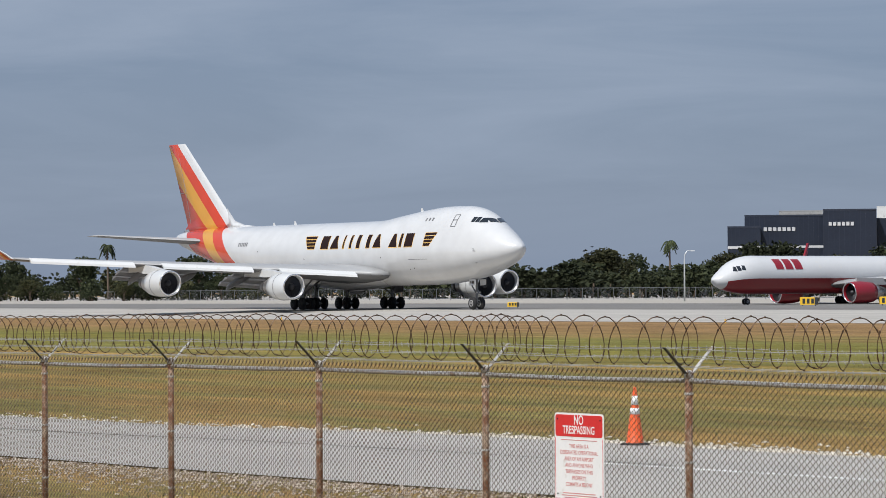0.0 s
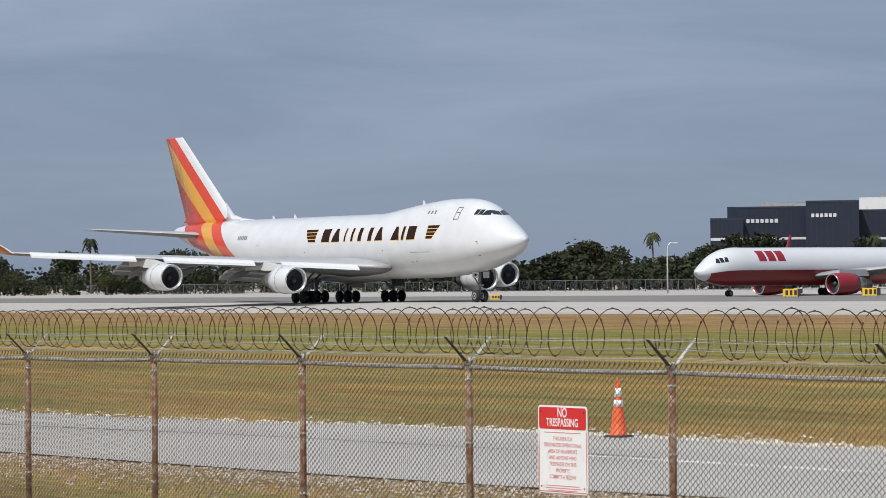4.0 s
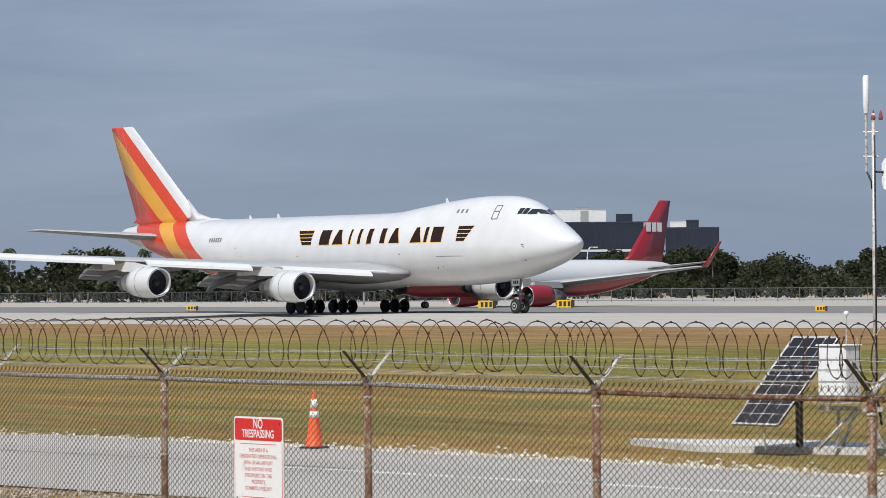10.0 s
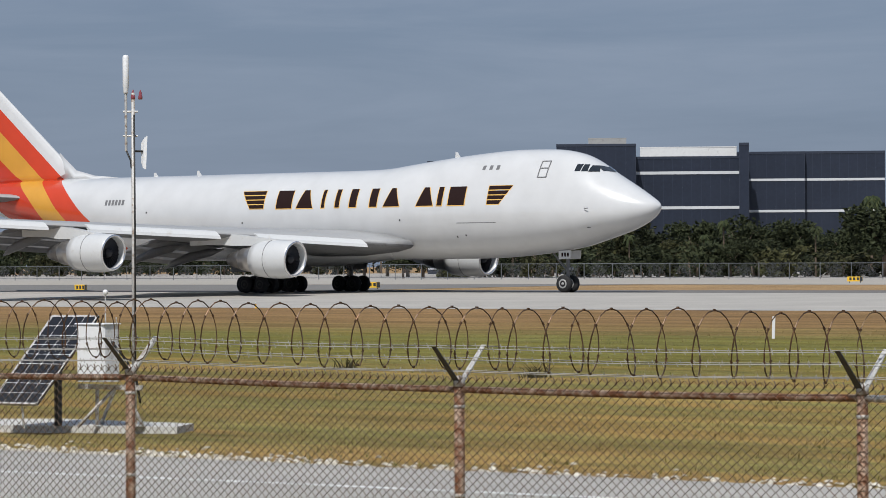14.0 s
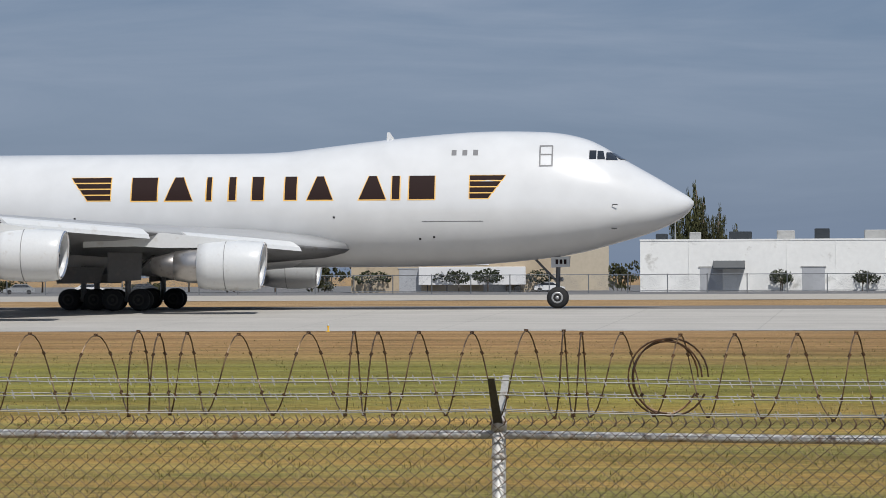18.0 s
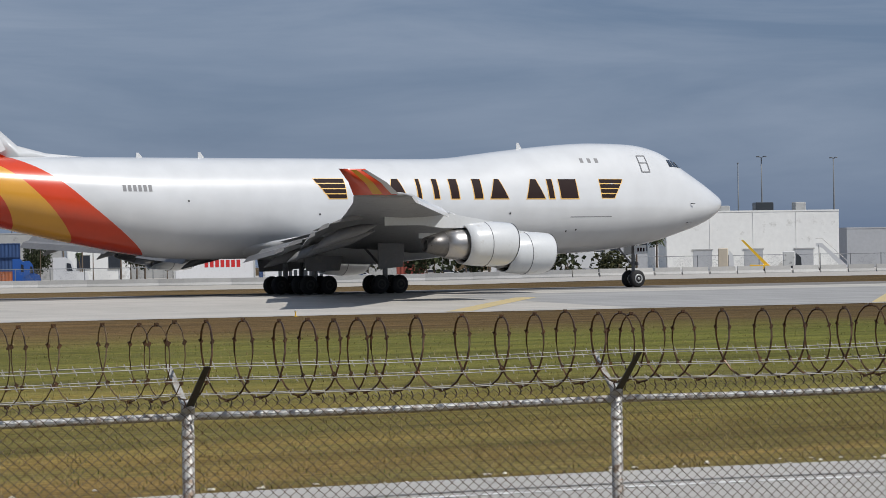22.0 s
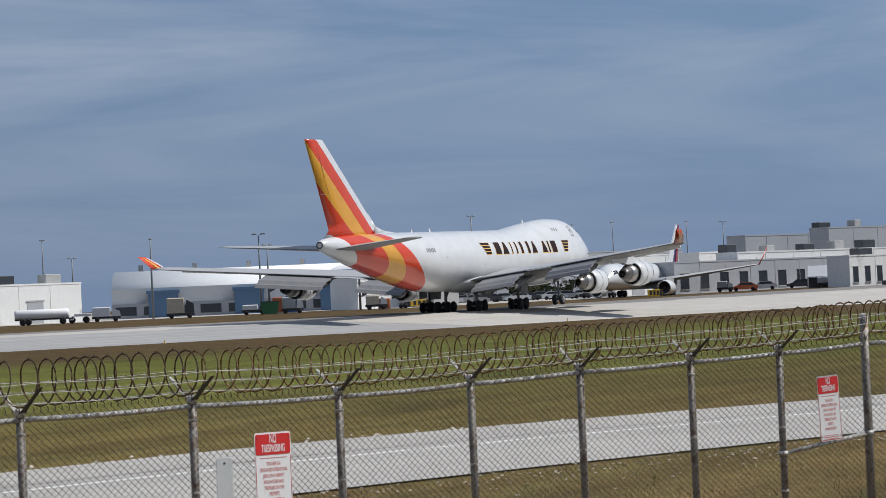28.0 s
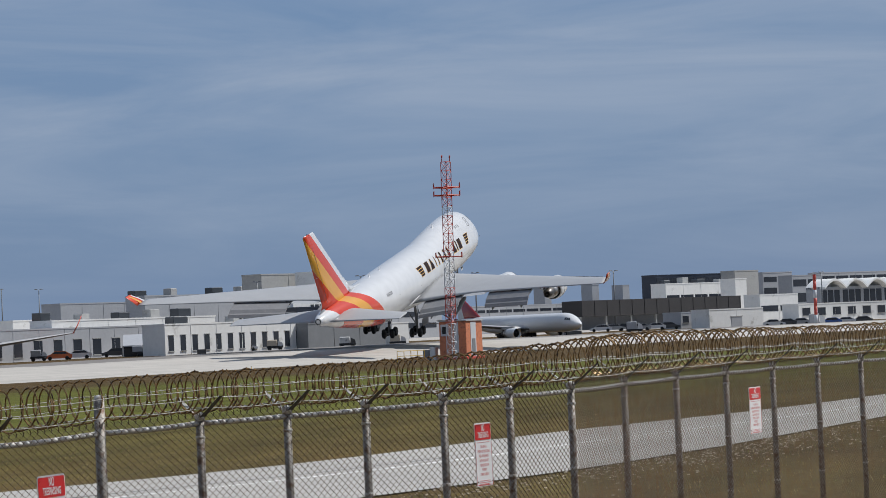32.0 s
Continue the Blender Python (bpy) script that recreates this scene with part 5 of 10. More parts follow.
        for p0, p1, fore in ((180, 300, False), (1354, 1460, True)):
            a0, a1 = S(p0), S(p1)
            for k in range(4):
                za = zb + 0.03 + k * 0.345
                zb2 = za + 0.27
                f0, f1 = (za - zb) / 1.4, (zb2 - zb) / 1.4
                sl = 1.05
                if fore:
                    poly = ((a0, a0), (a1 + sl * (1 - f0), a1 + sl * (1 - f1)), za, zb2)
                else:
                    poly = ((a0 - sl * (1 - f0), a0 - sl * (1 - f1)), (a1, a1), za, zb2)
                decal("emblem_bar", poly, side, M_LETTER, J, 0.016, 2, label="dark emblem bar with gold edge")
                poly = (tuple(v + 0.05 for v in poly[0]), tuple(v - 0.05 for v in poly[1]), za - 0.06, zb2 + 0.03)
                decal("emblem_edge", poly, side, M_GOLD, J, 0.008, 2)
        # registration, as plain bars
        for k in range(6):
            a0 = 49.7 - k * 0.36 if side < 0 else 47.9 + k * 0.36
            decal("marking_bar", ((a0, a0), (a0 - 0.24, a0 - 0.24), 6.78, 7.2), side, M_SEAM, J, 0.014, 2)
        # upper-deck door outline and three cabin windows
        for a0, a1, z0, z1 in ((8.75, 8.70, 8.15, 9.3), (8.05, 8.0, 8.15, 9.3)):
            decal("door_seam", ((a0 + 0.015, a0 + 0.015), (a1 - 0.015, a1 - 0.015), z0, z1), side, M_SEAM, J, 0.05, 6)
        for z0 in (8.13, 8.78, 9.28):
            decal("door_seam", ((8.75, 8.75), (8.0, 8.0), z0, z0 + 0.06), side, M_SEAM, J, 0.05, 1)
        for k in range(3):
            decal("cabin_window", ((12.55 + 0.62 * k, 12.55 + 0.62 * k), (12.27 + 0.62 * k, 12.27 + 0.62 * k), 8.78, 9.1), side, M_SEAM, J, 0.013, 2, label="grey plugged cabin window")
        decal("door_seam", ((15.4, 15.4), (11.9, 11.9), 4.98, 5.02), side, M_SEAM, J, 0.012, 1)
        for s, z in ((14.8, 4.05), (15.6, 3.95), (20.5, 5.2), (35.5, 5.2), (45.2, 6.1)):
            decal("access_port", ((s, s), (s - 0.12, s - 0.12), z, z + 0.12), side, M_DARKSTEEL, J, 0.013, 1)
        for s, z in ((4.6, 5.9), (4.65, 4.55)):
            pr = Mesh()
            yy = shoulder_y(s, z)
            pr.tube([(X0 - s, side * yy, z), (X0 - s + 0.02, side * (yy + 0.12), z), (X0 - s + 0.3, side * (yy + 0.14), z)], 0.03, 6)
            pr.to("pitot_probe", M_DARKSTEEL, J)
    # aerials on the crown
    for s, h in ((17.5, 0.42), (42.5, 0.36), (54.5, 0.0), (47.0, 0.3)):
        if h:
            an = Mesh()
            zt = float(np.interp(s, [r[0] for r in JUMBO], [r[1] for r in JUMBO]))
            an.prism([(X0 - s + 0.25, zt - 0.05), (X0 - s - 0.25, zt - 0.05), (X0 - s - 0.22, zt + h), (X0 - s - 0.05, zt + h)], "y", -0.03, 0.03)
            an.to("blade_aerial", M_WHITE, J)
    return J


JET = jumbo_freighter()
# what bends with the wings: (part, side)
FLEXING = ("wing", "winglet", "leading_edge_flap", "flap", "aileron", "flap_track_fairing", "engine")
GEAR_PARTS = [(ob, 0.4 if ob.name.startswith("nose") else 1.0) for ob in JET.children if ob.name.split(".")[0] in ("landing_gear", "nose_gear")]
WING_PARTS = [(ob, 1 if sum(v.co.y for v in ob.data.vertices) > 0 else -1) for ob in JET.children if ob.type == 'MESH' and ob.name.split(".")[0] in FLEXING]


# ---- distance: materials ----
M_BWHITE = plain("white_painted_wall", (0.74, 0.74, 0.72), 0.8, var=0.08, scale=0.15, stain=0.12, stain_col=(0.48, 0.47, 0.44))
M_CONC = plain("grey_concrete_wall", (0.36, 0.36, 0.35), 0.85, var=0.12, scale=0.2, stain=0.2, stain_col=(0.25, 0.25, 0.24))
M_TAN = plain("tan_stucco", (0.42, 0.34, 0.24), 0.85, var=0.1, scale=0.2, stain=0.15, stain_col=(0.33, 0.27, 0.2))
M_TAN2 = plain("pale_tan_stucco", (0.46, 0.40, 0.31), 0.85, var=0.1, scale=0.2)
M_TANW = plain("cream_stucco", (0.55, 0.48, 0.38), 0.85, var=0.1, scale=0.2)
M_GREYB = plain("grey_metal_wall", (0.38, 0.39, 0.41), 0.6, 0.1, var=0.1, scale=0.2)
M_GREYB2 = plain("slate_grey_wall", (0.31, 0.325, 0.35), 0.7, var=0.1, scale=0.2)
M_GLASSB = plain("dark_curtain_wall", (0.022, 0.028, 0.045), 0.28, var=0.25, scale=0.12, coat=0.2)
M_MULLION = plain("dark_mullion", (0.05, 0.06, 0.085), 0.4, 0.4, var=0.1)
M_BANDW = plain("white_spandrel", (0.58, 0.60, 0.62), 0.6, var=0.06)
M_WINDOW = plain("window_dark", (0.03, 0.035, 0.045), 0.2, var=0.2, scale=0.5)
M_ROOFRED = plain("terracotta_tiles", (0.22, 0.085, 0.05), 0.85, var=0.25, scale=1.2)
M_ROOFGREY = plain("ribbed_metal_roof", (0.17, 0.18, 0.19), 0.5, 0.3, var=0.12, scale=0.3)
M_HANGAR = plain("white_hangar_cladding", (0.76, 0.76, 0.75), 0.6, var=0.06, scale=0.1)
M_HANGARG = plain("grey_hangar_cladding", (0.6, 0.6, 0.59), 0.6, var=0.06, scale=0.1)
M_BLUEDOOR = plain("blue_roller_door", (0.08, 0.16, 0.27), 0.5, var=0.12, scale=0.5)
M_BARK = plain("grey_brown_bark", (0.14, 0.105, 0.075), 0.9, var=0.3, scale=3.0, bump=0.4)
M_CARWHITE = plain("white_car_paint", (0.68, 0.68, 0.68), 0.3, var=0.04, coat=0.5)
M_CARGREY = plain("silver_car_paint", (0.35, 0.36, 0.37), 0.3, 0.3, var=0.05, coat=0.5)
M_CARDARK = plain("dark_car_paint", (0.03, 0.035, 0.04), 0.3, var=0.1, coat=0.5)
M_CARBLUE = plain("blue_truck_paint", (0.02, 0.10, 0.38), 0.3, var=0.08, coat=0.5)
M_CARORANGE = plain("orange_truck_paint", (0.62, 0.13, 0.03), 0.35, var=0.08, coat=0.4)
M_CTRED = plain("rust_red_container", (0.26, 0.055, 0.035), 0.6, var=0.2, scale=0.7)
M_CTBLUE = plain("blue_container", (0.03, 0.07, 0.18), 0.6, var=0.2, scale=0.7)
M_CTORANGE = plain("orange_container", (0.40, 0.125, 0.05), 0.6, var=0.2, scale=0.7)
M_CTBROWN = plain("brown_container", (0.20, 0.085, 0.05), 0.6, var=0.2, scale=0.7)
M_CTGREEN = plain("green_container", (0.03, 0.14, 0.055), 0.6, var=0.2, scale=0.7)
M_CTWHITE = plain("white_container", (0.60, 0.60, 0.58), 0.6, var=0.1, scale=0.7, stain=0.2)
M_CTGREY = plain("grey_container", (0.22, 0.23, 0.24), 0.6, var=0.15, scale=0.7)
M_PINK = plain("red_and_white_netting", (0.42, 0.16, 0.16), 0.8, var=0.35, scale=2.2)
M_YSIGN = plain("yellow_sign_face", (0.82, 0.50, 0.03), 0.45, var=0.05)
M_LAMPPOLE = plain("lamp_pole_grey", (0.17, 0.18, 0.19), 0.6, 0.3, var=0.1)
M_CLOTH = plain("orange_windsock_cloth", (0.80, 0.17, 0.04), 0.7, var=0.1)
M_REDW = plain("aviation_red_paint", (0.50, 0.06, 0.04), 0.5, var=0.15, scale=1.0)
M_CHARCOAL = plain("charcoal_metal_wall", (0.13, 0.132, 0.138), 0.6, 0.1, var=0.15, scale=0.2, stain=0.2, stain_col=(0.09, 0.09, 0.09))
M_SCREEN = plain("dark_windscreen_cloth", (0.022, 0.028, 0.022), 0.85, var=0.3, scale=0.6, random_tint=0.3)
M_CABW = plain("white_metal_cabinet", (0.72, 0.72, 0.70), 0.5, var=0.1, scale=1.5)
M_CANOPY = plain("charcoal_ribbed_fascia", (0.035, 0.033, 0.034), 0.7, var=0.2, scale=0.4)
M_TOWERC = plain("tower_concrete", (0.47, 0.41, 0.34), 0.85, var=0.08, scale=0.2)
M_JERSEY = plain("weathered_barrier_concrete", (0.44, 0.43, 0.41), 0.9, var=0.2, scale=0.8, random_tint=0.12)


def leaf_material(name, c1, c2):
    m, nt, b, L = mat_new(name)
    g = nt.nodes.new("ShaderNodeNewGeometry")
    rp = nt.nodes.new("ShaderNodeValToRGB")
    rp.color_ramp.elements[0].color, rp.color_ramp.elements[1].color = (*c1, 1), (*c2, 1)
    L(g.outputs["Random Per Island"], rp.inputs["Fac"])
    oi = nt.nodes.new("ShaderNodeObjectInfo")
    mr = nt.nodes.new("ShaderNodeMapRange")
    mr.inputs["To Min"].default_value, mr.inputs["To Max"].default_value = 0.7, 1.25
    L(oi.outputs["Random"], mr.inputs["Value"])
    mx = nt.nodes.new("ShaderNodeMix")
    mx.data_type, mx.blend_type = 'RGBA', 'MULTIPLY'
    mx.inputs["Factor"].default_value = 1
    L(rp.outputs["Color"], mx.inputs["A"])
    L(mr.outputs["Result"], mx.inputs["B"])
    L(mx.outputs["Result"], b.inputs["Base Color"])
    b.inputs["Roughness"].default_value = 0.75
    b.inputs["Specular IOR Level"].default_value = 0.25
    return m


M_LEAF = leaf_material("dark_green_leaves", (0.019, 0.026, 0.012), (0.052, 0.061, 0.027))
M_LEAF2 = leaf_material("olive_leaves", (0.026, 0.029, 0.014), (0.085, 0.085, 0.034))
M_PALMLEAF = leaf_material("palm_fronds", (0.016, 0.026, 0.009), (0.06, 0.07, 0.026))
M_PINE = leaf_material("casuarina_needles", (0.03, 0.036, 0.014), (0.085, 0.082, 0.034))


# ---- distance: builders ----
def frame_at(a0, a1, r):
    """Pose with x along the front, seen left to right, and y away from the camera; the width."""
    x0, y0 = az_pos(a0, r)
    x1, y1 = az_pos(a1, r)
    w = math.hypot(x1 - x0, y1 - y0)
    z = place((x0 + x1) / 2, (y0 + y1) / 2).z
    return pose((x0 + x1) / 2, (y0 + y1) / 2, z, 0, 0, math.degrees(math.atan2(y1 - y0, x1 - x0))), w, z


def facade_at(a0, a1, r):
    """The same for a front that stands along the runway rather than square to the viewer; and by how much it is turned."""
    am = (a0 + a1) / 2
    turn = min(48.0, max(0.0, am - 32.0))
    x, y = az_pos(am, r)
    d = math.radians(90 + am - turn)
    dx, dy = math.sin(d), math.cos(d)
    ends = []
    for a in (a0, a1):
        ux, uy = math.sin(radians(a)), math.cos(radians(a))
        k = -(x * uy - y * ux) / (dx * uy - dy * ux)
        ends.append((x + dx * k, y + dy * k))
    (x0, y0), (x1, y1) = ends
    z = place(x, y).z
    return pose((x0 + x1) / 2, (y0 + y1) / 2, z, 0, 0, math.degrees(math.atan2(y1 - y0, x1 - x0))), math.hypot(x1 - x0, y1 - y0), z, turn


rng = random.Random(11)


def block(a0, a1, r, zt, mat, depth=12, wins=(0, 0), strips=(), units=0, door=0, awning=0, logo=0, parked=0, tall=0):
    m, w, z, turn = facade_at(a0, a1, r)
    if turn > 15:
        depth = min(depth, 5)
    h = max(1.5, zt - z)
    nm = mat.name.replace("_", " ")
    B = thing("building", f"flat-roofed building with {nm} and low parapet", "building", m)
    wall = Mesh()
    wall.box(-w / 2, 0, -1.0, w / 2, depth, h - 0.25)
    wall.to("wall", mat, B)
    roof = Mesh()
    roof.box(-w / 2 - 0.06, -0.06, h - 0.25, w / 2 + 0.06, 0.3, h)
    roof.box(-w / 2 - 0.06, depth - 0.3, h - 0.25, w / 2 + 0.06, depth + 0.06, h)
    roof.box(-w / 2 - 0.06, 0.3, h - 0.25, -w / 2 + 0.3, depth - 0.3, h)
    roof.box(w / 2 - 0.3, 0.3, h - 0.25, w / 2 + 0.06, depth - 0.3, h)
    roof.to("parapet", mat, B)
    # cladding seams and downpipes on the long walls
    for k in range(1, int(w / 6)):
        q = Mesh()
        x = -w / 2 + k * w / int(w / 6)
        q.box(x - 0.05, -0.05, 0, x + 0.05, 0.0, h - 0.3)
        q.to("wall_seam", mat, B)
    nx, nz = wins
    for i in range(nx):
        for k in range(nz):
            ww, hh = min(w / nx * (0.42 if tall else 0.6), 2.2 if tall else 2.6), h / nz * (0.5 if tall else 0.4)
            x, zz = -w / 2 + (i + 0.5) * w / nx, h * (0.12 if tall else 0) + (k + (0.0 if tall else 0.35)) * h / nz
            q = Mesh()
            q.box(x - ww / 2, -0.05, zz, x + ww / 2, 0.0, zz + hh)
            wo = q.to("window", M_WINDOW, B)
            f = Mesh()
            f.box(x - ww / 2 - 0.1, -0.1, zz + hh, x + ww / 2 + 0.1, 0.0, zz + hh + 0.12)
            f.to("lintel", M_CONC, wo)
            f = Mesh()
            f.box(x - ww / 2 - 0.1, -0.14, zz - 0.12, x + ww / 2 + 0.1, 0.0, zz)
            f.to("sill", M_CONC, wo)
    for f0, f1 in strips:
        n = max(2, int(w / 5))
        for i in range(n):
            q = Mesh()
            q.box(-w / 2 + (i + 0.06) * w / n, -0.05, h * f0, -w / 2 + (i + 0.94) * w / n, 0.0, h * f1)
            q.to("window", M_WINDOW, B)
    for i in range(door):
        x = -w / 2 + (i + 0.7) * w / (door + 0.4)
        q = Mesh()
        q.box(x - 1.6, -0.06, 0, x + 1.6, 0.0, min(3.4, h * 0.55))
        d = q.to("door", M_GREYB, B)
        q = Mesh()
        q.box(x - 1.8, -0.12, min(3.4, h * 0.55), x + 1.8, 0.0, min(3.4, h * 0.55) + 0.2)
        q.to("lintel", M_CONC, d)
    if awning:
        q = Mesh()
        q.prism([(-2.4, 3.4), (0.0, 4.4), (0.0, 3.3), (-2.4, 3.2)], "x", -w * 0.2, -w * 0.2 + 4.5)
        q.to("awning", M_CARDARK, B)
    if logo == 1:
        q = Mesh()
        q.box(w * 0.02, -0.12, h * 0.62, w * 0.12, 0.0, h * 0.8)
        q.to("logo_shape", M_CTGREEN, B)
        q = Mesh()
        q.box(-w * 0.1, -0.12, h * 0.5, w * 0.18, 0.0, h * 0.58)
        q.to("sign_bar", M_BANDW, B)
    if logo == 2:
        for k in range(6):
            q = Mesh()
            q.box(-w * 0.2 + k * w * 0.08, -0.12, h * 0.62, -w * 0.15 + k * w * 0.08, 0.0, h * 0.74)
            q.to("sign_bar", M_CARDARK, B)
    for i in range(units):
        x = -w / 2 + (i + rng.uniform(0.2, 0.8)) * w / units
        u = rng.uniform(0.8, 1.8)
        q = Mesh()
        q.bevel_box(x - u, 3, h - 0.3, x + u, 5, h + rng.uniform(0.7, 1.5), 0.1)
        q.to("roof_unit", M_CONC if i % 2 else M_CARDARK, B)
    if parked:
        n = max(3, int(w / 7))
        for i in range(n):
            x = -w / 2 + (i + rng.uniform(0.2, 0.8)) * w / n
            p = m @ Vector((x, 2.5, h - 0.25))
            make_car(Matrix.Translation(p) @ Matrix.Rotation(m.to_euler().z + rng.choice((0, math.pi)), 4, 'Z'), rng.choice((M_CARWHITE, M_CARGREY, M_CARDARK, M_CARWHITE)))
    return B


def glassb(a0, a1, r, zt, bands=(), nm=8, bars=()):
    m, w, z = frame_at(a0, a1, r)
    h = zt - z
    B = thing("office_building", "dark glass office block with pale horizontal bands", "building", m, group="dark office blocks")
    q = Mesh()
    q.box(-w / 2, 0, -1, w / 2, 22, h)
    q.to("glass_wall", M_GLASSB, B)
    q = Mesh()
    q.box(-w / 2 - 0.1, -0.12, h - 0.5, w / 2 + 0.1, 22.1, h + 0.15)
    q.to("roof_edge", M_MULLION, B)
    for k in range(nm + 1):
        q = Mesh()
        x = -w / 2 + k * w / nm
        q.box(x - 0.07, -0.10, 0, x + 0.07, 0, h - 0.5)
        q.to("mullion", M_MULLION, B)
    for f0, f1 in bands:
        q = Mesh()
        q.box(-w / 2 + 0.05, -0.14, h * (1 - f1), w / 2 - 0.05, 0, h * (1 - (f0 + f1) / 2))
        q.to("pale_band", M_BANDW, B)
    for x0, x1, z0, z1 in bars:
        n = max(4, int((x1 - x0) * w / 1.6))
        for k in range(n):
            q = Mesh()
            q.box(-w / 2 + w * (x0 + (x1 - x0) * k / n), -0.3, h * z0 + 0.2, -w / 2 + w * (x0 + (x1 - x0) * (k + 0.7) / n), -0.12, h * z1)
            q.to("sign_bar", M_BANDW, B)
    return B


def hiproof(a0, a1, r, zt, mat):
    m, w, z = frame_at(a0, a1, r)
    h = zt - z
    B = thing("house", "stuccoed house with a red tiled hip roof", "house", m)
    q = Mesh()
    q.box(-w / 2, 0, -1, w / 2, 9, h * 0.6)
    q.to("wall", mat, B)
    q = Mesh()
    q.add([(-w / 2 - 0.5, -0.5, h * 0.6), (w / 2 + 0.5, -0.5, h * 0.6), (w / 2 + 0.5, 9.5, h * 0.6), (-w / 2 - 0.5, 9.5, h * 0.6), (-w / 4, 4.5, h), (w / 4, 4.5, h)], [(0, 1, 5, 4), (1, 2, 5), (2, 3, 4, 5), (3, 0, 4), (3, 2, 1, 0)])
    q.to("roof", M_ROOFRED, B)
    for k in range(3):
        q = Mesh()
        q.box(-w * 0.35 + k * w * 0.3, -0.06, h * 0.15, -w * 0.35 + k * w * 0.3 + w * 0.1, 0, h * 0.45)
        q.to("window", M_WINDOW, B)


def make_crown(kind, seed, R=1.0):
    """Leaf clumps in several lobes; unit height, base at 0."""
    rd = random.Random(seed)
    V, F = [], []

    def clump(p, s):
        # a small folded leaf cluster: three crossed quads
        for _ in range(2):
            a = Vector((rd.gauss(0, 1), rd.gauss(0, 1), rd.gauss(0, 0.7))).normalized()
            b = a.orthogonal().normalized()
            b = (b * math.cos(1.0) + a.cross(b) * math.sin(rd.uniform(0, 6.28))).normalized()
            n = len(V)
            V.extend([p - a * s, p - b * s * 0.6 + a * s * 0.1, p + a * s, p + b * s * 0.6 - Vector((0, 0, s * 0.3))])
            F.append((n, n + 1, n + 2, n + 3))
    if kind == "broad":
        lobes = [(Vector((rd.uniform(-0.30, 0.30), rd.uniform(-0.3, 0.3), rd.uniform(0.42, 0.80))), rd.uniform(0.16, 0.27)) for _ in range(9)]
        for c, q in lobes:
            for _ in range(230):
                d = Vector((rd.gauss(0, 1), rd.gauss(0, 1), rd.gauss(0, 0.8))).normalized() * q * rd.uniform(0.55, 1.1)
                clump(c + d, 0.031 * rd.uniform(0.6, 1.4))
    elif kind == "round":
        for _ in range(330):
            d = Vector((rd.gauss(0, 1), rd.gauss(0, 1), rd.gauss(0, 1))).normalized() * rd.uniform(0.7, 1.08)
            p = Vector((d.x * 0.62, d.y * 0.62, 0.70 + d.z * 0.27 + 0.05 * math.sin(d.x * 9)))
            clump(p, 0.06 * rd.uniform(0.6, 1.4))
    elif kind == "pine":
        # fine drooping plumes on rising limbs round a leading shoot
        for k in range(20):
            a, lean = rd.uniform(0, 6.28), rd.uniform(0.04, 0.22)
            z0 = rd.uniform(0.1, 0.62)
            z1 = min(0.97, z0 + rd.uniform(0.2, 0.36))
            if k < 2:
                lean, z0, z1 = 0.015, 0.3, 1.0
            lean *= 1.15 - 0.55 * z0
            for q in range(26):
                f = q / 25
                c = Vector((math.cos(a) * lean * f ** 0.7, math.sin(a) * lean * f ** 0.7, z0 + (z1 - z0) * f))
                spread = 0.048 * (1.1 - 0.85 * f)
                for _ in range(4):
                    p = c + Vector((rd.gauss(0, spread), rd.gauss(0, spread), rd.gauss(0, 0.03)))
                    n = len(V)
                    w, g = rd.uniform(0.005, 0.011), rd.uniform(0.02, 0.045)
                    u = Vector((rd.gauss(0, 1), rd.gauss(0, 1), 0)).normalized()
                    V.extend([p - u * w, p + u * w, p + u * w * 0.6 + Vector((0, 0, g)), p - u * w * 0.3 + Vector((u.y * w, -u.x * w, g))])
                    F.append((n, n + 1, n + 2, n + 3))
    elif kind == "bush":
        lobes = [(Vector((rd.uniform(-0.6, 0.6), rd.uniform(-0.3, 0.3), rd.uniform(0.3, 0.6))), rd.uniform(0.25, 0.42)) for _ in range(8)]
        for c, q in lobes:
            for _ in range(55):
                d = Vector((rd.gauss(0, 1), rd.gauss(0, 1), rd.gauss(0, 1))).normalized() * q * rd.uniform(0.6, 1.05)
                p = c + d
                p.z = max(0.03, p.z)
                clump(p, 0.065 * rd.uniform(0.6, 1.4))
    return V, F


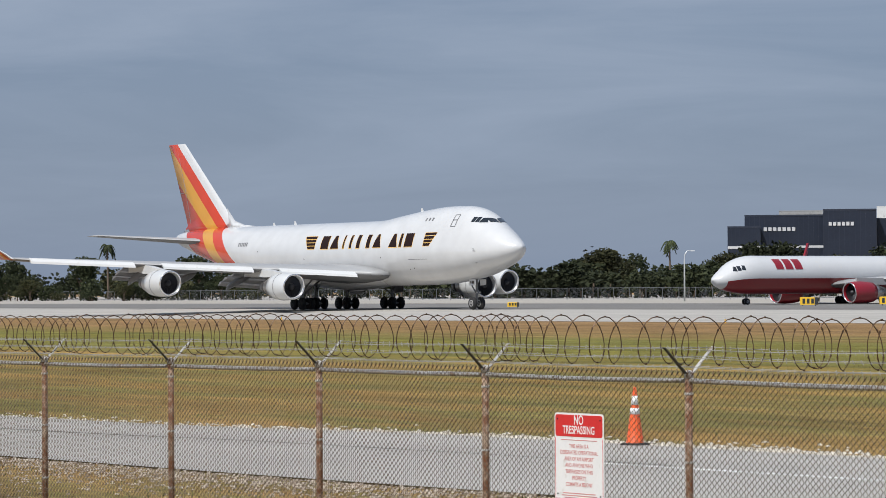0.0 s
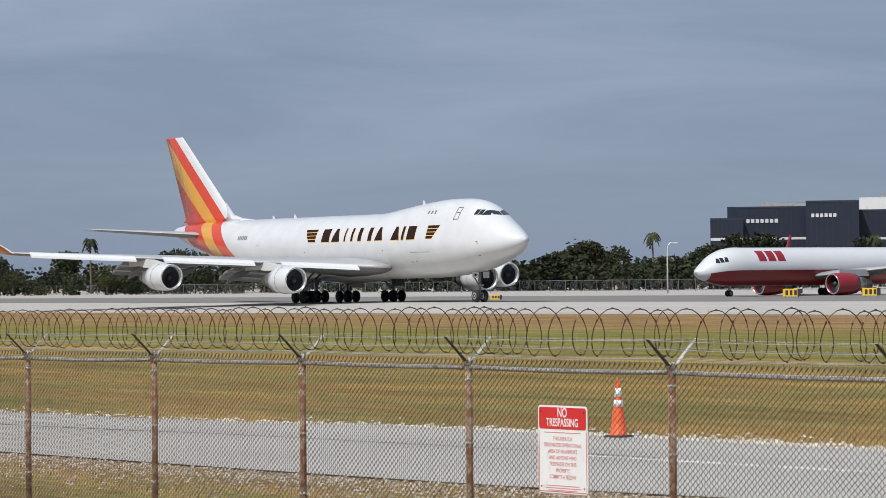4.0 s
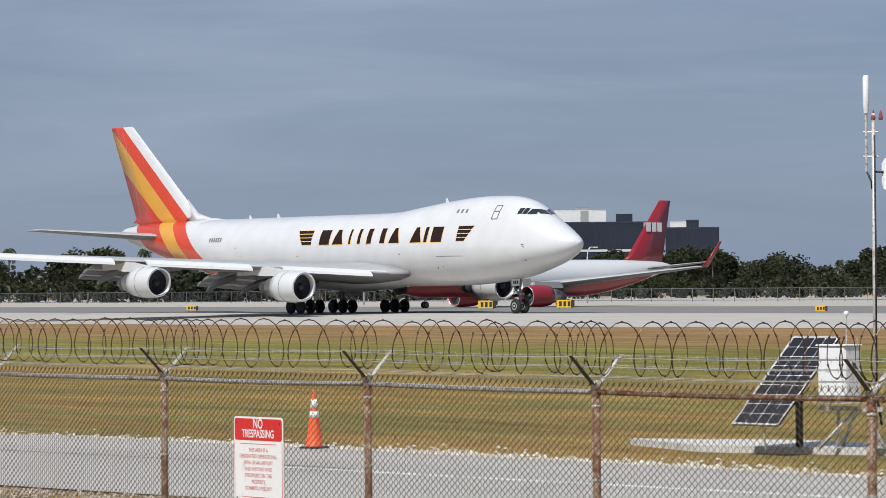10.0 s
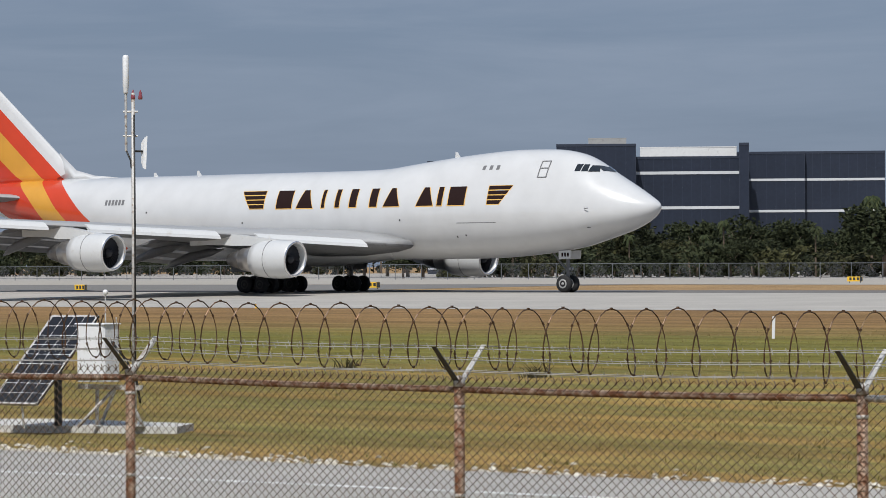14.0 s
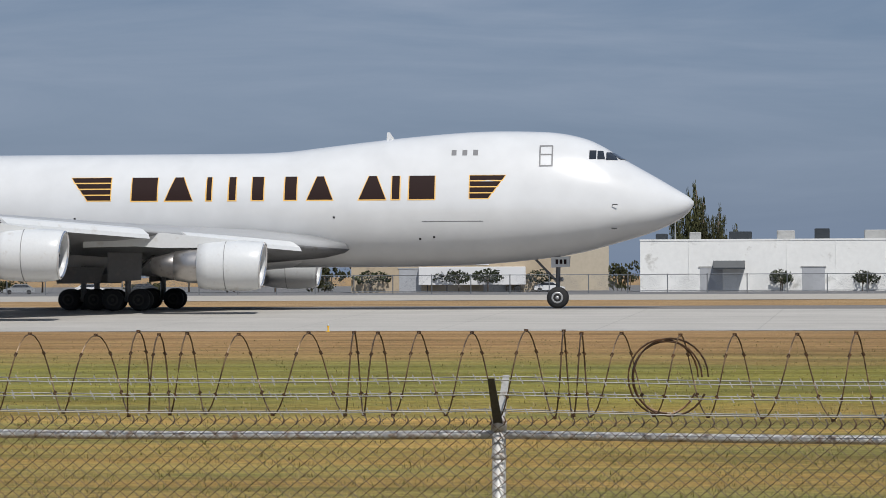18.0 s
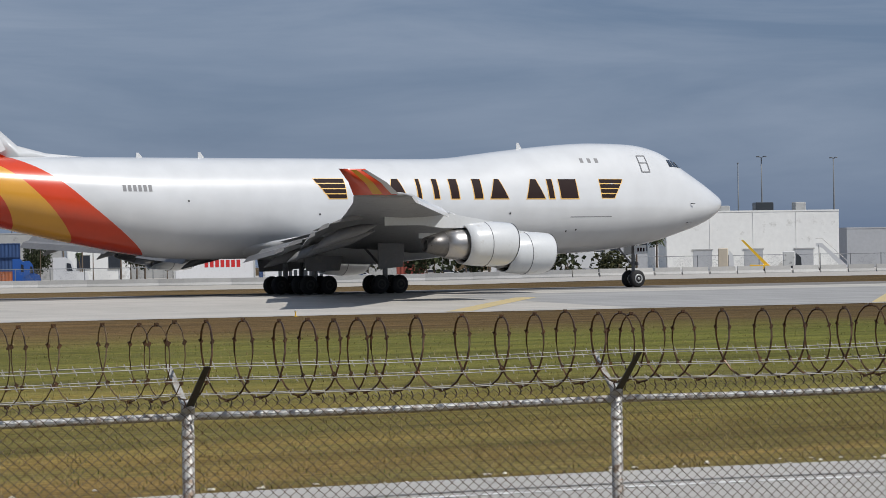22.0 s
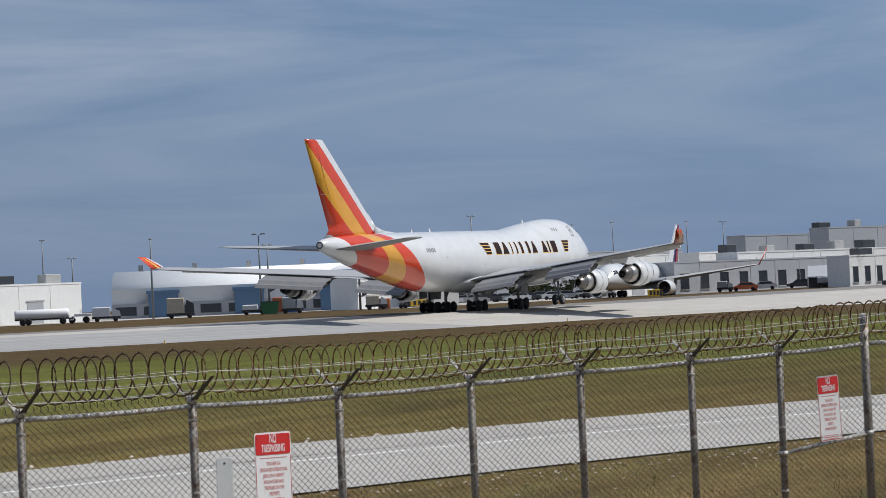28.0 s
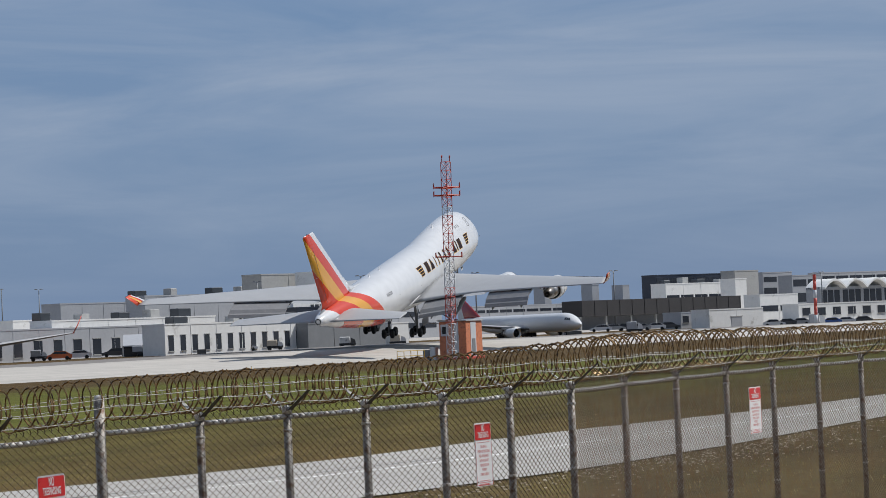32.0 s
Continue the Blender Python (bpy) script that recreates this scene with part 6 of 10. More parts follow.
def make_tree(kind, seed, mat):
    """A unit-height tree at the origin, hidden away under the ground as a pattern to copy."""
    rd = random.Random(seed)
    names = {"broad": ("tree", "broadleaf tree with a dense dark green crown", "tree"), "round": ("small_tree", "small umbrella-shaped street tree with a thin trunk", "tree"),
             "pine": ("casuarina_tree", "tall feathery dark casuarina tree", "tree"), "bush": ("shrub", "dense clump of dark green shrubs", "shrub")}
    T = thing(*names[kind][:1], names[kind][1], names[kind][2])
    tr = Mesh()
    if kind != "bush":
        top = {"broad": 0.6, "round": 0.62, "pine": 0.97}[kind]
        r0 = {"broad": 0.028, "round": 0.03, "pine": 0.018}[kind]
        tr.tube([(0, 0, -0.05), (rd.uniform(-0.02, 0.02), 0, top * 0.4), (rd.uniform(-0.03, 0.03), rd.uniform(-0.02, 0.02), top)], r0, 7, radii=[r0 * 1.3, r0, r0 * 0.4])
        if kind != "pine":
            for k in range(5):
                a = k * 1.26 + rd.uniform(0, 0.6)
                tr.tube([(0, 0, top * 0.55), (0.12 * math.cos(a), 0.12 * math.sin(a), top * 0.9), (0.26 * math.cos(a), 0.26 * math.sin(a), top * 1.15)], r0 * 0.5, 5, radii=[r0 * 0.6, r0 * 0.4, r0 * 0.12])
    else:
        for k in range(4):
            a = k * 1.6
            tr.tube([(0.2 * (k - 1.5), 0, -0.05), (0.25 * (k - 1.5), 0.05, 0.4)], 0.02, 5)
    tr.to("trunk", M_BARK, T, True)
    V, F = make_crown(kind, seed)
    obj("crown", V, F, mat, T)
    return T


def make_palm(seed):
    rd = random.Random(seed)
    T = thing("palm_tree", "slender palm with a ragged crown of fronds", "tree")
    tr = Mesh()
    bx = rd.uniform(-0.06, 0.06)
    tr.tube([(0, 0, -0.05), (bx * 0.4, 0, 0.3), (bx, 0, 0.62), (bx * 1.3, 0, 0.82)], 0.02, 8, radii=[0.03, 0.022, 0.018, 0.016])
    tr.to("trunk", M_BARK, T, True)
    top = Vector((bx * 1.3, 0, 0.82))
    V, F = [], []
    for k in range(17):
        a = k * 2.4 + rd.uniform(-0.2, 0.2)
        rise_ = rd.uniform(-0.1, 1.15)
        L = rd.uniform(0.165, 0.245)
        d = Vector((math.cos(a), math.sin(a), 0))
        sd = Vector((-d.y, d.x, 0))
        pts = []
        for q in range(8):
            f = q / 7
            pts.append(top + d * (L * f * (1 - 0.25 * f)) + Vector((0, 0, L * (rise_ * f * 0.75 - 0.95 * f * f))))
        for q in range(7):
            for sgn in (-1, 1):
                wd = 0.043 * math.sin(math.pi * min(0.97, (q + 0.8) / 8)) + 0.012
                n = len(V)
                V.extend([pts[q], pts[q + 1], pts[q + 1] + sd * (sgn * wd) + Vector((0, 0, -wd * 0.75)) + d * 0.02, pts[q] * 0.5 + pts[q + 1] * 0.5 + sd * (sgn * wd * 0.7) + Vector((0, 0, -wd * 0.4))])
                F.append((n, n + 1, n + 2, n + 3))
    obj("crown", V, F, M_PALMLEAF, T)
    return T


PATTERNS = {}


def grow(kind, x, y, h, w=None, sink=0.0):
    """One tree of a kind at a place: the first of each pattern is itself the tree, later ones copy it."""
    key = (kind, rng.randrange({"broad": 5, "round": 3, "pine": 3, "bush": 3, "palm": 4}[kind]))
    wide = (w or h) / {"broad": 0.95, "round": 1.25, "pine": 0.5, "bush": 1.7, "palm": 0.5}[kind] / h
    p = place(x, y)
    m = Matrix.LocRotScale((x, y, p.z - sink), Euler((0, 0, rng.uniform(0, 6.28))), (h * wide, h * wide, h))
    if key not in PATTERNS:
        PATTERNS[key] = make_palm(40 + key[1]) if kind == "palm" else make_tree(kind, 7 + key[1] * 13, {"broad": M_LEAF if key[1] != 1 else M_LEAF2, "round": M_LEAF, "pine": M_PINE, "bush": M_LEAF if key[1] else M_LEAF2}[kind])
        PATTERNS[key].matrix_basis = m
        return PATTERNS[key]
    src = PATTERNS[key]
    ob = copy_thing(src, Matrix.Identity(4))
    ob.matrix_basis = m
    return ob


def tree(a0, a1, r, zt):
    x, y = az_pos((a0 + a1) / 2, r)
    grow("broad", x, y, zt - place(x, y).z, radians(a1 - a0) * r)


def casuarina(a0, a1, r, zt):
    x, y = az_pos((a0 + a1) / 2, r)
    h, w = zt - place(x, y).z, radians(a1 - a0) * r
    grow("pine", x, y, h, w * 0.8)
    for k in (-2, -1, 1, 2):
        x, y = az_pos((a0 + a1) / 2 + k * (a1 - a0) * rng.uniform(0.2, 0.32), r + rng.uniform(-4, 6))
        grow("pine", x, y, h * rng.uniform(0.66, 0.96), w * rng.uniform(0.55, 0.85))


def roundtree(a0, a1, r, zt):
    x, y = az_pos((a0 + a1) / 2, r)
    grow("round", x, y, zt - place(x, y).z, radians(a1 - a0) * r)


def bush(a0, a1, r, zt):
    x, y = az_pos((a0 + a1) / 2, r)
    grow("bush", x, y, zt - place(x, y).z, radians(a1 - a0) * r)


def palm(a0, a1, r, zt):
    x, y = az_pos((a0 + a1) / 2, r)
    grow("palm", x, y, zt - place(x, y).z, radians(a1 - a0) * r)


def belt(a0, a1, r0, r1, h0, h1, step, kinds=("broad", "broad", "broad", "bush")):
    """A ragged row of trees."""
    a = a0
    while a < a1:
        r = rng.uniform(r0, r1)
        x, y = az_pos(a, r)
        k = rng.choice(kinds)
        h = rng.uniform(h0, h1) * (0.5 if k == "bush" else 1.35 if k == "pine" else 1.2 if k == "palm" else 1)
        grow(k, x, y, h, h * {"broad": rng.uniform(0.9, 1.25), "bush": 2.0, "pine": 0.45, "palm": 0.36, "round": 1.2}[k])
        a += step * rng.uniform(0.6, 1.4)


CAR = {}


def make_car(m, mat, kind="car"):
    key = (mat.name, kind)
    if key in CAR:
        return copy_thing(CAR[key], m)
    T = thing(kind, f"parked {mat.name.replace('_', ' ').replace(' paint', '').replace(' car', '')} {kind} on the lot", kind, m)
    b = Mesh()
    if kind == "pickup":
        b.prism([(-2.6, 0.35), (2.6, 0.35), (2.65, 0.85), (1.6, 1.0), (0.9, 1.75), (-0.3, 1.78), (-0.55, 1.05), (-2.65, 1.02)], "y", -0.95, 0.95)
    else:
        b.prism([(-2.2, 0.3), (2.2, 0.3), (2.28, 0.7), (1.3, 0.95), (0.6, 1.45), (-1.1, 1.48), (-1.9, 1.0), (-2.28, 0.9)], "y", -0.88, 0.88)
    b.to("body", mat, T)
    for q in (-1, 1):
        g = Mesh()
        if kind == "pickup":
            g.prism([(-0.25, 1.1), (1.35, 1.1), (0.8, 1.65), (-0.2, 1.68)], "y", q * 0.955, q * 0.97)
        else:
            g.prism([(-1.6, 1.0), (1.1, 1.0), (0.55, 1.38), (-1.05, 1.4)], "y", q * 0.885, q * 0.90)
        g.to("side_window", M_WINDOW, T)
    for x in (-1.4, 1.4):
        for q in (-1, 1):
            w = Mesh()
            w.disc_profile((x, q * 0.78, 0.33), (0, q, 0), [(0, 0.33), (0.16, 0.33), (0.18, 0.2)], 14)
            w.to("wheel", M_TYRE, T, True)
    CAR[key] = T
    return T


def _front(a0, a1, r, flip=None):
    m, w, z = frame_at(a0, a1, r)
    return m @ Matrix.Rotation(math.pi if (rng.random() < 0.5 if flip is None else flip) else 0, 4, 'Z'), w, z


def car(a0, a1, r, zt, mat):
    m, w, z = _front(a0, a1, r)
    make_car(m, mat)


def pickup(a0, a1, r, zt):
    m, w, z = _front(a0, a1, r, False)
    make_car(m, M_CARWHITE, "pickup")


def axle_wheels(T, xs, r=0.5, y=1.05):
    for x in xs:
        for q in (-1, 1):
            w = Mesh()
            w.disc_profile((x, q * (y - 0.3), r), (0, q, 0), [(0, r), (0.28, r), (0.3, r * 0.6)], 14)
            w.to("wheel", M_TYRE, T, True)


def boxtruck(a0, a1, r, zt):
    m, w, z = _front(a0, a1, r, False)
    L, h = w, zt - z
    T = thing("box_truck", "white box truck parked behind the far fence", "truck", m)
    b = Mesh()
    b.bevel_box(-L / 2 + L * 0.22, -1.25, 1.0, L / 2, 1.25, h, 0.06)
    b.to("cargo_box", M_CARWHITE, T)
    c = Mesh()
    c.prism([(-L / 2, 0.5), (-L / 2 + L * 0.2, 0.5), (-L / 2 + L * 0.2, h * 0.78), (-L / 2 + L * 0.1, h * 0.76), (-L / 2 + L * 0.05, h * 0.48), (-L / 2, h * 0.42)], "y", -1.1, 1.1)
    c.to("cab", M_CARWHITE, T)
    g = Mesh()
    g.prism([(-L / 2 + L * 0.075, h * 0.5), (-L / 2 + L * 0.17, h * 0.5), (-L / 2 + L * 0.17, h * 0.7), (-L / 2 + L * 0.11, h * 0.7)], "y", -1.14, -1.1)
    g.to("cab_window", M_WINDOW, T)
    axle_wheels(T, (-L / 2 + L * 0.12, L / 2 - L * 0.25))


def trailer(a0, a1, r, zt):
    m, w, z = _front(a0, a1, r, False)
    h = zt - z
    T = thing("semi_trailer", "white box trailer standing on its wheels", "trailer", m)
    b = Mesh()
    b.bevel_box(-w / 2, -1.25, 1.1, w / 2, 1.25, h, 0.06)
    b.to("cargo_box", M_CARWHITE, T)
    axle_wheels(T, (w / 2 - 1.2, w / 2 - 2.4))
    for q in (-1, 1):
        s = Mesh()
        s.box(-w / 2 + 1.2, q * 0.9 - 0.06, 0, -w / 2 + 1.35, q * 0.9 + 0.06, 1.1)
        s.to("support_leg", M_DARKSTEEL, T)


def semi(a0, a1, r, zt, mat):
    m, w, z = _front(a0, a1, r, False)
    h = zt - z
    T = thing("semi_truck", f"{mat.name.split('_')[0]} tractor unit parked at the container yard", "truck", m)
    c = Mesh()
    c.prism([(-w / 2, 0.6), (w * 0.45, 0.6), (w / 2, 1.0), (w / 2 - 0.2, h * 0.45), (w * 0.12, h * 0.52), (w * 0.02, h * 0.85), (-w * 0.15, h), (-w / 2, h)], "y", -1.15, 1.15)
    c.to("cab", mat, T)
    g = Mesh()
    g.prism([(-w * 0.12, h * 0.52), (w * 0.05, h * 0.52), (-w * 0.01, h * 0.78), (-w * 0.12, h * 0.8)], "y", -1.19, -1.15)
    g.to("cab_window", M_WINDOW, T)
    axle_wheels(T, (-w * 0.3, w * 0.35))


def bus(a0, a1, r, zt):
    m, w, z = _front(a0, a1, r, False)
    h = zt - z
    T = thing("bus", "white and blue bus parked among cars", "bus", m)
    b = Mesh()
    b.bevel_box(-w / 2, -1.25, 0.4, w / 2, 1.25, h, 0.15)
    b.to("body", M_CARWHITE, T)
    b = Mesh()
    b.box(-w / 2 + 0.3, -1.28, h * 0.68, w / 2 - 0.2, -1.25, h * 0.95)
    b.to("blue_panel", M_CARBLUE, T)
    for k in range(7):
        g = Mesh()
        g.box(-w / 2 + 0.4 + k * w * 0.135, -1.28, h * 0.42, -w / 2 + 0.4 + k * w * 0.135 + w * 0.11, -1.25, h * 0.66)
        g.to("window", M_WINDOW, T)
    axle_wheels(T, (-w * 0.32, w * 0.3), y=1.2)


def container_mesh(L, h, w, mat, parent_pose, label):
    T = thing("shipping_container", label, "container", parent_pose, group="stacked containers")
    b = Mesh()
    n = max(6, int(L / 0.55))
    prof = []
    for k in range(n):
        x0, x1 = -L / 2 + 0.1 + (L - 0.2) * k / n, -L / 2 + 0.1 + (L - 0.2) * (k + 1) / n
        d = 0.05
        prof += [(x0, 0.0), (x0 + (x1 - x0) * 0.35, 0.0), (x0 + (x1 - x0) * 0.5, d), (x0 + (x1 - x0) * 0.85, d)]
    outline = [(-L / 2 + 0.1, 0.0)] + prof + [(L / 2 - 0.1, 0.0), (L / 2 - 0.1, w), (-L / 2 + 0.1, w)]
    b.loft([[(x, y, 0.1) for x, y in outline], [(x, y, h - 0.1) for x, y in outline]])
    b.to("corrugated_body", mat, T)
    for x in (-L / 2, L / 2 - 0.14):
        for y in (-0.03, w - 0.1):
            f = Mesh()
            f.box(x, y, 0, x + 0.14, y + 0.14, h)
            f.to("corner_post", mat, T)
    for z0 in (0, h - 0.14):
        f = Mesh()
        f.box(-L / 2 + 0.14, -0.025, z0, L / 2 - 0.14, 0.1, z0 + 0.14)
        f.to("side_rail", mat, T)
    return T


def containers(a0, a1, r, zt):
    m, w, z = frame_at(a0, a1, r)
    h = zt - z
    rows = max(1, round(h / 2.6))
    cols = max(1, round(w / 4.2))
    for i in range(cols):
        for k in range(rows):
            if k == rows - 1 and rng.random() < 0.25:
                continue
            mat = rng.choice((M_CTRED, M_CTBROWN, M_CTBLUE, M_CTORANGE, M_CTBROWN, M_CTRED, M_CTBLUE, M_CTGREY))
            container_mesh(w / cols * 0.98, h / rows, 2.4, mat, m @ pose(-w / 2 + (i + 0.5) * w / cols, rng.uniform(-0.2, 0.2), k * h / rows), f"{mat.name.replace('_', ' ')} stacked in the yard")


def text_on(parent, words, size, m, mat, depth=0.0):
    """Raised lettering in the built-in font as a mesh."""
    cu = bpy.data.curves.new("lettering", 'FONT')
    cu.body, cu.size, cu.align_x, cu.align_y = words, size, 'CENTER', 'CENTER'
    cu.extrude, cu.offset = depth, size * 0.018
    tmp = bpy.data.objects.new("lettering", cu)
    scene.collection.objects.link(tmp)
    bpy.context.view_layer.update()
    me = bpy.data.meshes.new_from_object(tmp.evaluated_get(bpy.context.evaluated_depsgraph_get()))
    bpy.data.objects.remove(tmp)
    me.materials.clear()
    me.materials.append(mat)
    ob = new("lettering", me)
    ob.parent = parent
    ob.matrix_basis = m
    return ob


def container(a0, a1, r, zt, mat, text=0):
    m, w, z = frame_at(a0, a1, r)
    T = container_mesh(w, zt - z, 2.4, mat, m, f"{mat.name.replace('_', ' ')} with a painted side panel" if text else f"{mat.name.replace('_', ' ')} on the ground")
    if text:
        h = zt - z
        q = Mesh()
        q.box(-w / 2 + 0.3, -0.06, 0.4, w / 2 - 0.3, -0.035, h - 0.35)
        q.to("painted_panel", M_SIGN_WHITE, T)
        if text == 2:
            text_on(T, "Containers For Sale", h * 0.27, pose(0, -0.065, h * 0.66, 90), M_SIGN_RED)
            for k in range(9):
                q = Mesh()
                q.box(-w * 0.3 + k * w * 0.068, -0.07, h * 0.22, -w * 0.3 + k * w * 0.068 + w * 0.045, -0.062, h * 0.45)
                q.to("marking_bar", M_CARDARK, T)
        else:
            for k in range(7):
                q = Mesh()
                q.box(-w * 0.12 + k * w * 0.065, -0.07, h * 0.5, -w * 0.12 + k * w * 0.065 + w * 0.045, -0.062, h * 0.72)
                q.to("marking_bar", M_SIGN_RED, T)


def tent(a0, a1, r, zt):
    m, w, z = frame_at(a0, a1, r)
    h = zt - z
    T = thing("fabric_shelter", "pale arched fabric shelter with an open dark end", "shelter", m)
    b = Mesh()
    n = 10
    ring = lambda x, s: [(x, 3 * s * -math.cos(math.pi * k / n) + 3, h * (0.45 + 0.55 * math.sin(math.pi * k / n)) * (1 if s == 1 else 0.97)) for k in range(n + 1)]
    b.loft([ring(-w / 2, 1), ring(w / 2, 1)], closed=False, caps=False)
    b.box(-w / 2, -0.02, 0, w / 2, 0.02, h * 0.45)
    b.to("fabric_cover", M_TANW, T, True)
    d = Mesh()
    d.loft([[(w / 2 - 0.3, y, zz) for _, y, zz in ring(0, 1)] + [(w / 2 - 0.3, 6, 0), (w / 2 - 0.3, 0, 0)], [(w / 2 - 0.2, y, zz) for _, y, zz in ring(0, 1)] + [(w / 2 - 0.2, 6, 0), (w / 2 - 0.2, 0, 0)]])
    d.to("dark_end", M_DARKHOLE, T)


def pole(a0, a1, r, zt):
    x, y = az_pos((a0 + a1) / 2, r)
    z = place(x, y).z
    h = zt - z
    T = thing("lamp_post", "tall slim grey lamp post with a lamp head", "lamp post", pose(x, y, z, 0, 0, rng.uniform(0, 360)))
    q = Mesh()
    q.tube([(0, 0, -0.5), (0, 0, h * 0.5), (0, 0, h)], 0.12, 8, radii=[0.2, 0.16, 0.09] if h > 9 else [0.14, 0.12, 0.09])
    q.to("pole", M_LAMPPOLE, T, True)
    for k in (-1, 1):
        q = Mesh()
        q.tube([(0, 0, h - 0.1), (0.5 * k, 0, h + 0.1), (0.9 * k, 0, h + 0.12)], 0.05, 6)
        q.bevel_box(0.7 * k - 0.35, -0.16, h + 0.02, 0.7 * k + 0.35, 0.16, h + 0.22, 0.05)
        q.to("lamp_head", M_LAMPPOLE, T)


def pale_pole(az, r, zt):
    """Bent street lamp by the far road."""
    x, y = az_pos(az, r)
    z = place(x, y).z
    h = zt - z
    T = thing("street_lamp", "pale grey street lamp with one bent arm", "lamp post", pose(x, y, z, 0, 0, -az))
    q = Mesh()
    q.tube([(0, 0, -0.3), (0, 0, h * 0.8), (0.12, 0, h * 0.93), (0.5, 0, h), (1.3, 0, h + 0.05)], 0.13, 8, radii=[0.16, 0.12, 0.1, 0.08, 0.07])
    q.to("pole", M_SIGN_GREY, T, True)
    q = Mesh()
    q.bevel_box(1.1, -0.16, h - 0.08, 1.9, 0.16, h + 0.1, 0.05)
    q.to("lamp_head", M_SIGN_GREY, T)


def celltower(a0, a1, r, zt):
    x, y = az_pos((a0 + a1) / 2, r)
    z = place(x, y).z
    h = zt - z
    T = thing("cell_tower", "grey mast with antenna panels at its top", "mast", pose(x, y, z))
    q = Mesh()
    q.tube([(0, 0, -0.5), (0, 0, h)], 0.3, 10, radii=[0.4, 0.25])
    q.to("mast", M_LAMPPOLE, T, True)
    for lv in (0.99, 0.86):
        for k in range(6):
            a = k * math.pi / 3
            q = Mesh()
            q.box(-0.18, -0.1, h * lv - 1.1, 0.18, 0.1, h * lv + 1.1, Matrix.Translation((1.1 * math.cos(a), 1.1 * math.sin(a), 0)))
            q.to("antenna_panel", M_GALV, T)


def warehouse(a0, a1, r, zt):
    m, w, z, turn = facade_at(a0, a1, r)
    h = zt - z
    T = thing("cargo_warehouse", "long grey cargo warehouse with a ribbed sloping roof", "warehouse", m)
    b = Mesh()
    b.box(-w / 2, 6, -1, w / 2, 34, h)
    b.to("wall", M_CONC, T)
    ro = Mesh()
    ro.prism([(-2.0, h * 0.52), (6.0, h * 0.98), (6.0, h * 0.90), (-2.0, h * 0.46)], "x", -w / 2, w / 2)
    rf = ro.to("roof", M_ROOFGREY, T)
    for k in range(int(w / 3)):
        x = -w / 2 + (k + 0.5) * w / int(w / 3)
        q = Mesh()
        q.prism([(-2.05, h * 0.52), (6.0, h * 1.0), (6.0, h * 0.97), (-2.05, h * 0.50)], "x", x - 0.12, x + 0.12)
        q.to("roof_rib", M_ROOFGREY, rf)
    n = int(w / 7)
    for k in range(n):
        x = -w / 2 + (k + 0.5) * w / n
        q = Mesh()
        q.box(x - 2.2, 5.9, 0, x + 2.2, 6.0, h * 0.42)
        q.to("dock_door", M_WINDOW, T)
        q = Mesh()
        q.box(x + 2.9, -1.8, 0, x + 3.2, -1.5, h * 0.5)
        q.to("canopy_post", M_CONC, T)
    for k in range(int(w / 5)):
        x = -w / 2 + rng.random() * w
        p = m @ Vector((x, 8.5, h))
        make_car(Matrix.Translation(p) @ Matrix.Rotation(m.to_euler().z, 4, 'Z'), rng.choice((M_CARWHITE, M_CARGREY, M_CARDARK)))


def cart(a0, a1, r, zt):
    m, w, z = _front(a0, a1, r, False)
    h = max(1.2, zt - z)
    T = thing("baggage_cart", "small ground-service vehicle with a covered load", "vehicle", m)
    q = Mesh()
    q.bevel_box(-w / 2, -0.8, 0.45, w / 2, 0.8, 0.8, 0.05)
    q.to("chassis", M_DARKSTEEL, T)
    q = Mesh()
    q.bevel_box(-w / 2 + 0.1, -0.75, 0.8, w * 0.15, 0.75, h, 0.12)
    q.to("load", rng.choice((M_CARWHITE, M_GREYB, M_CTWHITE, M_TANW)), T)
    q = Mesh()
    q.prism([(w * 0.18, 0.8), (w / 2, 0.8), (w / 2 - 0.1, h * 0.7), (w * 0.22, h * 0.9)], "y", -0.7, 0.7)
    q.to("cab", rng.choice((M_CARWHITE, M_CARDARK, M_CARWHITE)), T)
    axle_wheels(T, (-w * 0.32, w * 0.32), 0.35, 0.85)


def pallet(a0, a1, r, zt):
    m, w, z = _front(a0, a1, r, False)
    h = max(0.7, zt - z)
    T = thing("cargo_pallet", "wrapped cargo on flat pallets on the apron", "cargo", m)
    q = Mesh()
    q.box(-w / 2, -1, 0, w / 2, 1, 0.18)
    q.to("pallet_base", M_GALV, T)
    n = max(1, int(w / 1.7))
    for k in range(n):
        q = Mesh()
        q.bevel_box(-w / 2 + k * w / n + 0.06, -0.9, 0.18, -w / 2 + (k + 1) * w / n - 0.06, 0.9, h * rng.uniform(0.75, 1.05), 0.12)
        q.to("wrapped_load", rng.choice((M_CTORANGE, M_CTORANGE, M_TANW, M_CTBLUE)), T)


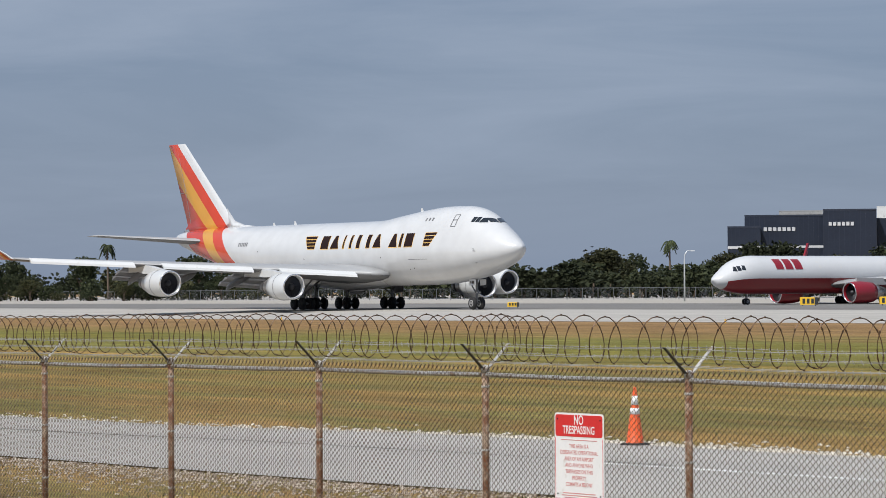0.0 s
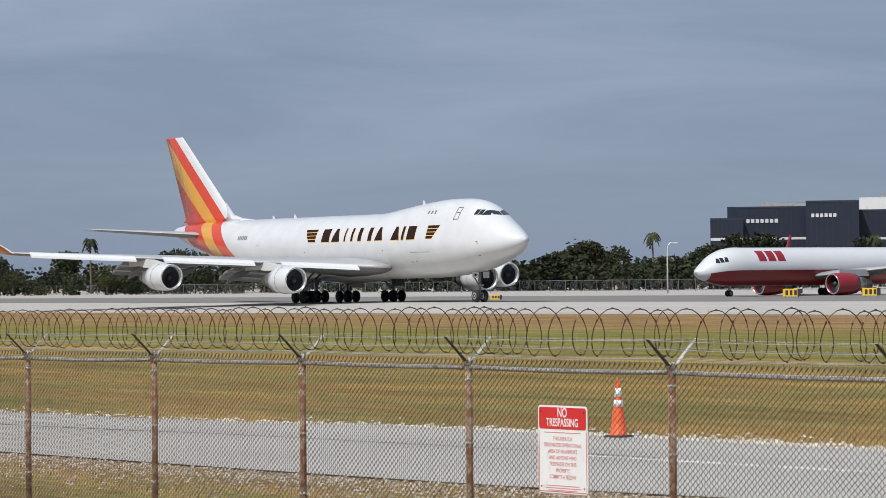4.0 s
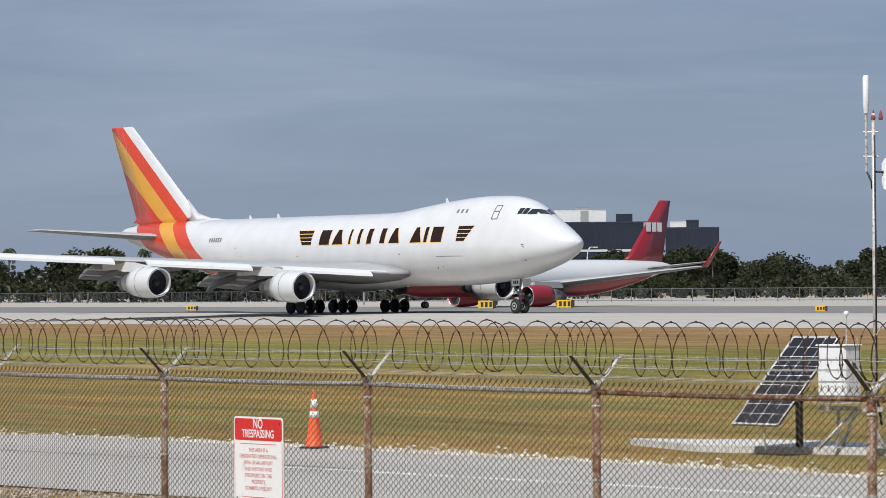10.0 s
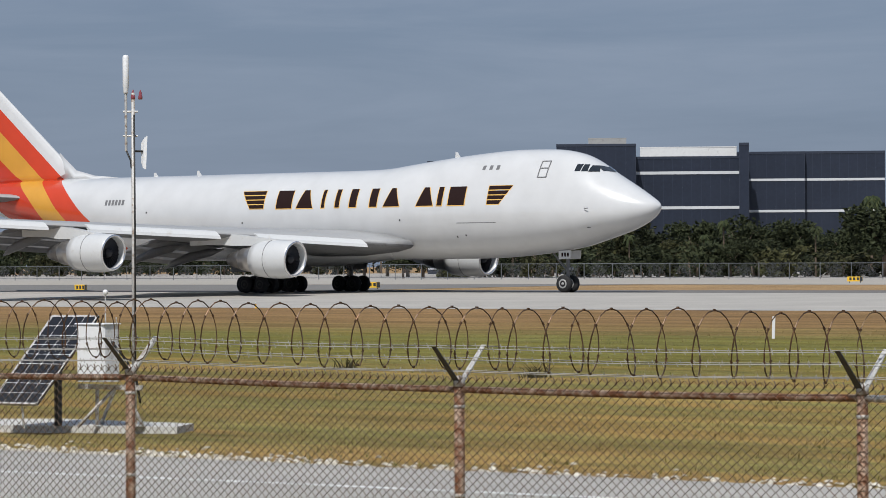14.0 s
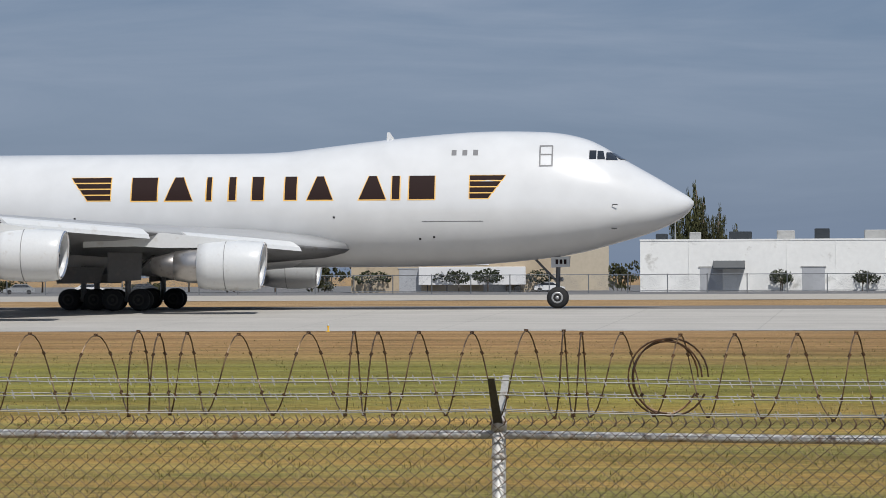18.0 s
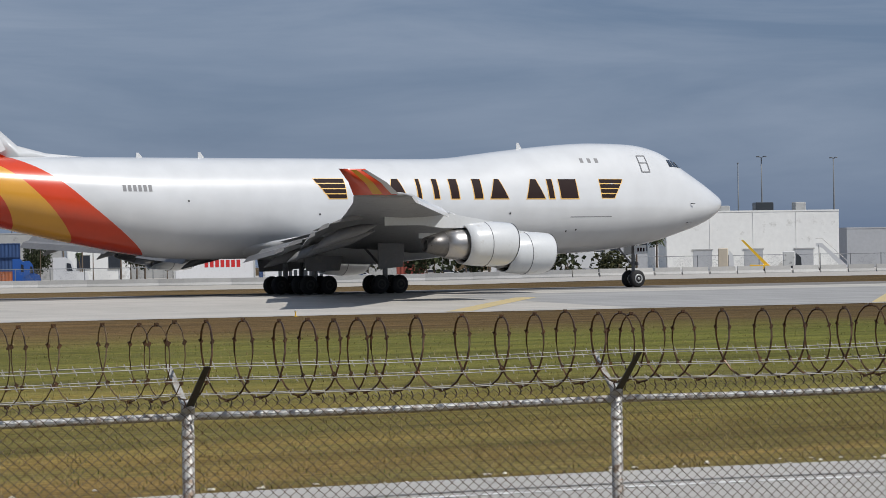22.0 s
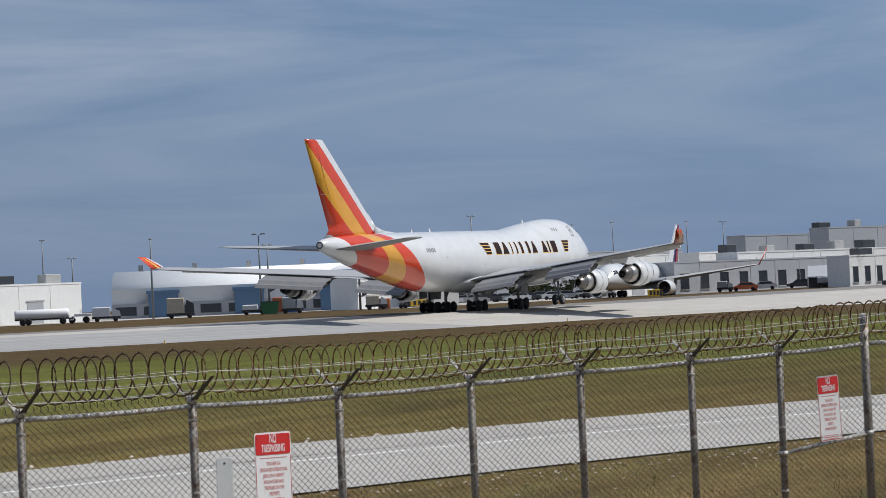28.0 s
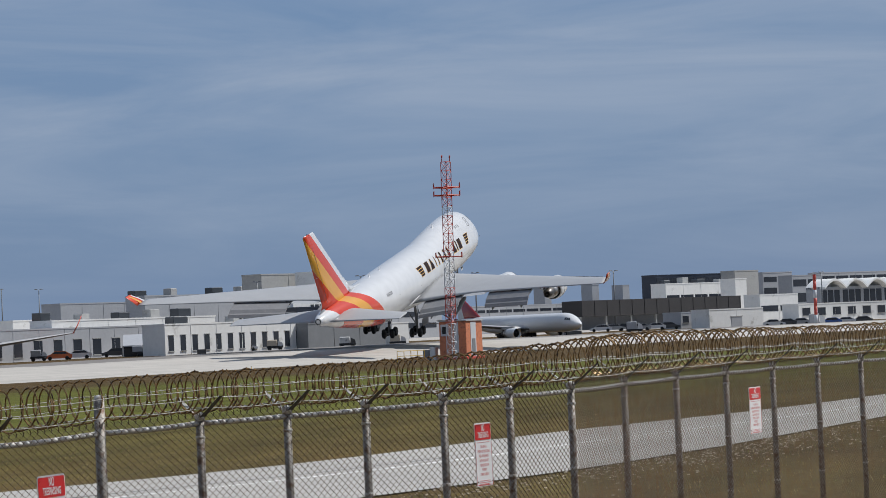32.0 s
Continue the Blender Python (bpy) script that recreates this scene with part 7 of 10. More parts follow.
def uld(a0, a1, r, zt):
    m, w, z = _front(a0, a1, r, False)
    h = zt - z
    T = thing("air_cargo_container", "netted red and white air cargo load", "cargo", m, group="row of netted cargo")
    q = Mesh()
    q.prism([(-w / 2, 0.15), (w / 2 * 0.98, 0.15), (w / 2 * 0.98, h * 0.55), (w / 2 * 0.6, h * 0.95), (-w / 2 * 0.5, h), (-w / 2 * 0.95, h * 0.6)], "y", -1.2, 1.2)
    q.to("netted_load", M_PINK, T)
    q = Mesh()
    q.box(-w / 2, -1.25, 0, w / 2, 1.25, 0.15)
    q.to("pallet_base", M_GALV, T)
    for k in range(3):
        s = Mesh()
        x = -w / 2 + (k + 0.6) * w / 3.4
        s.box(x - 0.05, -1.23, 0.15, x + 0.05, -1.2, h * 0.6)
        s.to("strap", M_BANDW, T)


def awning(a0, a1, r, zt):
    m, w, z = frame_at(a0, a1, r)
    h = zt - z
    T = thing("loading_canopy", "grey sloping canopy over a dark loading bay", "canopy", m)
    q = Mesh()
    q.prism([(-4.0, h * 0.5), (3.0, h), (3.0, h * 0.93), (-4.0, h * 0.45)], "x", -w / 2, w / 2)
    q.to("canopy_roof", M_GREYB, T)
    q = Mesh()
    q.box(-w / 2, 2.5, 0, w / 2, 3.0, h * 0.95)
    q.to("back_wall", M_WINDOW, T)
    for k in range(4):
        q = Mesh()
        x = -w / 2 + k * w / 3
        q.box(x - 0.12, -3.9, 0, x + 0.12, -3.6, h * 0.5)
        q.to("post", M_GALV, T)


def windsock(a0, a1, r, zt):
    x, y = az_pos(a0, r)
    z = place(x, y).z
    h = zt - z
    T = thing("windsock", "orange windsock streaming from a thin pole", "windsock", pose(x, y, z, 0, 0, -20))
    q = Mesh()
    q.tube([(0, 0, 0), (0, 0, h)], 0.06, 8)
    q.to("pole", M_LAMPPOLE, T, True)
    L = radians(a1 - a0) * r
    q = Mesh()
    q.tube([(0.05, 0, h - 0.3), (L * 0.4, 0, h - 0.35), (L, 0, h - 0.9)], 0.45, 12, radii=[0.42, 0.4, 0.22])
    q.to("sock", M_CLOTH, T, True)


def windsockpole(a0, a1, r, zt):
    x, y = az_pos((a0 + a1) / 2, r)
    z = place(x, y).z
    h = zt - z
    T = thing("marker_mast", "red and white banded mast by the runway", "mast", pose(x, y, z))
    for k in range(6):
        q = Mesh()
        q.tube([(0, 0, h * k / 6), (0, 0, h * (k + 1) / 6)], 0.28, 10)
        q.to("mast_section", M_REDW if k % 3 else M_BANDW, T, True)
    q = Mesh()
    q.box(-0.9, -0.3, h - 0.2, 0.9, 0.3, h + 0.15)
    q.to("crossarm", M_BANDW, T)


def lift(a0, a1, r, zt):
    m, w, z = frame_at(a0, a1, r)
    h = zt - z
    T = thing("cargo_loader", "scissor-lift cargo loader raised beside a jet", "loader", m)
    q = Mesh()
    q.box(-w / 2, -1.5, 0.4, w / 2, 1.5, 0.9)
    q.to("chassis", M_DARKSTEEL, T)
    for k in (-1, 1):
        q = Mesh()
        q.tube([(-w * 0.35 * k, -1.3, 0.9), (w * 0.35 * k, -1.3, h * 0.55)], 0.13, 6)
        q.tube([(-w * 0.35 * k, 1.3, 0.9), (w * 0.35 * k, 1.3, h * 0.55)], 0.13, 6)
        q.to("scissor_arm", M_GREYB, T)
    q = Mesh()
    q.box(-w / 2, -1.6, h * 0.55, w / 2, 1.6, h * 0.62)
    q.to("platform", M_GREYB, T)
    q = Mesh()
    q.bevel_box(w * 0.1, -1.2, h * 0.62, w * 0.45, 1.2, h * 0.95, 0.1)
    q.to("operator_cab", M_CARBLUE, T)
    q = Mesh()
    q.box(-w / 2, -0.2, 0, -w / 2 + 0.45, 0.2, h * 1.05)
    q.to("mast", M_GREYB, T)
    axle_wheels(T, (-w * 0.3, w * 0.3), 0.45, 1.5)


def stairs(a0, a1, r, zt):
    m, w, z = frame_at(a0, a1, r)
    h = zt - z
    T = thing("boarding_stairs", "white mobile boarding stairs on wheels", "stairs", m)
    q = Mesh()
    q.prism([(-w / 2, h * 0.85), (-w * 0.3, h * 0.85), (w / 2, 0.7), (w / 2, 0.5), (w * 0.3, 0.5), (-w * 0.3, h * 0.7), (-w / 2, h * 0.75)], "y", -0.8, 0.8)
    q.to("stair_flight", M_CARWHITE, T)
    q = Mesh()
    for s in (-0.8, 0.8):
        q.tube([(-w / 2, s, h), (-w * 0.3, s, h), (w / 2, s, 1.4)], 0.05, 6)
        q.tube([(-w * 0.4, s, 0.3), (-w * 0.4, s, h * 0.8)], 0.07, 6)
    q.to("handrail", M_GALV, T)
    axle_wheels(T, (-w * 0.35, w * 0.35), 0.35, 0.8)


def crane(a0, a1, r, zt):
    m, w, z = frame_at(a0, a1, r)
    h = zt - z
    T = thing("belt_loader", "yellow belt loader with its ramp raised", "vehicle", m)
    q = Mesh()
    q.prism([(-w / 2, h), (-w / 2 + 0.4, h), (w / 2, 0.9), (w / 2 - 0.5, 0.7)], "y", -0.5, 0.5)
    q.to("ramp", M_YSIGN, T)
    q = Mesh()
    q.bevel_box(-w * 0.2, -0.9, 0.35, w / 2, 0.9, 1.0, 0.08)
    q.to("chassis", M_YSIGN, T)
    axle_wheels(T, (-w * 0.1, w * 0.35), 0.4, 0.9)


def tanker(a0, a1, r, zt):
    m, w, z = _front(a0, a1, r, False)
    h = zt - z
    T = thing("fuel_tanker", "pale fuel tank trailer parked on the apron", "tanker", m)
    q = Mesh()
    q.tube([(-w / 2, 0, h * 0.66), (-w / 2 + 0.3, 0, h * 0.66), (w / 2 - 0.3, 0, h * 0.66), (w / 2, 0, h * 0.66)], 1.0, 14, radii=[0.6, h * 0.33, h * 0.33, 0.6])
    q.to("tank", M_HANGAR, T, True)
    q = Mesh()
    q.box(-w / 2, -0.5, 0.7, w / 2, 0.5, 0.95)
    q.to("chassis", M_DARKSTEEL, T)
    axle_wheels(T, (-w * 0.35, -w * 0.25, w * 0.38), 0.5, 1.1)


def dumpster(a0, a1, r, zt):
    m, w, z = frame_at(a0, a1, r)
    h = zt - z
    T = thing("waste_container", "dark green waste container on the apron", "container", m)
    q = Mesh()
    q.prism([(-w / 2 + 0.3, 0.1), (w / 2 - 0.3, 0.1), (w / 2, h), (-w / 2, h)], "y", -1, 1)
    q.to("bin", M_CTGREEN, T)
    q = Mesh()
    q.box(-w / 2 - 0.05, -1.05, h, w / 2 + 0.05, 1.05, h + 0.08)
    q.to("lid", M_CARDARK, T)


def quonset(a0, a1, r, zt):
    """Long hangar with an arched roof, grey lower wall and blue doors."""
    m, w, z = frame_at(a0, a1 + 0.3, r)
    h = zt - z
    T = thing("arched_hangar", "long arched hangar with white roof and blue doors", "hangar", m)
    n = 12
    D = 26.0
    arc = [(D / 2 - D / 2 * math.cos(math.pi * k / n), h * 0.42 + h * 0.58 * math.sin(math.pi * k / n)) for k in range(n + 1)]
    b = Mesh()
    b.loft([[(-w / 2, y, zz) for y, zz in arc] + [(-w / 2, D, 0), (-w / 2, 0, 0)], [(w / 2, y, zz) for y, zz in arc] + [(w / 2, D, 0), (w / 2, 0, 0)]])
    b.to("shell", M_HANGAR, T, True)
    b = Mesh()
    b.box(-w / 2, -0.1, h * 0.30, w / 2, 0.0, h * 0.62)
    b.to("wall_band", M_HANGARG, T)
    b = Mesh()
    b.box(-w / 2, -1.5, 0, w / 2, -0.1, h * 0.30)
    b.to("lean_to_wall", M_GREYB2, T)
    for k in range(int(w / 14)):
        x = -w / 2 + (k + 0.6) * 14
        q = Mesh()
        q.box(x - 2.4, -1.62, 0, x + 2.4, -1.5, h * 0.5)
        q.to("door", M_BLUEDOOR, T)
        q = Mesh()
        q.box(x - 2.7, -1.9, h * 0.5, x + 2.7, -0.1, h * 0.56)
        q.to("door_canopy", M_BLUEDOOR, T)
    for k in range(int(w / 4.6)):
        x = -w / 2 + (k + 0.5) * 4.6
        q = Mesh()
        q.box(x - 1.7, -1.56, h * 0.06, x + 1.7, -1.5, h * 0.24)
        q.to("window", M_WINDOW, T)
    for k in range(int(w / 9)):
        x = -w / 2 + (k + 0.5) * 9
        q = Mesh()
        q.box(x - 0.4, D / 2 - 0.5, h - 0.2, x + 0.4, D / 2 + 0.5, h + 1.0)
        q.to("roof_vent", M_CONC, T)


def quend(a0, a1, r, zt):
    """Flat end of the arched hangar: tall white wall under a low arch, with a ribbed roof behind."""
    m, w, z, turn = facade_at(a0, a1, r)
    h = zt - z
    T = thing("white_hangar", "white clad hangar with a low arched gable", "hangar", m)
    n = 14
    arc = [(-w / 2 * math.cos(math.pi * k / n), h * 0.80 + h * 0.20 * math.sin(math.pi * k / n)) for k in range(n + 1)]
    b = Mesh()
    b.loft([[(x, yy, zz) for x, zz in arc] + [(w / 2, yy, 0), (-w / 2, yy, 0)] for yy in (0, 6)])
    b.to("hangar_bay", M_HANGAR, T, False)
    e = Mesh()
    e.loft([[(x * 1.005, yy, zz + dz) for dz in (0.0, 0.22) for x, zz in (arc if dz else arc[::-1])] for yy in (-0.25, 0.1)])
    e.to("eave_trim", M_BANDW, T)
    for f in (0.28, 0.55):
        q = Mesh()
        q.box(-w / 2, -0.08, h * f, w / 2, 0.0, h * f + 0.12)
        q.to("wall_seam", M_CONC, T)
    for k in range(1, 9):
        q = Mesh()
        x = -w / 2 + k * w / 9
        q.box(x - 0.06, -0.05, 0, x + 0.06, 0.0, h * 0.79)
        q.to("wall_rib", M_HANGAR, T)
    q = Mesh()
    q.box(w * 0.12, -0.1, 0, w * 0.30, 0.0, h * 0.34)
    q.to("roller_door", M_GREYB, T, False, "grey roller door")


def ctower(a0, a1, r, zt):
    x, y = az_pos((a0 + a1) / 2, r)
    z = place(x, y).z
    h = (zt - z) * 1.06
    T = thing("control_tower", "tall tan concrete control tower with dark glazed cab", "tower", pose(x, y, z, 0, 0, 22.5 - (a0 + a1) / 2))
    # from the top down: (drop, radius)
    q = Mesh()
    q.disc_profile((0, 0, 0), (0, 0, 1), [(-1.0, 2.75), (h - 28, 2.65), (h - 15.2, 2.85), (h - 12.2, 3.15), (h - 10.2, 3.6), (h - 8.6, 4.25)], 8)
    q.to("shaft", M_TOWERC, T)
    for k in range(8):
        a = k * math.pi / 4
        s = Mesh()
        c, n = math.cos(a), math.sin(a)
        s.tube([(2.62 * c, 2.62 * n, 0), (2.55 * c, 2.55 * n, h - 28), (2.75 * c, 2.75 * n, h - 15), (3.5 * c, 3.5 * n, h - 10.2), (4.1 * c, 4.1 * n, h - 8.7)], 0.32, 5)
        s.to("shaft_rib", M_TOWERC, T)
    for k in range(3):
        q = Mesh()
        q.bevel_box(-0.5, -3.35, h - 20.6 + 1.75 * k, 0.5, -2.4, h - 19.2 + 1.75 * k, 0.06)
        q.to("shaft_louvre", M_BANDW, T)
    for d0, d1, r0, r1, mt, nm, n in ((8.6, 8.1, 4.35, 4.35, M_BANDW, "lower_rim", 8), (8.1, 6.85, 4.2, 4.3, M_WINDOW, "gallery_glazing", 8), (6.85, 4.8, 4.6, 4.6, M_TOWERC, "gallery_deck", 8), (4.8, 4.4, 3.6, 3.3, M_CARDARK, "cab_base", 12),
                                      (4.4, 2.4, 2.7, 3.15, M_GLASSB, "cab_glazing", 12), (2.4, 2.15, 3.25, 3.1, M_CARDARK, "cab_roof", 12), (2.15, 0.95, 1.85, 1.95, M_CARDARK, "roof_plant", 10), (0.95, 0.25, 1.25, 1.25, M_BANDW, "radome", 14), (0.25, 0.0, 1.25, 0.8, M_BANDW, "radome_cap", 14)):
        q = Mesh()
        q.disc_profile((0, 0, 0), (0, 0, 1), [(h - d0, r0), (h - d1, r1)], n)
        q.to(nm, mt, T)
    for k in range(12):
        a = k * math.pi / 6 + 0.26
        q = Mesh()
        q.tube([(2.72 * math.cos(a), 2.72 * math.sin(a), h - 4.4), (3.17 * math.cos(a), 3.17 * math.sin(a), h - 2.4)], 0.06, 4)
        q.to("cab_mullion", M_MULLION, T)


def ctower2(a0, a1, r, zt):
    x, y = az_pos((a0 + a1) / 2, r)
    z = place(x, y).z
    h = zt - z
    w = radians(a1 - a0) * r
    T = thing("old_tower", "short grey tower with a flared dark cab", "tower", pose(x, y, z, 0, 0, -(a0 + a1) / 2))
    q = Mesh()
    q.bevel_box(-w * 0.36, -w * 0.36, -1, w * 0.36, w * 0.36, h - 2.6, 0.1)
    q.to("shaft", M_GREYB2, T)
    q = Mesh()
    q.bevel_box(w * 0.36, -w * 0.2, -1, w * 0.62, w * 0.3, h - 3.6, 0.1)
    q.to("stair_shaft", M_CONC, T)
    for k in (-1, 1):
        q = Mesh()
        q.box(k * w * 0.16 - 0.25, -w * 0.37, h - 5.4, k * w * 0.16 + 0.25, -w * 0.36, h - 4.2)
        q.to("window", M_WINDOW, T)
    for d0, d1, r0, r1, mt, nm in ((2.75, 2.35, 0.52, 0.56, M_GREYB2, "gallery"), (2.35, 0.65, 0.42, 0.5, M_WINDOW, "cab_glazing"), (0.65, 0.35, 0.56, 0.54, M_CARDARK, "cab_roof"), (0.35, 0.0, 0.3, 0.26, M_GREYB2, "roof_plant")):
        q = Mesh()
        q.disc_profile((0, 0, 0), (0, 0, 1), [(h - d0, w * r0), (h - d1, w * r1)], 8)
        q.to(nm, mt, T)


def dark_canopy(a0, a1, r, z0, zt):
    """A long roof on posts over a loading yard, with a dark fascia."""
    m, w, z, turn = facade_at(a0, a1, r)
    T = thing("loading_canopy", "long loading canopy with a dark ribbed fascia on posts", "canopy", m)
    q = Mesh()
    q.box(-w / 2, 0, z0 - z, w / 2, 6, zt - z)
    f = q.to("fascia", M_CANOPY, T)
    n = int(w / 4)
    for k in range(n + 1):
        q = Mesh()
        x = -w / 2 + k * w / n
        q.box(x - 0.08, -0.08, z0 - z, x + 0.08, 0, zt - z)
        q.to("fascia_rib", M_CANOPY, f)
        if k % 2 == 0:
            q = Mesh()
            q.box(x - 0.2, 0.4, -0.5, x + 0.2, 0.8, z0 - z)
            q.to("post", M_CONC, T)
    q = Mesh()
    q.box(-w / 2, 5.4, -0.5, w / 2, 5.8, z0 - z)
    q.to("back_wall", M_GREYB2, T)


def vault_row(a0, a1, r, zt, n):
    """Terminal roof of white barrel vaults over a glazed front."""
    m, w, z, turn = facade_at(a0, a1, r)
    h = zt - z
    T = thing("vaulted_hall", "glazed hall under a row of white barrel vaults", "building", m)
    q = Mesh()
    q.box(-w / 2, 0.4, -1, w / 2, 5, h * 0.8)
    q.to("wall", M_GREYB2, T)
    for k in range(n):
        x0, x1 = -w / 2 + k * w / n, -w / 2 + (k + 1) * w / n
        q = Mesh()
        arc = [(x0 + (x1 - x0) * j / 8, h * 0.8 + h * 0.2 * math.sin(math.pi * j / 8)) for j in range(9)]
        q.loft([[(x, yy, zz) for x, zz in arc] + [(x, yy, zz - 0.5) for x, zz in reversed(arc)] for yy in (-1.5, 5.2)])
        q.to("roof_vault", M_BWHITE, T)
        for i in range(3):
            q = Mesh()
            a = x0 + (x1 - x0) * (0.08 + 0.3 * i)
            q.box(a, 0.3, h * 0.3, a + (x1 - x0) * 0.24, 0.4, h * 0.72)
            q.to("window", M_WINDOW, T)


def ysign(a0, a1, r, zt):
    yellow_sign(*az_pos((a0 + a1) / 2, r), radians(a1 - a0) * r, (a0 + a1) / 2)


def yellow_sign(x, y, w, az, h=1.0, dark=False, name="taxiway_sign", n=3):
    p = place(x, y)
    T = thing(name, "black and yellow taxiway sign on short legs", "sign", pose(x, y, p.z, 0, 0, -az), group="taxiway signs")
    q = Mesh()
    q.bevel_box(-w / 2, 0, 0.18, w / 2, 0.22, 0.18 + h, 0.03)
    q.to("sign_box", M_CARDARK if dark else M_YSIGN, T)
    for k in (-1, 1):
        q = Mesh()
        q.tube([(w * 0.35 * k, 0.1, -0.05), (w * 0.35 * k, 0.1, 0.2)], 0.05, 6)
        q.to("leg", M_DARKSTEEL, T)
    if not dark:
        for k in range(n):
            q = Mesh()
            q.box(-w * 0.36 + k * w * 0.72 / n, -0.02, 0.35, -w * 0.36 + (k + 0.6) * w * 0.72 / n, -0.003, 0.2 + h * 0.8)
            q.to("marking_bar", M_CARDARK, T)
        q = Mesh()
        q.box(w / 2 - w * 0.2, -0.015, 0.2, w / 2 - 0.02, -0.004, 0.17 + h)
        q.to("black_panel", M_CARDARK, T)
    return T


def blacksign(a0, a1, r, zt):
    yellow_sign(*az_pos((a0 + a1) / 2, r), radians(a1 - a0) * r, (a0 + a1) / 2, 1.0, True, "runway_sign")


def lattice(a0, a1, r, zt):
    """Red and white lattice tower beside an orange equipment shed."""
    wid = radians(a1 - a0) * r
    x, y = az_pos(a0 + (a1 - a0) * 0.42, r)
    z = place(x, y).z
    h = zt - z
    T = thing("lattice_tower", "red and white lattice antenna tower", "tower", pose(x, y, z, 0, 0.6, -60))
    s = wid * 0.11
    legs = [(s, 0), (-s * 0.5, s * 0.87), (-s * 0.5, -s * 0.87)]
    n = 22
    for k in range(n):
        z0, z1 = h * k / n, h * (k + 1) / n
        mt = M_REDW if (k // 4) % 2 == 1 or k > 16 else M_BANDW
        q = Mesh()
        for i in range(3):
            a, b = legs[i], legs[(i + 1) % 3]
            q.tube([(a[0], a[1], z0), (a[0], a[1], z1)], 0.045, 5)
            q.tube([(a[0], a[1], z0), (b[0], b[1], z1)], 0.025, 4)
            q.tube([(b[0], b[1], z0), (a[0], a[1], z1)], 0.025, 4)
            q.tube([(a[0], a[1], z1), (b[0], b[1], z1)], 0.025, 4)
        q.to("lattice_section", mt, T)
    for f in (0.52, 0.87, 0.83):
        q = Mesh()
        for i in range(6):
            a = i * math.pi / 3
            q.tube([(0, 0, h * f), (s * 2.6 * math.cos(a), s * 2.6 * math.sin(a), h * f)], 0.04, 4)
            w = Mesh()
            w.tube([(s * 2.6 * math.cos(a), s * 2.6 * math.sin(a), h * f - 0.1), (s * 2.6 * math.cos(a), s * 2.6 * math.sin(a), h * f + 0.5)], 0.05, 4)
            w.to("antenna", M_REDW, T)
            q.tube([(s * 2.6 * math.cos(a), s * 2.6 * math.sin(a), h * f), (s * 2.6 * math.cos(a + 1.047), s * 2.6 * math.sin(a + 1.047), h * f)], 0.04, 4)
        q.to("antenna_ring", M_REDW, T)
    for k in (-1, 1):
        q = Mesh()
        q.tube([(k * s * 0.8, 0, h), (k * s * 0.8, 0, h * 1.02)], 0.05, 5)
        q.disc_profile((k * s * 0.8, 0, h * 1.02), (0, 0, 1), [(0, 0.09), (0.25, 0.09), (0.3, 0.03)], 8)
        q.to("beacon", M_REDW, T)
    hs = 4.3
    sa = a0 + (a1 - a0) * 0.6
    xs, ys = az_pos(sa, r + 4)
    S = thing("equipment_shed", "orange and white striped equipment shed by the tower", "shed", pose(xs, ys, place(xs, ys).z, 0, 0, -sa - 30))
    sw, sd = 1.75, 1.9
    q = Mesh()
    q.bevel_box(-sw, -sd, -0.3, sw, sd, hs, 0.06)
    q.to("wall", plain("shed_orange_paint", (0.62, 0.22, 0.11), 0.7, var=0.15, scale=1.2, stain=0.3, stain_col=(0.36, 0.13, 0.08)), S)
    q = Mesh()
    q.bevel_box(-sw - 0.15, -sd - 0.15, -0.5, sw + 0.15, sd + 0.15, 0.25, 0.04)
    q.to("plinth", M_REDW, S)
    q = Mesh()
    q.box(-sw + 0.25, -sd - 0.06, hs * 0.62, -sw + 1.25, -sd - 0.004, hs * 0.93)
    wf = q.to("window_frame", M_BANDW, S)
    q = Mesh()
    q.box(-sw + 0.45, -sd - 0.08, hs * 0.68, -sw + 1.05, -sd - 0.064, hs * 0.87)
    q.to("vent", M_DARKHOLE, wf)
    q = Mesh()
    q.box(sw - 1.5, -sd - 0.03, 0.28, sw - 0.95, -sd - 0.004, hs - 0.1)
    q.to("white_stripe", M_BANDW, S)
    q = Mesh()
    q.box(sw + 0.004, -sd + 1.1, 0.28, sw + 0.03, -sd + 2.3, hs - 0.1)
    q.to("white_stripe", M_BANDW, S)
    q = Mesh()
    q.box(sw + 0.034, -sd + 1.35, 0.28, sw + 0.06, -sd + 2.05, 2.3)
    q.to("door", M_CTGREY, S)
    q = Mesh()
    q.bevel_box(-sw - 0.12, -sd - 0.12, hs, sw + 0.12, sd + 0.12, hs + 0.14, 0.04)
    q.to("roof", M_CONC, S)
    for k in (0, 1):
        q = Mesh()
        q.bevel_box(-sw - 1.5 - 0.9 * k, -sd + 0.2, -0.1, -sw - 0.75 - 0.9 * k, -sd + 0.9, 1.5 - 0.3 * k, 0.05)
        q.to("equipment_cabinet", M_CABW if k == 0 else M_CTGREY, S)
    xs, ys = az_pos(a0 - (a1 - a0) * 0.35, r)
    G = thing("guard_rail", "yellow tubular guard rail by the shed", "railing", pose(xs, ys, place(xs, ys).z, 0, 0, -70))
    for k in range(5):
        q = Mesh()
        q.tube([(wid * (0.14 * k - 0.3), 0, -0.05), (wid * (0.14 * k - 0.3), 0, 1.25)], 0.04, 6)
        q.to("post", M_YSIGN, G)
    for zz in (0.65, 1.22):
        q = Mesh()
        q.tube([(-wid * 0.3, 0, zz), (wid * 0.26, 0, zz)], 0.035, 6)
        q.to("rail", M_YSIGN, G)


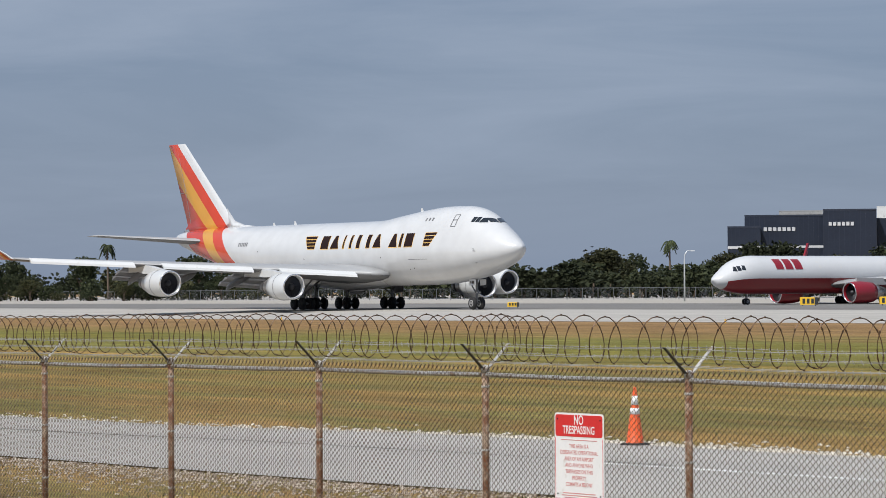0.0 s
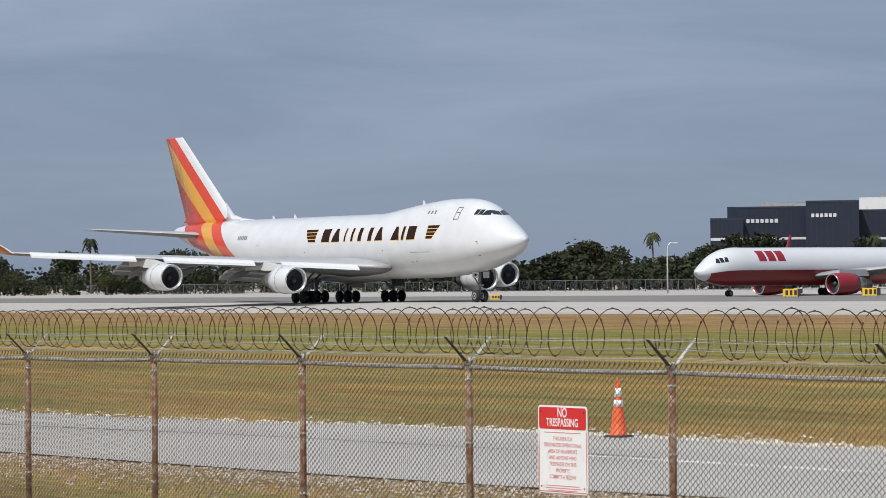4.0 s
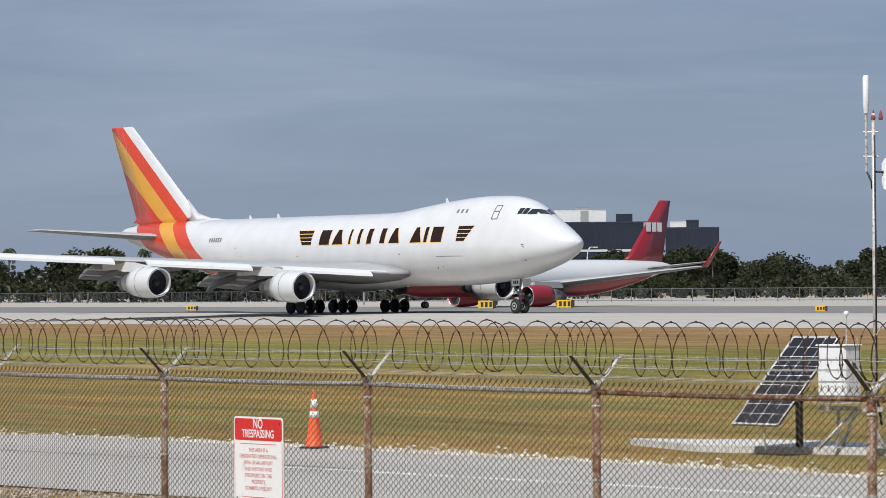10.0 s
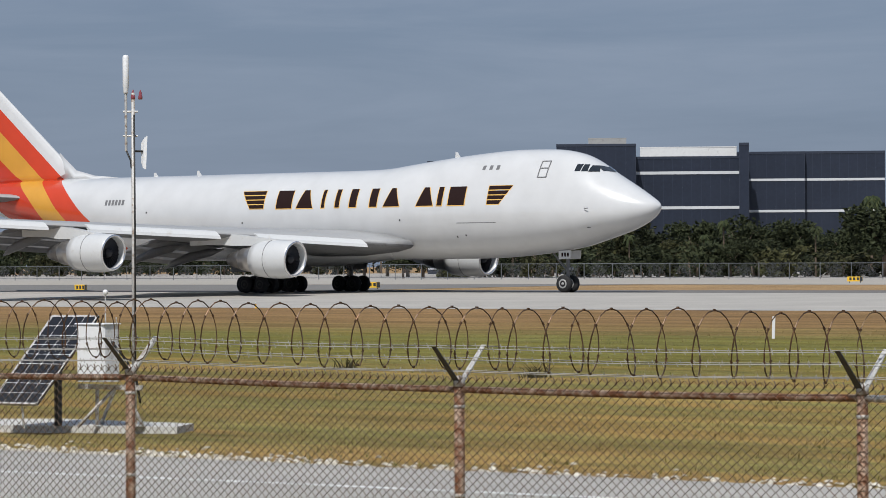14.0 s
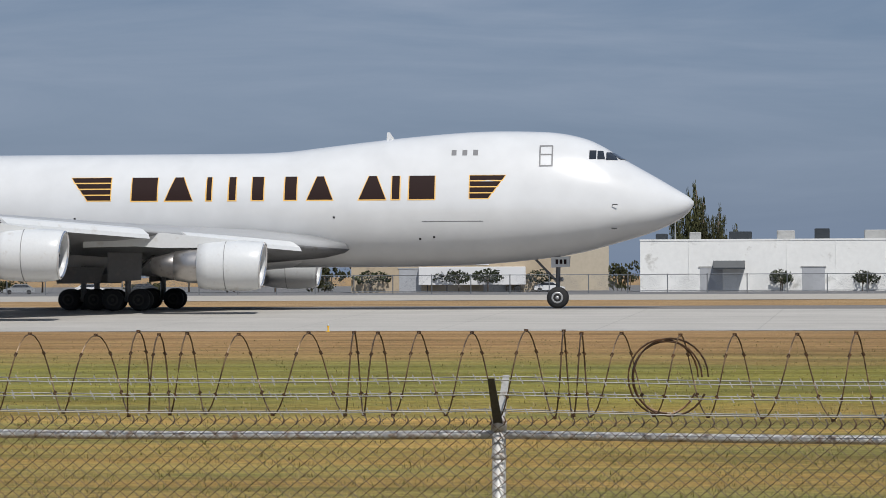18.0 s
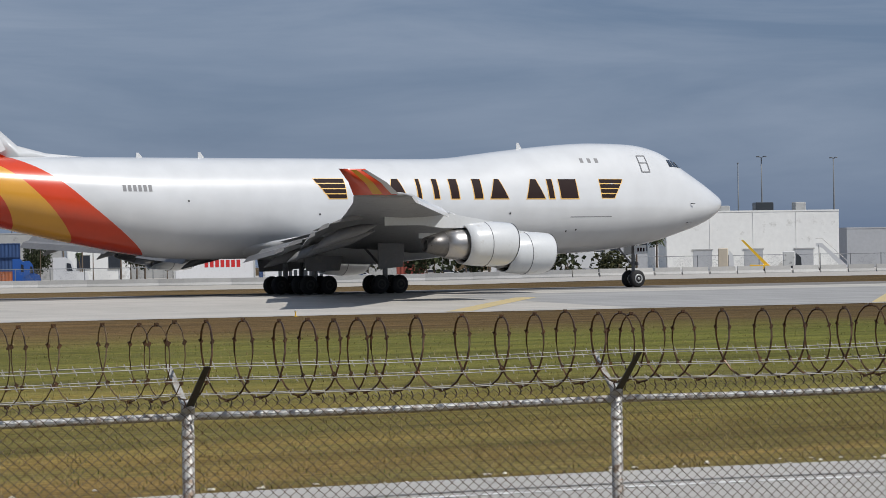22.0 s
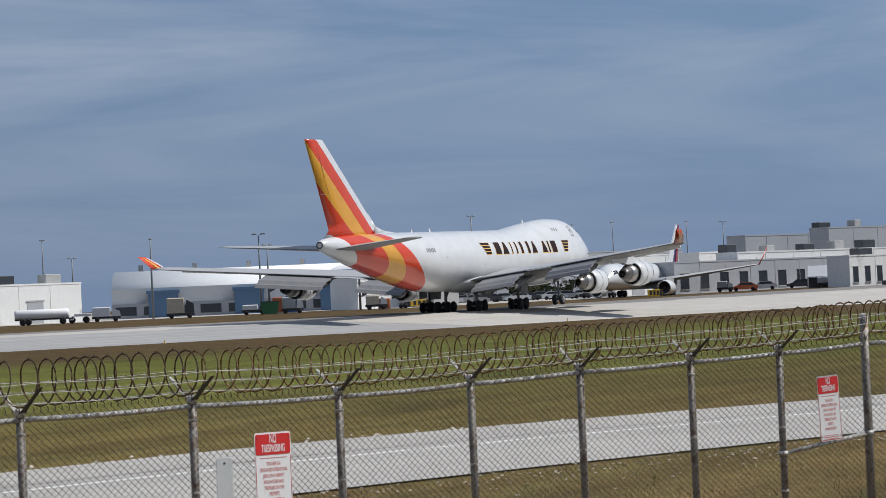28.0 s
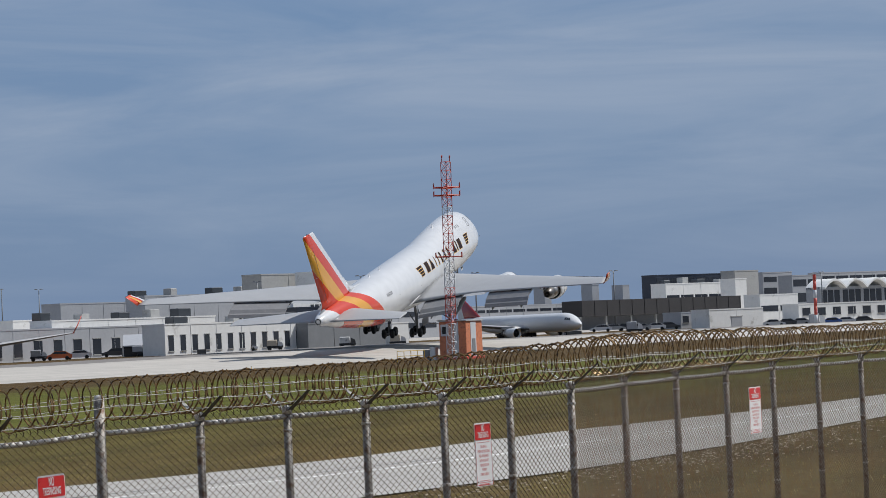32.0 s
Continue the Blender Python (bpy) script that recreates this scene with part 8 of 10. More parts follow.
def simple_jet(m, L, mat_body, mat_belly, mat_tail, span, label, R=None, tail_h=None, cowl=None, winglet=None, logo=None, edge=None):
    """A twin-engined airliner; x forward, origin under the main gear."""
    R = R or L * 0.046
    X0 = L * 0.52
    cz = R * 1.55
    T = thing("airliner", label, "airplane", m)
    st = []
    for f, top, bot, hw in ((0.001, 0.78, 0.72, 0.04), (0.012, 0.98, 0.45, 0.36), (0.03, 1.25, 0.28, 0.6), (0.055, 1.62, 0.14, 0.82), (0.085, 1.88, 0.05, 0.95), (0.12, 2.0, 0.0, 1.0), (0.16, 2.0, 0.0, 1.0), (0.22, 2.0, 0.0, 1.0), (0.32, 2.0, 0.0, 1.0), (0.45, 2.0, 0.0, 1.0), (0.56, 2.0, 0.0, 1.0), (0.66, 2.0, 0.02, 1.0),
                            (0.76, 2.0, 0.26, 0.92), (0.86, 1.97, 0.72, 0.68), (0.95, 1.9, 1.2, 0.36), (0.995, 1.76, 1.5, 0.12)):
        st.append((f * L, cz - R + top * R, cz - R + bot * R, hw * R, cz - R + (top + bot) / 2 * R, 1))
    fuselage(st, X0, mat_body, T, "fuselage", 32)
    if mat_belly is not None:
        # lower half in its own colour, a shade wider than the hull
        bl = Mesh()
        rings = []
        for s, top, bot, hw, mid, _ in spline(st, 4):
            if s < 0.03 * L or s > 0.93 * L:
                continue
            ring = []
            for j in range(13):
                a = math.pi * (0.56 + 0.88 * j / 12)
                c = math.cos(a)
                ring.append((X0 - s, (hw + 0.02) * math.sin(a), mid + ((mid - bot) + 0.02) * c))
            rings.append(ring)
        bl.loft(rings, closed=False, caps=False)
        bl.to("belly_paint", mat_belly, T, True)
    th = tail_h or L * 0.29
    fin = Mesh()
    rows = [(cz + R * 0.8, 0.80, 0.965, 0.3), (cz + R * 1.2, 0.835, 0.97, 0.26), (th, 0.957, 1.0, 0.12)]
    fin.loft([[(X0 - L * (a + (b - a) * f), t * hh, z) for f, hh in ((0, 0), (0.15, 0.8), (0.4, 1), (1, 0.05))] + [(X0 - L * (a + (b - a) * f), -t * hh, z) for f, hh in ((0.98, 0.05), (0.4, 1), (0.15, 0.8))] for z, a, b, t in rows])
    fo = fin.to("tail_fin", mat_tail, T, True)
    if edge is not None:
        # leading edge and a slanting band of the fin in a second colour
        for f0, f1, nm, mt in ((0.0, 0.34, "fin_leading_edge", edge), (0.62, 0.78, "fin_stripe", M_CRIMSON)):
            e = Mesh()
            e.loft([[(X0 - L * (a + (b - a) * f), k * (t * (0.9 if f else 0.3) + 0.06), z) for f, k in ((f0, 1), (f1, 1), (f1, -1), (f0, -1))] for z, a, b, t in rows])
            e.to(nm, mt, fo)
    if logo:
        for q in (-1, 1):
            for k in range(3):
                s = Mesh()
                zz = cz + R * 1.2 + (th - cz - R * 1.2) * 0.44
                s.box(X0 - L * (0.903 + 0.021 * k) - L * 0.016, q * 0.30 - 0.02, zz, X0 - L * (0.903 + 0.021 * k), q * 0.30 + 0.02, zz + L * 0.025)
                s.to("logo_shape", logo, fo)
    for side in (-1, 1):
        hs = span / 2
        rowsw = [(R * 0.7, 0.36, 0.56, cz - R * 0.55, R * 0.5), (hs * 0.35, 0.455, 0.58, cz - R * 0.25, R * 0.34), (hs * 0.97, 0.66, 0.70, cz + R * 0.5, R * 0.12), (hs, 0.675, 0.70, cz + R * 0.53, R * 0.06)]
        wing_surface("wing", [(y, a * L, b * L, z, t) for y, a, b, z, t in rowsw], X0, side, M_WING, T, "pale grey wing")
        if winglet is not None:
            wv = Mesh()
            wv.loft([[(X0 - L * (a + (b - a) * f), side * (y + w * hh), z) for f, hh in ((0, 0), (0.3, 1), (1, 0.05), (0.3, -1))] for a, b, y, z, w in ((0.675, 0.70, hs, cz + R * 0.5, 0.1), (0.70, 0.715, hs + 0.5, cz + R * 1.1, 0.07), (0.722, 0.732, hs + 1.0, cz + R * 1.85, 0.04))])
            wv.to("winglet", winglet, T, True)
        wing_surface("tailplane", [(R * 0.25, 0.87 * L, 0.955 * L, cz + R * 0.5, 0.4), (span * 0.19, 0.965 * L, 0.995 * L, cz + R * 0.85, 0.15)], X0, side, M_WING, T, "pale grey tailplane")
        en = turbofan(T, X0, 0.335 * L, side * hs * 0.33, cz - R * 0.95, R * 0.56, R * 1.9, cowl=cowl)
        py = Mesh()
        py.box(X0 - 0.46 * L, side * hs * 0.33 - 0.15, cz - R * 0.55, X0 - 0.36 * L, side * hs * 0.33 + 0.15, cz - R * 0.2)
        py.to("pylon", M_WING, en)
        for dx in (-0.6, 0.6):
            for dy in (-0.4, 0.4):
                wheel(T, dx, side * L * 0.085 + dy, 0.55, 0.4, M_HUBSHADE)
        st2 = Mesh()
        st2.tube([(0, side * L * 0.085, 0.5), (0, side * L * 0.085, cz - R * 0.4)], 0.16, 8)
        st2.to("gear_strut", M_GEAR, T)
        for k in range(3):
            q = Mesh()
            rows = []
            for b in range(3):
                row = []
                for a in range(2):
                    s0 = L * (0.045 + 0.0115 * k + 0.0098 * a) + (0.28 * b / 2 if a == 0 and k == 0 else 0)
                    top, bot, hw, mid = (float(np.interp(s0, [v[0] for v in st], [v[c] for v in st])) for c in (1, 2, 3, 4))
                    z = cz - R + R * (1.19 + 0.03 * k) + R * 0.24 * b / 2
                    g = min(0.98, (z - mid) / (top - mid))
                    row.append((X0 - s0, side * (hw * math.sqrt(1 - g * g) + 0.06), z))
                rows.append(row)
            q.loft(rows, closed=False, caps=False)
            q.to("cockpit_window", M_GLASSDARK, T)
    for dy in (-0.3, 0.3):
        wheel(T, X0 - L * 0.113, dy, 0.45, 0.3)
    st2 = Mesh()
    st2.tube([(X0 - L * 0.113, 0, 0.4), (X0 - L * 0.113, 0, cz - R * 0.8)], 0.11, 8)
    st2.to("gear_strut", M_GEAR, T)
    return T


M_REDDEEP = plain("deep_red_paint", (0.24, 0.012, 0.018), 0.35, var=0.08, coat=0.4)
M_CRIMSON = plain("crimson_paint", (0.27, 0.012, 0.022), 0.35, var=0.08, coat=0.4)
M_NAVYTAIL = plain("navy_and_magenta_tail_paint", (0.022, 0.028, 0.11), 0.35, var=0.1, coat=0.4, stain=0.15, stain_col=(0.2, 0.03, 0.09))


def airliner(a0, a1, r, zt, kind=1):
    """Parked jets on the apron, placed by their fuselages."""
    m, w, z = frame_at(a0, a1, r)
    L = {1: 40.0, 2: 36.0, 3: 46.0, 4: 36.0}[kind]
    az = (a0 + a1) / 2
    if kind == 1:      # seen from its left quarter, tail to the left of the picture
        x, y = az_pos(a0 + 1.6, r)
        return simple_jet(pose(x, y, place(x, y).z, 0, 0, -az - 51), L, M_WHITE, None, M_RED, 36, "parked white airliner with a red tail", tail_h=10.8, cowl=M_RED, R=2.0)
    if kind == 2:      # nose to the left
        x, y = az_pos(a0 + 1.5, r + 14)
        return simple_jet(pose(x, y, place(x, y).z, 0, 0, 180 - az + 40), L, M_WHITE, None, M_CRIMSON, 42, "parked white airliner with a crimson tail", tail_h=6.4, cowl=M_CRIMSON)
    if kind == 3:      # taxiing towards the viewer
        x, y = az_pos(az, r)
        return simple_jet(pose(x, y, place(x, y).z, 0, 0, -az - 90 - 16.5), L, M_WHITE, None, M_NAVYTAIL, 35, "white airliner with a navy and white tail and red winglets", tail_h=11.9, winglet=M_RED, edge=M_WHITE)
    x, y = az_pos(az, r)
    return simple_jet(pose(x, y, place(x, y).z, 0, 0, -az - 53), L, M_WHITE, None, M_REDDEEP, 30, "parked white regional jet with dark red tail", tail_h=7.6)


# ---- distance: the airfield's far side, west to east ----
glassb(-48.39, -47.80, 1188, 25.0, bands=[(0.25,0.33)],nm=8)
glassb(-48.08, -46.66, 1210, 29.7, bands=[(0.36,0.42),(0.72,0.78)],nm=16,bars=[(0.05,0.2,0.80,0.835),(0.24,0.66,0.79,0.845)])
glassb(-46.66, -45.71, 1173, 30.8, bands=[],nm=10,bars=[(0.1,0.6,0.80,0.85)])
block(-47.46, -46.67, 1234, 32.0, M_CONC, depth=8)
glassb(-45.77, -43.95, 1197, 27.8, bands=[(0.34,0.40),(0.72,0.78)],nm=20)
block(-45.70, -44.75, 1225, 33.2, M_BWHITE, depth=8,wins=(3,1))
block(-45.32, -45.06, 1225, 34.4, M_CONC, depth=4)
block(-44.57, -44.27, 1206, 31.1, M_GLASSB, depth=6)
glassb(-43.67, -42.70, 1202, 25.6, bands=[(0.6,0.68)],nm=12)
glassb(-43.29, -43.07, 1202, 28.4, bands=[],nm=3)
block(-43.59, -43.29, 1225, 28.4, M_BWHITE, depth=5)
glassb(-34.55, -32.07, 848, 30.0, bands=[(0.20,0.24),(0.46,0.5),(0.72,0.76),(0.93,0.96)],nm=14)
glassb(-32.07, -30.58, 850, 30.7, bands=[(0.20,0.24),(0.46,0.5),(0.72,0.76)],nm=9)
glassb(-29.76, -27.69, 850, 32.0, bands=[(0.20,0.24),(0.46,0.5),(0.72,0.76)],nm=12)
glassb(-27.71, -26.25, 853, 32.1, bands=[(0.20,0.24),(0.46,0.5),(0.72,0.76)],nm=9)
glassb(-32.19, -30.75, 807, 32.8, bands=[],nm=8)
block(-31.61, -30.92, 810, 34.6, M_CONC, depth=4)
block(-30.67, -28.92, 835, 33.1, M_BWHITE, depth=5,wins=(6,1))
glassb(-28.87, -28.70, 819, 33.3, bands=[],nm=1)
glassb(-30.77, -28.70, 826, 30.1, bands=[(0.1,0.15),(0.4,0.45)],nm=12)
block(-16.62, -14.88, 546, 20.0, M_BWHITE, depth=14,strips=[(0.58,0.70),(0.18,0.34)])
block(-16.70, -14.88, 538, 13.1, M_CONC, depth=10)
boxtruck(-17.34, -16.18, 470, 3.7)
pole(-17.56, -17.50, 485, 14.8)
pole(-21.43, -21.39, 477, 5.1)
pole(-17.07, -17.04, 507, 12.6)
block(-1.80, 1.89, 455, 7.3, M_TAN, depth=16,door=2,logo=1)
block(1.86, 2.90, 488, 7.0, M_TAN2, depth=14,wins=(0,0))
trailer(-0.57, 1.38, 455, 3.1)
roundtree(-1.80, -1.08, 455, 2.5)
roundtree(-0.36, 0.25, 455, 2.8)
roundtree(0.41, 0.97, 455, 2.6)
roundtree(1.38, 1.88, 455, 2.6)
roundtree(-4.42, -3.70, 455, 2.7)
bush(-2.88, -1.80, 488, 6.7)
pole(-0.54, -0.49, 561, 15.7)
pole(1.29, 1.33, 618, 13.7)
pole(0.23, 0.26, 682, 17.0)
pole(0.40, 0.43, 682, 14.6)
pole(0.78, 0.81, 682, 13.7)
car(1.68, 1.95, 455, 1.2, M_CARWHITE)
car(-6.79, -6.28, 455, 1.3, M_CARWHITE)
car(-8.03, -7.61, 455, 1.2, M_CARGREY)
car(-5.86, -5.35, 455, 1.3, M_CARDARK)
block(3.47, 7.90, 450, 6.9, M_BWHITE, depth=20,door=2,awning=1,units=6)
block(2.41, 2.88, 507, 5.8, M_TAN2, depth=10)
casuarina(4.15, 4.82, 540, 16.8)
casuarina(4.68, 5.16, 548, 13.2)
bush(2.86, 3.47, 478, 5.0)
roundtree(5.83, 6.25, 450, 2.0)
roundtree(7.35, 7.82, 450, 2.0)
roundtree(0.41, 0.97, 450, 2.7)
roundtree(-0.07, 0.38, 450, 2.5)
pole(4.09, 4.13, 458, 9.6)
block(7.21, 12.33, 468, 7.1, M_BWHITE, depth=20,units=5,door=1)
block(12.33, 13.61, 494, 5.4, M_BWHITE, depth=12)
roundtree(5.81, 6.22, 445, 2.5)
roundtree(7.31, 7.67, 445, 2.3)
roundtree(8.23, 8.70, 445, 2.2)
roundtree(8.75, 9.16, 445, 2.4)
roundtree(9.21, 9.69, 445, 2.6)
roundtree(9.77, 10.24, 445, 2.2)
palm(9.67, 9.93, 448, 2.8)
palm(10.51, 10.80, 448, 2.6)
bush(11.77, 13.19, 445, 4.5)
car(10.72, 11.25, 445, 1.0, M_CARWHITE)
car(11.49, 11.69, 445, 0.7, M_CARWHITE)
car(13.39, 13.62, 445, 0.6, M_CARWHITE)
pole(12.04, 12.09, 544, 13.8)
celltower(12.27, 12.43, 692, 17.9)
pole(13.14, 13.17, 544, 9.4)
pole(13.44, 13.47, 494, 8.9)
casuarina(15.81, 16.70, 543, 18.0)
tree(14.94, 16.06, 469, 7.7)
tree(15.96, 17.68, 474, 9.4)
tree(14.63, 15.14, 470, 5.7)
tree(13.91, 14.78, 477, 6.2)
palm(17.72, 18.23, 469, 11.0)
block(18.26, 19.43, 526, 11.0, M_BWHITE, depth=12,wins=(5,3))
block(19.33, 20.14, 530, 10.1, M_BWHITE, depth=12,wins=(4,3))
tree(18.60, 19.61, 464, 8.9)
bus(16.01, 17.00, 444, 2.8)
trailer(17.14, 17.70, 444, 3.0)
car(16.32, 16.80, 444, 0.9, M_CARWHITE)
car(17.39, 17.98, 444, 1.0, M_CARWHITE)
car(18.41, 18.81, 444, 0.6, M_CARDARK)
car(14.21, 14.93, 444, 0.8, M_CARGREY)
pole(15.22, 15.26, 447, 4.3)
block(21.37, 23.06, 515, 8.3, M_BWHITE, depth=14,door=2,strips=[])
block(23.01, 23.95, 520, 8.5, M_BWHITE, depth=14)
block(23.93, 24.67, 511, 6.3, M_BWHITE, depth=10,wins=(2,2))
casuarina(24.16, 24.86, 556, 16.4)
casuarina(24.65, 25.47, 561, 16.1)
casuarina(25.32, 25.94, 565, 14.2)
pole(23.46, 23.50, 475, 12.0)
pole(25.44, 25.50, 458, 11.1)
hiproof(24.85, 26.02, 540, 8.9, M_BWHITE)
palm(26.36, 26.94, 491, 13.9)
palm(26.79, 27.40, 494, 14.3)
tree(23.42, 24.14, 458, 5.2)
tree(24.49, 25.16, 461, 4.6)
casuarina(27.55, 28.16, 571, 17.4)
casuarina(28.06, 28.67, 574, 14.8)
casuarina(28.57, 29.18, 578, 13.8)
casuarina(29.08, 29.69, 581, 13.6)
casuarina(29.54, 30.02, 574, 13.4)
casuarina(30.91, 31.32, 685, 15.0)
casuarina(31.27, 31.81, 685, 15.6)
hiproof(26.15, 27.95, 506, 5.7, M_TANW)
block(27.69, 28.17, 563, 8.9, M_BWHITE, depth=6)
tree(28.05, 29.02, 473, 8.1)
tree(26.61, 27.59, 489, 7.3)
block(28.90, 30.28, 519, 7.1, M_BWHITE, depth=10)
palm(29.67, 30.14, 498, 7.4)
tree(30.30, 31.11, 489, 5.8)
tree(28.81, 29.38, 465, 3.5)
pole(29.67, 29.72, 538, 12.4)
pole(31.25, 31.32, 465, 9.4)
pole(28.29, 28.33, 460, 8.1)
car(28.81, 29.53, 465, 1.4, M_CARGREY)
car(30.44, 30.95, 465, 1.3, M_CARDARK)
containers(29.74, 31.06, 563, 10.5)
containers(31.01, 32.33, 547, 10.1)
containers(31.67, 32.54, 478, 4.4)
containers(33.19, 33.81, 542, 6.9)
containers(33.53, 34.15, 558, 9.8)
containers(35.44, 36.00, 494, 6.0)
tent(33.39, 34.44, 465, 5.2)
semi(34.85, 35.49, 470, 3.2, M_CARWHITE)
semi(35.85, 36.25, 470, 3.5, M_CARBLUE)
semi(36.58, 37.22, 470, 3.6, M_CARWHITE)
semi(32.96, 33.33, 470, 3.2, M_CARORANGE)
containers(34.48, 34.87, 478, 2.5)
block(34.61, 35.39, 669, 12.5, M_BWHITE, depth=12)
block(36.84, 37.98, 621, 12.8, M_BWHITE, depth=14,wins=(2,2))
block(35.50, 36.78, 701, 9.9, M_CONC, depth=20)
block(37.87, 39.28, 701, 10.5, M_CONC, depth=20)
palm(36.62, 36.95, 510, 10.9)
palm(36.95, 37.26, 513, 9.5)
palm(37.20, 37.40, 516, 9.8)
palm(37.62, 37.98, 507, 10.3)
palm(38.07, 38.40, 503, 11.1)
palm(38.54, 38.98, 513, 10.8)
palm(36.25, 36.45, 526, 9.3)
tree(36.05, 36.56, 534, 6.8)
tree(37.78, 38.39, 526, 7.0)
tree(38.39, 39.22, 534, 7.5)
tree(35.05, 35.55, 550, 8.1)
tree(34.32, 34.77, 574, 9.6)
car(31.16, 31.70, 470, 1.8, M_CARDARK)
car(31.84, 32.20, 470, 1.2, M_CARWHITE)
pole(34.41, 34.44, 637, 18.0)
pole(35.84, 35.86, 797, 20.5)
pole(34.97, 34.99, 797, 20.1)
pole(37.66, 37.68, 828, 20.9)
pole(38.60, 38.62, 765, 19.9)
pole(37.42, 37.44, 828, 22.2)
container(38.75, 40.24, 450, 4.2, M_CTWHITE, text=1)
container(40.38, 41.76, 450, 3.5, M_CTWHITE, text=2)
container(40.30, 41.13, 466, 4.6, M_CTBLUE, text=0)
container(41.74, 42.25, 450, 2.5, M_CTBLUE, text=0)
container(42.81, 43.32, 447, 2.8, M_CTRED, text=0)
block(41.75, 43.88, 667, 10.9, M_CONC, depth=20,parked=1)
tree(38.94, 39.96, 504, 8.5)
tree(41.65, 42.87, 497, 6.9)
tree(42.77, 43.88, 493, 7.5)
palm(38.79, 39.04, 512, 10.5)
palm(39.87, 40.33, 512, 11.6)
palm(40.33, 40.74, 515, 11.1)
palm(40.84, 41.14, 518, 11.3)
palm(41.25, 41.65, 512, 10.8)
palm(43.13, 43.48, 528, 11.4)
car(41.84, 42.30, 450, 0.7, M_CARWHITE)
semi(34.55, 35.07, 450, 2.7, M_CARWHITE)
semi(36.05, 36.36, 450, 3.1, M_CARBLUE)
pole(41.95, 41.99, 807, 22.5)
pole(42.72, 42.76, 838, 25.9)
pole(40.37, 40.42, 838, 24.2)
pole(43.23, 43.27, 838, 24.0)
tree(44.01, 44.57, 472, 5.9)
tree(44.60, 45.64, 469, 7.4)
palm(45.22, 45.61, 487, 10.7)
palm(44.77, 45.08, 494, 9.2)
palm(45.75, 46.06, 490, 9.2)
palm(46.06, 46.31, 493, 8.8)
palm(46.31, 46.56, 496, 9.1)
palm(47.03, 47.36, 460, 5.9)
palm(47.33, 47.78, 454, 6.3)
block(45.02, 47.48, 583, 10.4, M_GREYB, depth=16,wins=(9,1),parked=1)
block(47.53, 48.64, 553, 10.8, M_BWHITE, depth=16,door=2)
boxtruck(44.65, 45.29, 450, 2.6)
trailer(45.29, 45.74, 450, 2.3)
trailer(45.79, 46.24, 450, 2.7)
trailer(46.46, 47.05, 450, 2.3)
container(41.73, 42.20, 443, 2.3, M_CTBLUE, text=0)
pole(45.67, 45.71, 487, 15.4)
pole(45.90, 45.93, 708, 21.5)
pole(47.38, 47.42, 620, 20.0)
car(43.33, 43.58, 450, 1.1, M_CARWHITE)
block(47.74, 50.86, 519, 9.8, M_BWHITE, depth=16,units=4,door=3)
block(51.00, 52.02, 582, 7.3, M_GREYB, depth=16)
pole(49.03, 49.08, 662, 21.8)
pole(49.46, 49.50, 556, 19.7)
pole(50.76, 50.80, 569, 19.7)
stairs(50.44, 51.00, 476, 4.8)
crane(49.09, 49.60, 479, 4.7)
cart(48.66, 48.96, 470, 3.5)
cart(49.83, 50.18, 470, 2.9)
warehouse(53.55, 57.10, 481, 6.5)
pickup(53.62, 54.08, 450, 1.5)
block(52.95, 53.16, 452, 2.6, M_BWHITE, depth=4)
cart(54.35, 54.54, 460, 2.2)
cart(54.85, 55.15, 460, 2.1)
pallet(54.07, 54.46, 450, 0.8)
pallet(55.49, 55.93, 458, 2.0)
cart(55.93, 56.20, 460, 1.7)
block(57.08, 58.94, 646, 12.8, M_BWHITE, depth=16,strips=[(0.3,0.6)])
airliner(58.01, 60.68, 491, 11.1, kind=1)
block(58.30, 63.95, 524, 7.6, M_CHARCOAL, parked=1, door=7)
block(58.30, 58.86, 560, 11.6, M_BWHITE, wins=(2, 1))
block(59.15, 59.87, 560, 9.7, M_BWHITE, units=2)
pole(57.52, 57.56, 547, 15.6)
pole(59.05, 59.09, 572, 16.6)
cart(56.09, 56.50, 457, 2.3)
pallet(56.39, 57.06, 450, 1.2)
cart(57.16, 57.57, 457, 1.3)
block(64.19, 65.57, 480, 7.1, M_BWHITE, depth=16,units=3)
awning(63.44, 64.22, 462, 7.2)
uld(63.21, 63.56, 450, 2.3)
uld(63.54, 63.87, 450, 2.2)
uld(63.82, 64.06, 450, 2.1)
uld(64.05, 64.31, 450, 2.1)
uld(64.28, 64.53, 450, 2.0)
uld(64.52, 64.76, 450, 1.9)
uld(64.72, 64.97, 450, 2.0)
windsock(65.19, 65.42, 420, 4.8)
lift(65.46, 66.12, 454, 5.9)
airliner(66.09, 68.15, 480, 7.5, kind=2)
pallet(66.62, 66.99, 444, 1.6)
cart(66.02, 66.33, 446, 2.6)
ysign(65.59, 65.92, 450, -0.3)
pole(64.18, 64.21, 720, 20.2)
pole(64.50, 64.51, 744, 18.4)
pole(65.86, 65.88, 768, 19.1)
pole(66.86, 66.88, 744, 17.4)
palm(66.90, 67.16, 624, 9.2)
ctower(63.61, 64.14, 624, 44.8)
block(68.68, 70.91, 540, 5.8, M_BWHITE, depth=16,strips=[(0.35,0.6)],door=4)
block(54.54, 57.89, 506, 6.5, M_GREYB, depth=20,parked=1)
car(67.85, 68.46, 460, 1.6, M_CARWHITE)
car(68.77, 69.28, 460, 1.5, M_CARWHITE)
pole(66.81, 66.86, 644, 15.4)
pole(67.31, 67.35, 690, 13.1)
